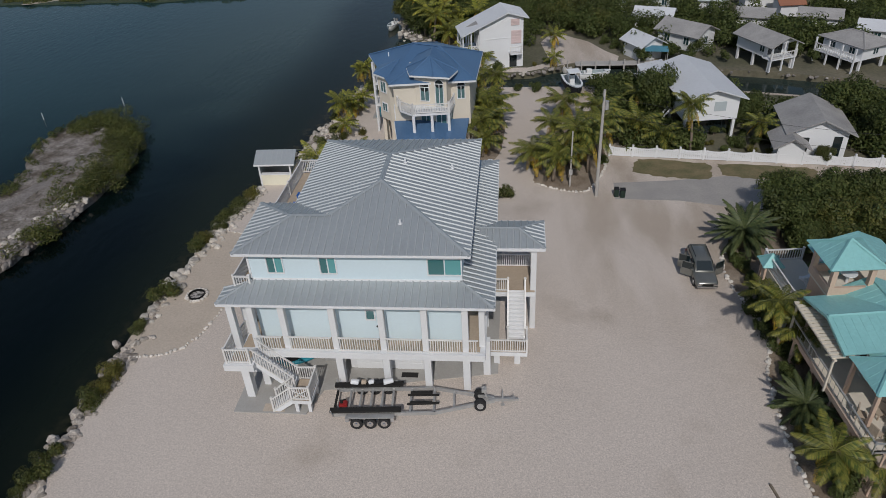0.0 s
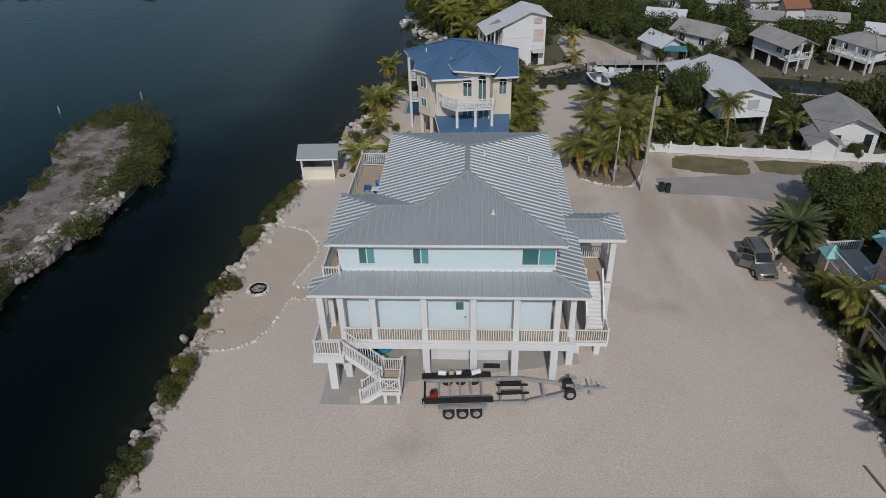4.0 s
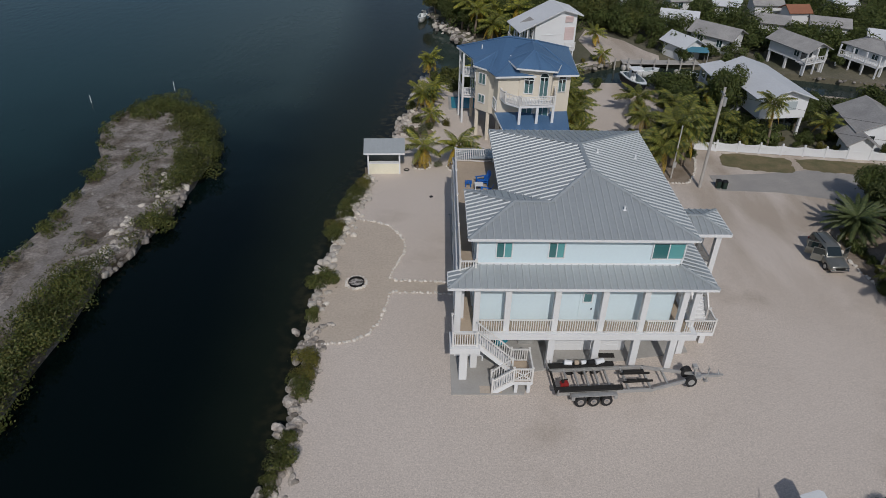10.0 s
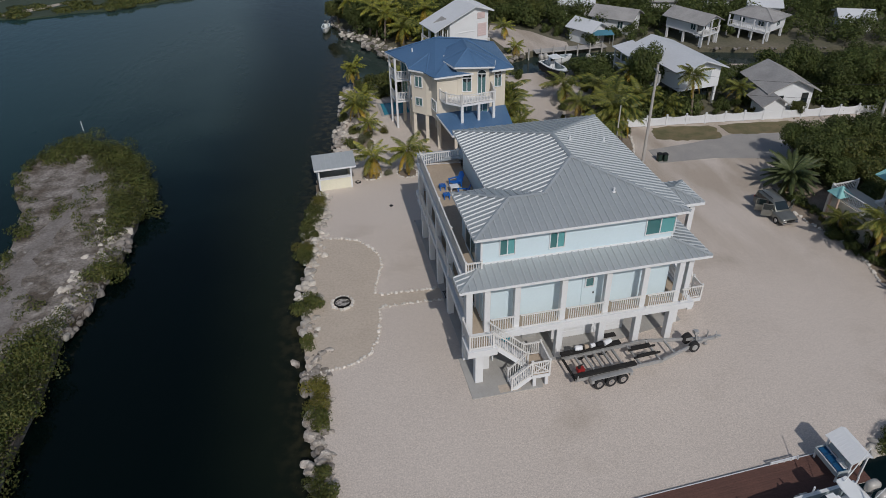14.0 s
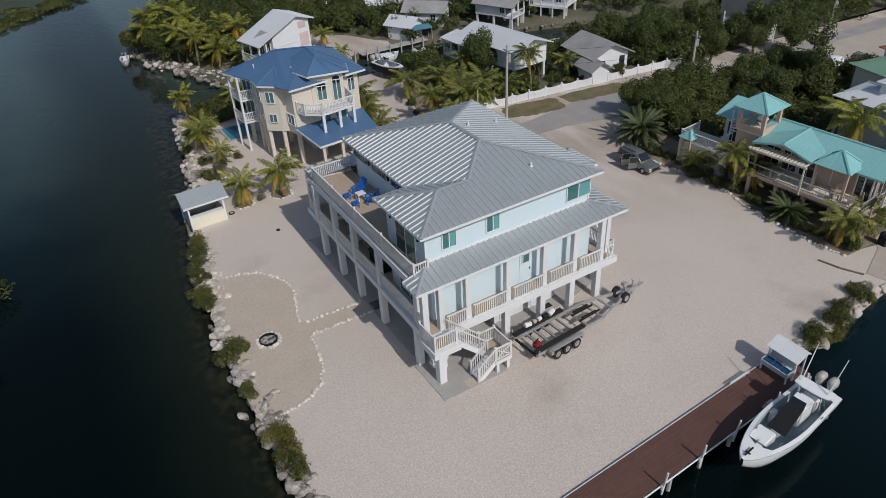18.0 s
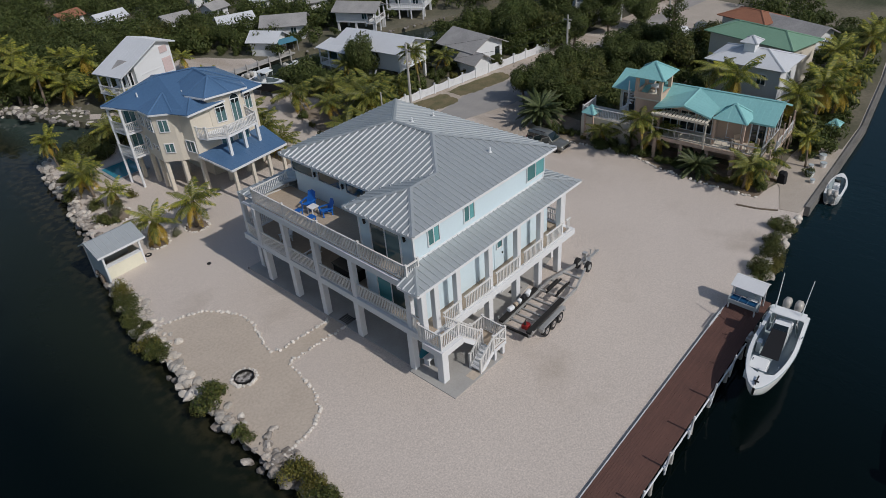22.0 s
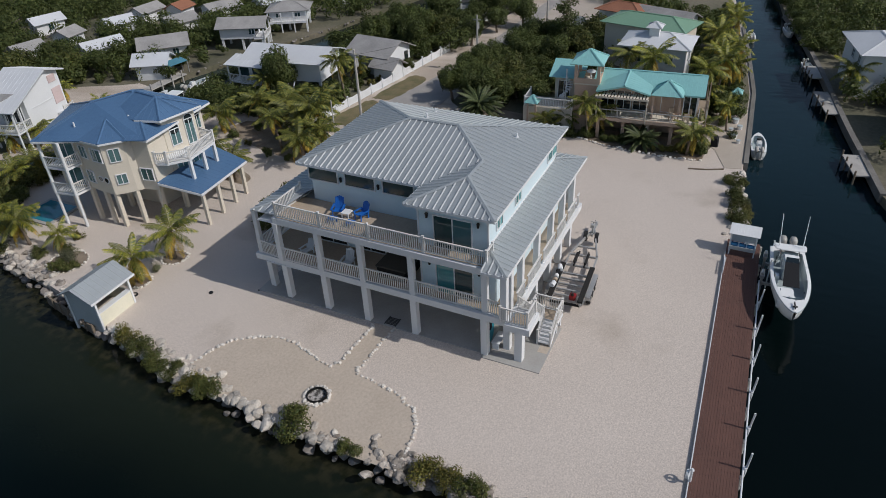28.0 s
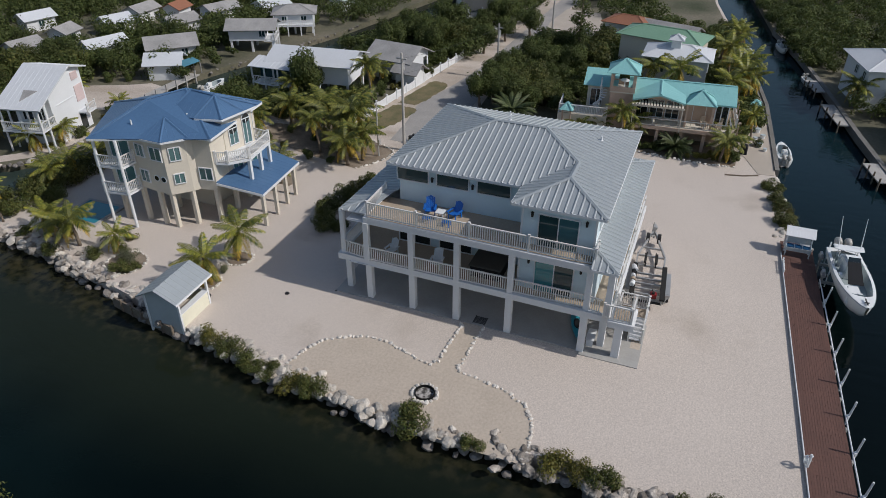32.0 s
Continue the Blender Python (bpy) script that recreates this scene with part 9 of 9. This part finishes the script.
for k, x, y, s in ((0, -16.4, 63.5, 0.72), (1, -16.9, 66.6, 0.92), (0, -16.5, 68.6, 0.95), (0, -16.1, 70.6, 0.8), (2, -16.4, 75.0, 0.6), (2, -15.8, 75.8, 0.66), (1, -10.8, 75.9, 0.9), (1, -8.2, 75.6, 0.85), (0, -5.8, 75.3, 0.95), (1, -3.4, 75.4, 0.85), (1, -3.2, 82.4, 0.75), (0, -5.6, 83.4, 0.8), (0, 5.4, 83.2, 0.7),
                   (1, 2.8, 54.4, 0.95), (1, 7.4, 55.2, 1.15), (2, 4.4, 58.2, 0.9), (0, 7.8, 58.4, 1.1), (1, 9.4, 60.6, 1.0),
                   (1, -2.0, 60.4, 0.95), (1, -1.6, 62.6, 1.0), (2, -2.2, 64.4, 0.8), (0, -1.2, 65.2, 1.05), (1, -1.8, 67.0, 1.0), (0, -2.2, 58.4, 0.75), (2, -0.8, 69.5, 0.85),
                   (2, 25.8, 27.2, 1.2), (2, 29.2, 21.9, 1.0), (1, 26.8, 23.4, 1.0), (2, 33.0, 22.0, 1.0), (2, 38.5, 23.0, 0.95), (2, 41.5, 24.5, 0.95),
                   (0, 17.0, 36.2, 0.6), (0, 18.2, 34.4, 0.6), (2, 29.0, 31.5, 1.1), (0, 14.5, 60.0, 0.8), (1, 23.4, 61.0, 0.8), (0, 12.6, 61.4, 1.0), (1, 8.6, 64.0, 1.0), (0, 6.0, 66.8, 1.0), (2, 13.0, 66.0, 0.8),
                   (1, -6.5, 94.0, 1.3), (2, -9.5, 97.5, 1.1), (1, -12.5, 100.5, 1.2), (2, -5.0, 100.0, 1.0), (2, -13.5, 107.0, 1.1), (2, -10.2, 93.0, 1.25), (1, -8.0, 91.2, 1.3), (2, -11.8, 96.4, 1.3), (2, -13.4, 101.6, 1.3), (1, -7.0, 96.6, 1.4), (2, -10.0, 101.5, 1.35), (2, -4.0, 94.4, 1.25), (2, -12.4, 104.5, 1.3), (1, -5.6, 88.9, 1.1), (2, -9.0, 105.5, 1.4), (1, 6.0, 89.5, 0.8), (1, -4.5, 89.8, 0.9), (2, 44.0, 4.8, 1.0), (1, 36.5, 9.5, 1.1)):
    sz = s * g.uniform(0.9, 1.15) * (0.72 if y > 88 and x < 0 else 1.0)
    put((GREEN_PALMS if x > -3 and 50 < y < 80 or x > 14 and y > 30 else PALMS)[k], x, y, 0, g.uniform(0, 360), s * (0.85 if y > 88 and x < 0 else 1.0), sz)
for k, x, y, s in ((2, 16.7, 31.8, 0.85), (1, 17.4, 30.9, 0.9), (1, 16.2, 22.6, 0.85), (0, 18.6, 22.2, 0.75)):
    put(GREEN_PALMS[k], x, y, 0, g.uniform(0, 360), s, s * g.uniform(0.95, 1.1))
# stone rings and beds
for cx, cy, r in ((-17.3, 54.6, 0.85), (-14.0, 54.4, 0.95), (-17.5, 61.7, 1.45)):
    line = [(cx + r * math.cos(a * 0.3142), cy + r * math.sin(a * 0.3142)) for a in range(21)]
    sheet("planting_bed", line[:-1], 0.012, M_MULCH, "round bed of dark mulch round palms", depth=0.02, category="bed")
    scatter_line("stone_ring", "ring of white coral stones round a palm bed", line, PEBBLES, 0.27, (0.1, 0.17), 0.03, 0.0, "stone", int(cx * 7) % 97)
bed = smooth_line([(2.4, 53.4), (4.2, 52.2), (6.5, 51.6), (7.6, 52.6), (8.8, 55.6), (9.3, 58.2)], 5)
sheet("planting_bed", bed + [(9.0, 66), (6.2, 67), (3.6, 60)], 0.012, M_MULCH, "long bed of leaf litter under palms", depth=0.02, category="bed")
scatter_line("stone_ring", "edging of white coral stones along a palm bed", bed, PEBBLES, 0.3, (0.11, 0.19), 0.04, 0.0, "stone", 31)
bed2 = smooth_line([(-2.8, 57.2), (-1.6, 57.2), (-0.7, 58.8), (-0.3, 62), (-0.2, 66), (-0.6, 70)], 5)
sheet("planting_bed", bed2 + [(-2.5, 70), (-2.6, 60)], 0.012, M_MULCH, "bed of leaf litter under palms beside the blue-roofed house", depth=0.02, category="bed")
bed3 = smooth_line([(15.4, 21.2), (15.2, 24.6), (15.6, 29.3), (16.6, 33.4), (15.9, 37.4), (15.6, 40.8), (16.4, 42.8), (18.6, 45.2)], 5)
sheet("planting_bed", (bed3 + [(21, 45), (20, 38), (19, 33), (19.5, 21)])[::1], 0.016, M_MULCH, "long shaded bed of leaf litter under palms and shrubs", depth=0.02, category="bed")
scatter_line("stone_ring", "edging of white coral stones along a shaded bed", bed3, PEBBLES, 0.33, (0.12, 0.2), 0.05, 0.0, "stone", 33)

for x, y, s in ((-4.8, 51.4, 1.2), (-3.2, 51.3, 1.25), (-1.6, 51.0, 1.2), (-5.9, 51.6, 1.1), (-0.2, 50.6, 1.0), (-7.1, 51.3, 1.15), (-8.2, 50.4, 1.0), (-7.7, 49.4, 0.8)):
    put(SHORE_BUSH[1], x, y, -0.05, x * 50, s)
# big date palm at the street corner
dp = palm("date_palm", "broad date palm with stiff grey-green fronds", 1.7, (0, 0), ("date",), 58, 0, 1.0, (0.3, 0.26), 8, "date palms")
stand(dp, 17.5, 43.2, 0, 0, 0.92)
put(dp, 16.6, 26.8, -0.4, 80, 0.74)

# garden shrubs along the east side and round the houses
SHRUB = [bush("garden_shrub", "dense dark green garden shrub in a shaded bed", M_LEAF_B, (1.0, 1.0, 1.1), 1700, 0.08, 41 + i, "garden shrubs") for i in range(2)] + [bush("garden_shrub", "yellow-green garden shrub in a shaded bed", M_LEAF_C, (1.0, 1.0, 1.0), 1500, 0.08, 45, "garden shrubs")]
TREE = [bush("broadleaf_tree", "broadleaf tree with a dense dark green crown", M_LEAF_B, (2.0, 2.0, 2.2), 8000, 0.115, 51 + i, "broadleaf trees", "tree", 16, 1.2) for i in range(3)]
TREE.append(bush("broadleaf_tree", "broadleaf tree with a dense green crown", M_LEAF_A, (2.0, 2.0, 2.0), 7600, 0.115, 55, "broadleaf trees", "tree", 16, 1.0))
g = random.Random(14)
shr = []
for i in range(34):
    s = i / 33
    y = 21.6 + 21.5 * s
    x = 16.0 + 0.4 * math.sin(y * 0.7) + g.uniform(0.2, 1.4)
    shr.append((x, y, g.uniform(0.5, 1.0)))
shr += [(x + g.uniform(-0.5, 0.5), y, g.uniform(0.6, 1.0)) for x, y in ((3, 56), (5, 57), (7, 57.2), (8.4, 57), (2.6, 58.5), (6, 60), (9.5, 62.2), (4, 62), (7.5, 63), (5.4, 64.6), (-1.5, 61.5), (-1.2, 64), (-1.4, 66), (-1.2, 67.5), (-2, 69), (11, 61), (13, 62.6), (15, 61), (16.5, 60), (19, 60.5), (21, 60), (12, 64.5), (15, 64.5), (17, 66), (10.5, 66), (13.5, 68.5), (24.5, 60.8), (16, 70), (12, 71), (9.6, 69), (10.4, 71.4), (10.4, 74), (13, 74), (-3, 72.4), (-1, 74.6), (-5, 74.5), (-9, 75), (-4, 75.2), (1, 75.2), (3.4, 75.2), (17, 73.6), (3.6, 83.4), (4.8, 83.8), (-1.6, 82.0), (-3.2, 82.2), (-4.8, 82.9), (14, 89.5), (12.6, 91.5), (19, 88), (21, 86), (11.2, 59.6), (12.4, 60.4), (13.6, 59.4), (14.4, 61.4), (15.2, 59.6), (17.8, 59.6), (18.6, 61.4), (20.0, 59.2), (20.8, 61.2), (22.0, 58.8), (22.8, 60.4), (22.6, 62.4), (24.2, 58.6), (21.6, 63.6), (19.6, 62.8), (12.0, 62.4), (11.0, 64.2))]
for i, (x, y, s) in enumerate(shr):
    k = g.choice((0, 1, 1, 2))
    if i < 3:
        stand(SHRUB[i], x, y, 0, g.uniform(0, 360), s)
    else:
        put(SHRUB[k], x, y, 0, g.uniform(0, 360), s, s * g.uniform(0.8, 1.2))
tr = [(20.6, 44.6, 0.98), (22.4, 46.0, 0.95), (21.6, 42.2, 0.75), (24.4, 44.4, 1.00), (24.0, 41.6, 0.98), (26.8, 46.2, 0.92), (27.0, 43.2, 1.04), (22.6, 39.6, 0.65), (29.6, 44.6, 0.85), (30.0, 41.6, 0.9), (33.0, 43.6, 1.0), (33.6, 40.6, 1.1), (29.4, 37.6, 1.0), (36.4, 43.0, 1.2), (37.2, 38.6, 1.3),
      (22.0, 64.0, 0.75), (23.6, 66.0, 0.8), (25.5, 58.4, 0.5), (28, 56.8, 0.45), (38.5, 57.0, 1.1), (40.5, 60.5, 1.2), (42.5, 56.5, 1.25), (37.4, 62.6, 1.1), (44.5, 60.0, 1.25), (41.0, 64.0, 1.2), (46.5, 56.0, 1.25), (36.0, 66.0, 1.0), (46.0, 52.6, 1.2), (49.5, 54.5, 1.25), (41.5, 43.5, 1.2), (45, 38.6, 1.1), (49.5, 50.0, 1.1),
      (-11.0, 95.5, 1.0), (-13.5, 98.0, 1.1), (-8.5, 99.0, 1.2), (-12, 103, 1.3), (-15.5, 104, 1.1), (-5.5, 97.0, 1.1), (-2.5, 100, 1.2), (1.5, 100, 1.1), (5.5, 100.5, 1.0), (12.0, 96, 1.0), (14.5, 93, 0.8), (8.5, 100, 1.2), (13.5, 99.5, 1.1)]
for i, (x, y, s) in enumerate(tr):
    k = g.choice((0, 1, 2, 3))
    if i < 4:
        stand(TREE[i], x, y, 0, g.uniform(0, 360), s)
    else:
        put(TREE[k], x, y, 0, g.uniform(0, 360), s, s * g.uniform(0.85, 1.1))
for x, y, s, sz in ((23.0, 47.0, 1.0, 1.05), (25.6, 47.4, 0.95, 1.05), (28.4, 46.8, 1.0, 1.1), (36.4, 46.0, 1.05, 1.0), (40.0, 45.6, 1.1, 1.0), (39.5, 53.6, 1.0, 1.0), (33.4, 58.8, 1.1, 1.3), (36.2, 59.6, 1.2, 1.4), (32.2, 63.6, 1.2, 1.4)):
    put(TREE[g.choice((0, 1, 2, 3))], x, y, 0, g.uniform(0, 360), s, sz)
# tall feathery casuarina beyond the green-roofed house
cas = thing("casuarina", "tall dark feathery casuarina tree", "tree", at=(40.2, 41.2, 0))
trunk_part(cas, [(40.2, 41.2, i * 1.2) for i in range(8)], 0.22, 0.05)
hang(new("crown", leaf_mesh("crown", [(40.2 + math.sin(i * 2.1) * 0.7, 41.2 + math.cos(i * 1.7) * 0.7, 1.4 + i * 0.56, 1.5 - i * 0.08, 1.5 - i * 0.08, 0.7) for i in range(14)], 4500, 0.13, M_LEAF_B, seed=77)), cas)

# woods in the distance: too many to count
HOUSES = [(o.matrix_basis.translation.x, o.matrix_basis.translation.y) for o in scene.objects if o.parent is None and o.name.split(".")[0].endswith("house")]
HOUSES += [(49, 43.6), (53, 45), (57, 44.4), (61, 46), (65, 46.6), (21.6, 61.8), (17.2, 69.8), (26.6, 59.4), (23.4, 59.2)]
CANAL2 = [(-14, 80), (6, 79.4), (14, 80.6), (26, 78), (36, 75), (46, 72.5), (90, 63.5), (200, 48)]


def near_line(x, y, line, d):
    p = Vector((x, y))
    for a, b in zip(line, line[1:]):
        a, b = Vector(a), Vector(b)
        s = max(0, min(1, (p - a).dot(b - a) / (b - a).length_squared))
        if (p - a - (b - a) * s).length < d:
            return True
    return False


def woods(name, label, x0, x1, y0, y1, count, leaves, seed, keep, clear=4.6, tall=1.0, leaf=0.19):
    g = random.Random(seed)
    blobs = []
    tries = 0
    while len(blobs) < count * 4 and tries < count * 30:
        tries += 1
        x, y = g.uniform(x0, x1), g.uniform(y0, y1)
        if not keep(x, y) or any((x - a) ** 2 + (y - b) ** 2 < clear ** 2 for a, b in HOUSES):
            continue
        s = g.uniform(0.8, 1.5) * tall
        for k in range(4):
            blobs.append((x + g.uniform(-1, 1) * s, y + g.uniform(-1, 1) * s, 0.5 + g.uniform(0.2, 1.5) * s, s * g.uniform(0.7, 1.1), s * g.uniform(0.7, 1.1), s * g.uniform(0.6, 0.9)))
    tagged(new(name, leaf_mesh(name, blobs, leaves, leaf, M_LEAF_B, seed=seed)), label, "trees", kind="stuff")


def bank_x(y):
    """The northern land's western water line at y."""
    return float(np.interp(y, (82, 88.6, 94.5, 100, 107, 116, 127, 140, 150), (-9.0, -11.3, -13.2, -15.3, -16.2, -13, -8, -3, 4)))


def lot(x, y):
    return 2.4 < x < 14.5 and y < 98.5 - abs(x - 6) * 0.9


STREET = [(9, 52), (34, 50.5), (200, 46.2)]
FENCE = [(9.6, 58.5), (36.5, 55.4)]
woods("woods_north", "dark green woods stretching to the north", -16, 80, 86, 150, 980, 300000, 61, lambda x, y: x > bank_x(y) + 1.6 and (y > 104 or (x > 4 and not near_line(x, y, CANAL2, 5.0) and not lot(x, y))), 4.0)
woods("woods_east", "dark green woods beyond the street", 36, 130, 24, 92, 560, 170000, 62, lambda x, y: not near_line(x, y, CANAL2, 4) and y > 33 + (x - 60) * 0.1 and not near_line(x, y, STREET, 2.6))
woods("woods_south", "green scrub along the far canal bank", 15, 110, -12, 24, 620, 150000, 63, lambda x, y: y < 8.0 + (x - 27) * 0.185, 3.6, 0.85)
woods("scrub_lots", "dense green scrub between the houses", 10.2, 48, 57, 78, 240, 120000, 64, lambda x, y: not (23 < x < 33 and y > 67) and not near_line(x, y, CANAL2, 5.0) and not near_line(x, y, FENCE, 1.6) and y > 57.5 - (x - 10) * 0.1, 4.4, 0.75, 0.15)
woods("scrub_shore", "dense green scrub on the northern shore", -17, 12, 88, 112, 90, 52000, 65, lambda x, y: y > 90.5 - x * 0.25 and x > bank_x(y) + 1.6 + max(0, 96 - y) * 0.35 and not lot(x, y), 5.0, 0.9, 0.165)
woods("scrub_east", "dense green scrub round the canal houses", 21, 60, 33, 48.5, 130, 76000, 66, lambda x, y: not near_line(x, y, STREET, 2.4) and x > 21 + max(0, y - 44) * 0.5, 4.2, 0.68, 0.14)
woods("scrub_canal", "green shrubs along the canal gardens", 25, 62, 18.6, 33, 120, 50000, 67, lambda x, y: y > 19.2 + (x - 24) * 0.115, 4.6, 0.6, 0.15)
# round-crowned tree before the raised white house
put(TREE[0], 14.7, 65.4, 0, 40, 1.12, 1.5)
put(GREEN_PALMS[2], 17.0, 58.9, 0, 200, 0.9, 1.15)
put(TREE[1], 21.2, 47.9, 0, 120, 0.9, 1.0)
# things kept on the canal-side pad
grill = thing("covered_grill", "grill under a black fabric cover on a concrete pad", "grill", at=(18.9, 20.6, 0.03))
bm = bm_new()
loft(bm, [[(18.6 + k * 0.2, y * w + 20.6, 0.03 + z * h) for y, z in ((-1, 0), (1, 0), (0.9, 0.85), (0.5, 1), (-0.5, 1), (-0.9, 0.85))] for k, w, h in ((0, 0.28, 0.85), (1, 0.36, 1.0), (2, 0.36, 1.0), (3, 0.28, 0.85))])
part("cover", bm, M_COVER, grill)
for x, y, r in ((21.2, 19.2, 0.32), (22.6, 19.6, 0.22), (23.4, 18.9, 0.26), (24.8, 19.4, 0.3), (20.2, 18.7, 0.2)):
    tote = thing("storage_tub", "pale plastic storage tub beside the canal", "tub", at=(x, y, 0.03), group="storage tubs")
    bm = bm_new()
    rod(bm, (x, y, 0.03), (x, y, 0.03 + r * 1.3), r * 0.85, r, 10)
    part("tub_body", bm, M_GEL, tote)
    bm = bm_new()
    rod(bm, (x, y, 0.03 + r * 1.3), (x, y, 0.08 + r * 1.3), r * 1.05, r * 1.0, 10)
    part("lid", bm, M_GREYPANEL, tote)
woods("scrub_bank", "dense green shrubs overhanging the canal's far wall", 46, 110, 8, 26, 110, 46000, 68, lambda x, y: 0.0 < 10.0 + (x - 27) * 0.185 - y < 3.4 and x > 47, 3.0, 0.62, 0.14)
woods("scrub_gardens", "green shrubs round the northern canal houses", 13, 46, 82, 98, 90, 42000, 69, lambda x, y: not near_line(x, y, CANAL2, 3.4) and not lot(x, y) and y > 83.5 - (x - 14) * 0.3, 3.5, 0.5, 0.13)
# shrubs and palms along the canal-side gardens
g = random.Random(77)
for i in range(17):
    x = 21.5 + i * 1.9
    put(SHRUB[g.randrange(3)], x + g.uniform(-0.6, 0.6), 19.9 + (x - 24) * 0.115 + g.uniform(-0.5, 0.6), 0, g.uniform(0, 360), g.uniform(0.6, 1.05))
for x, s in ((22.6, 0.6), (31.0, 0.85), (35.6, 0.95), (45.0, 0.95), (49.0, 0.9)):
    put(PALMS[2], x, 20.2 + (x - 24) * 0.115, 0, g.uniform(0, 360), s)
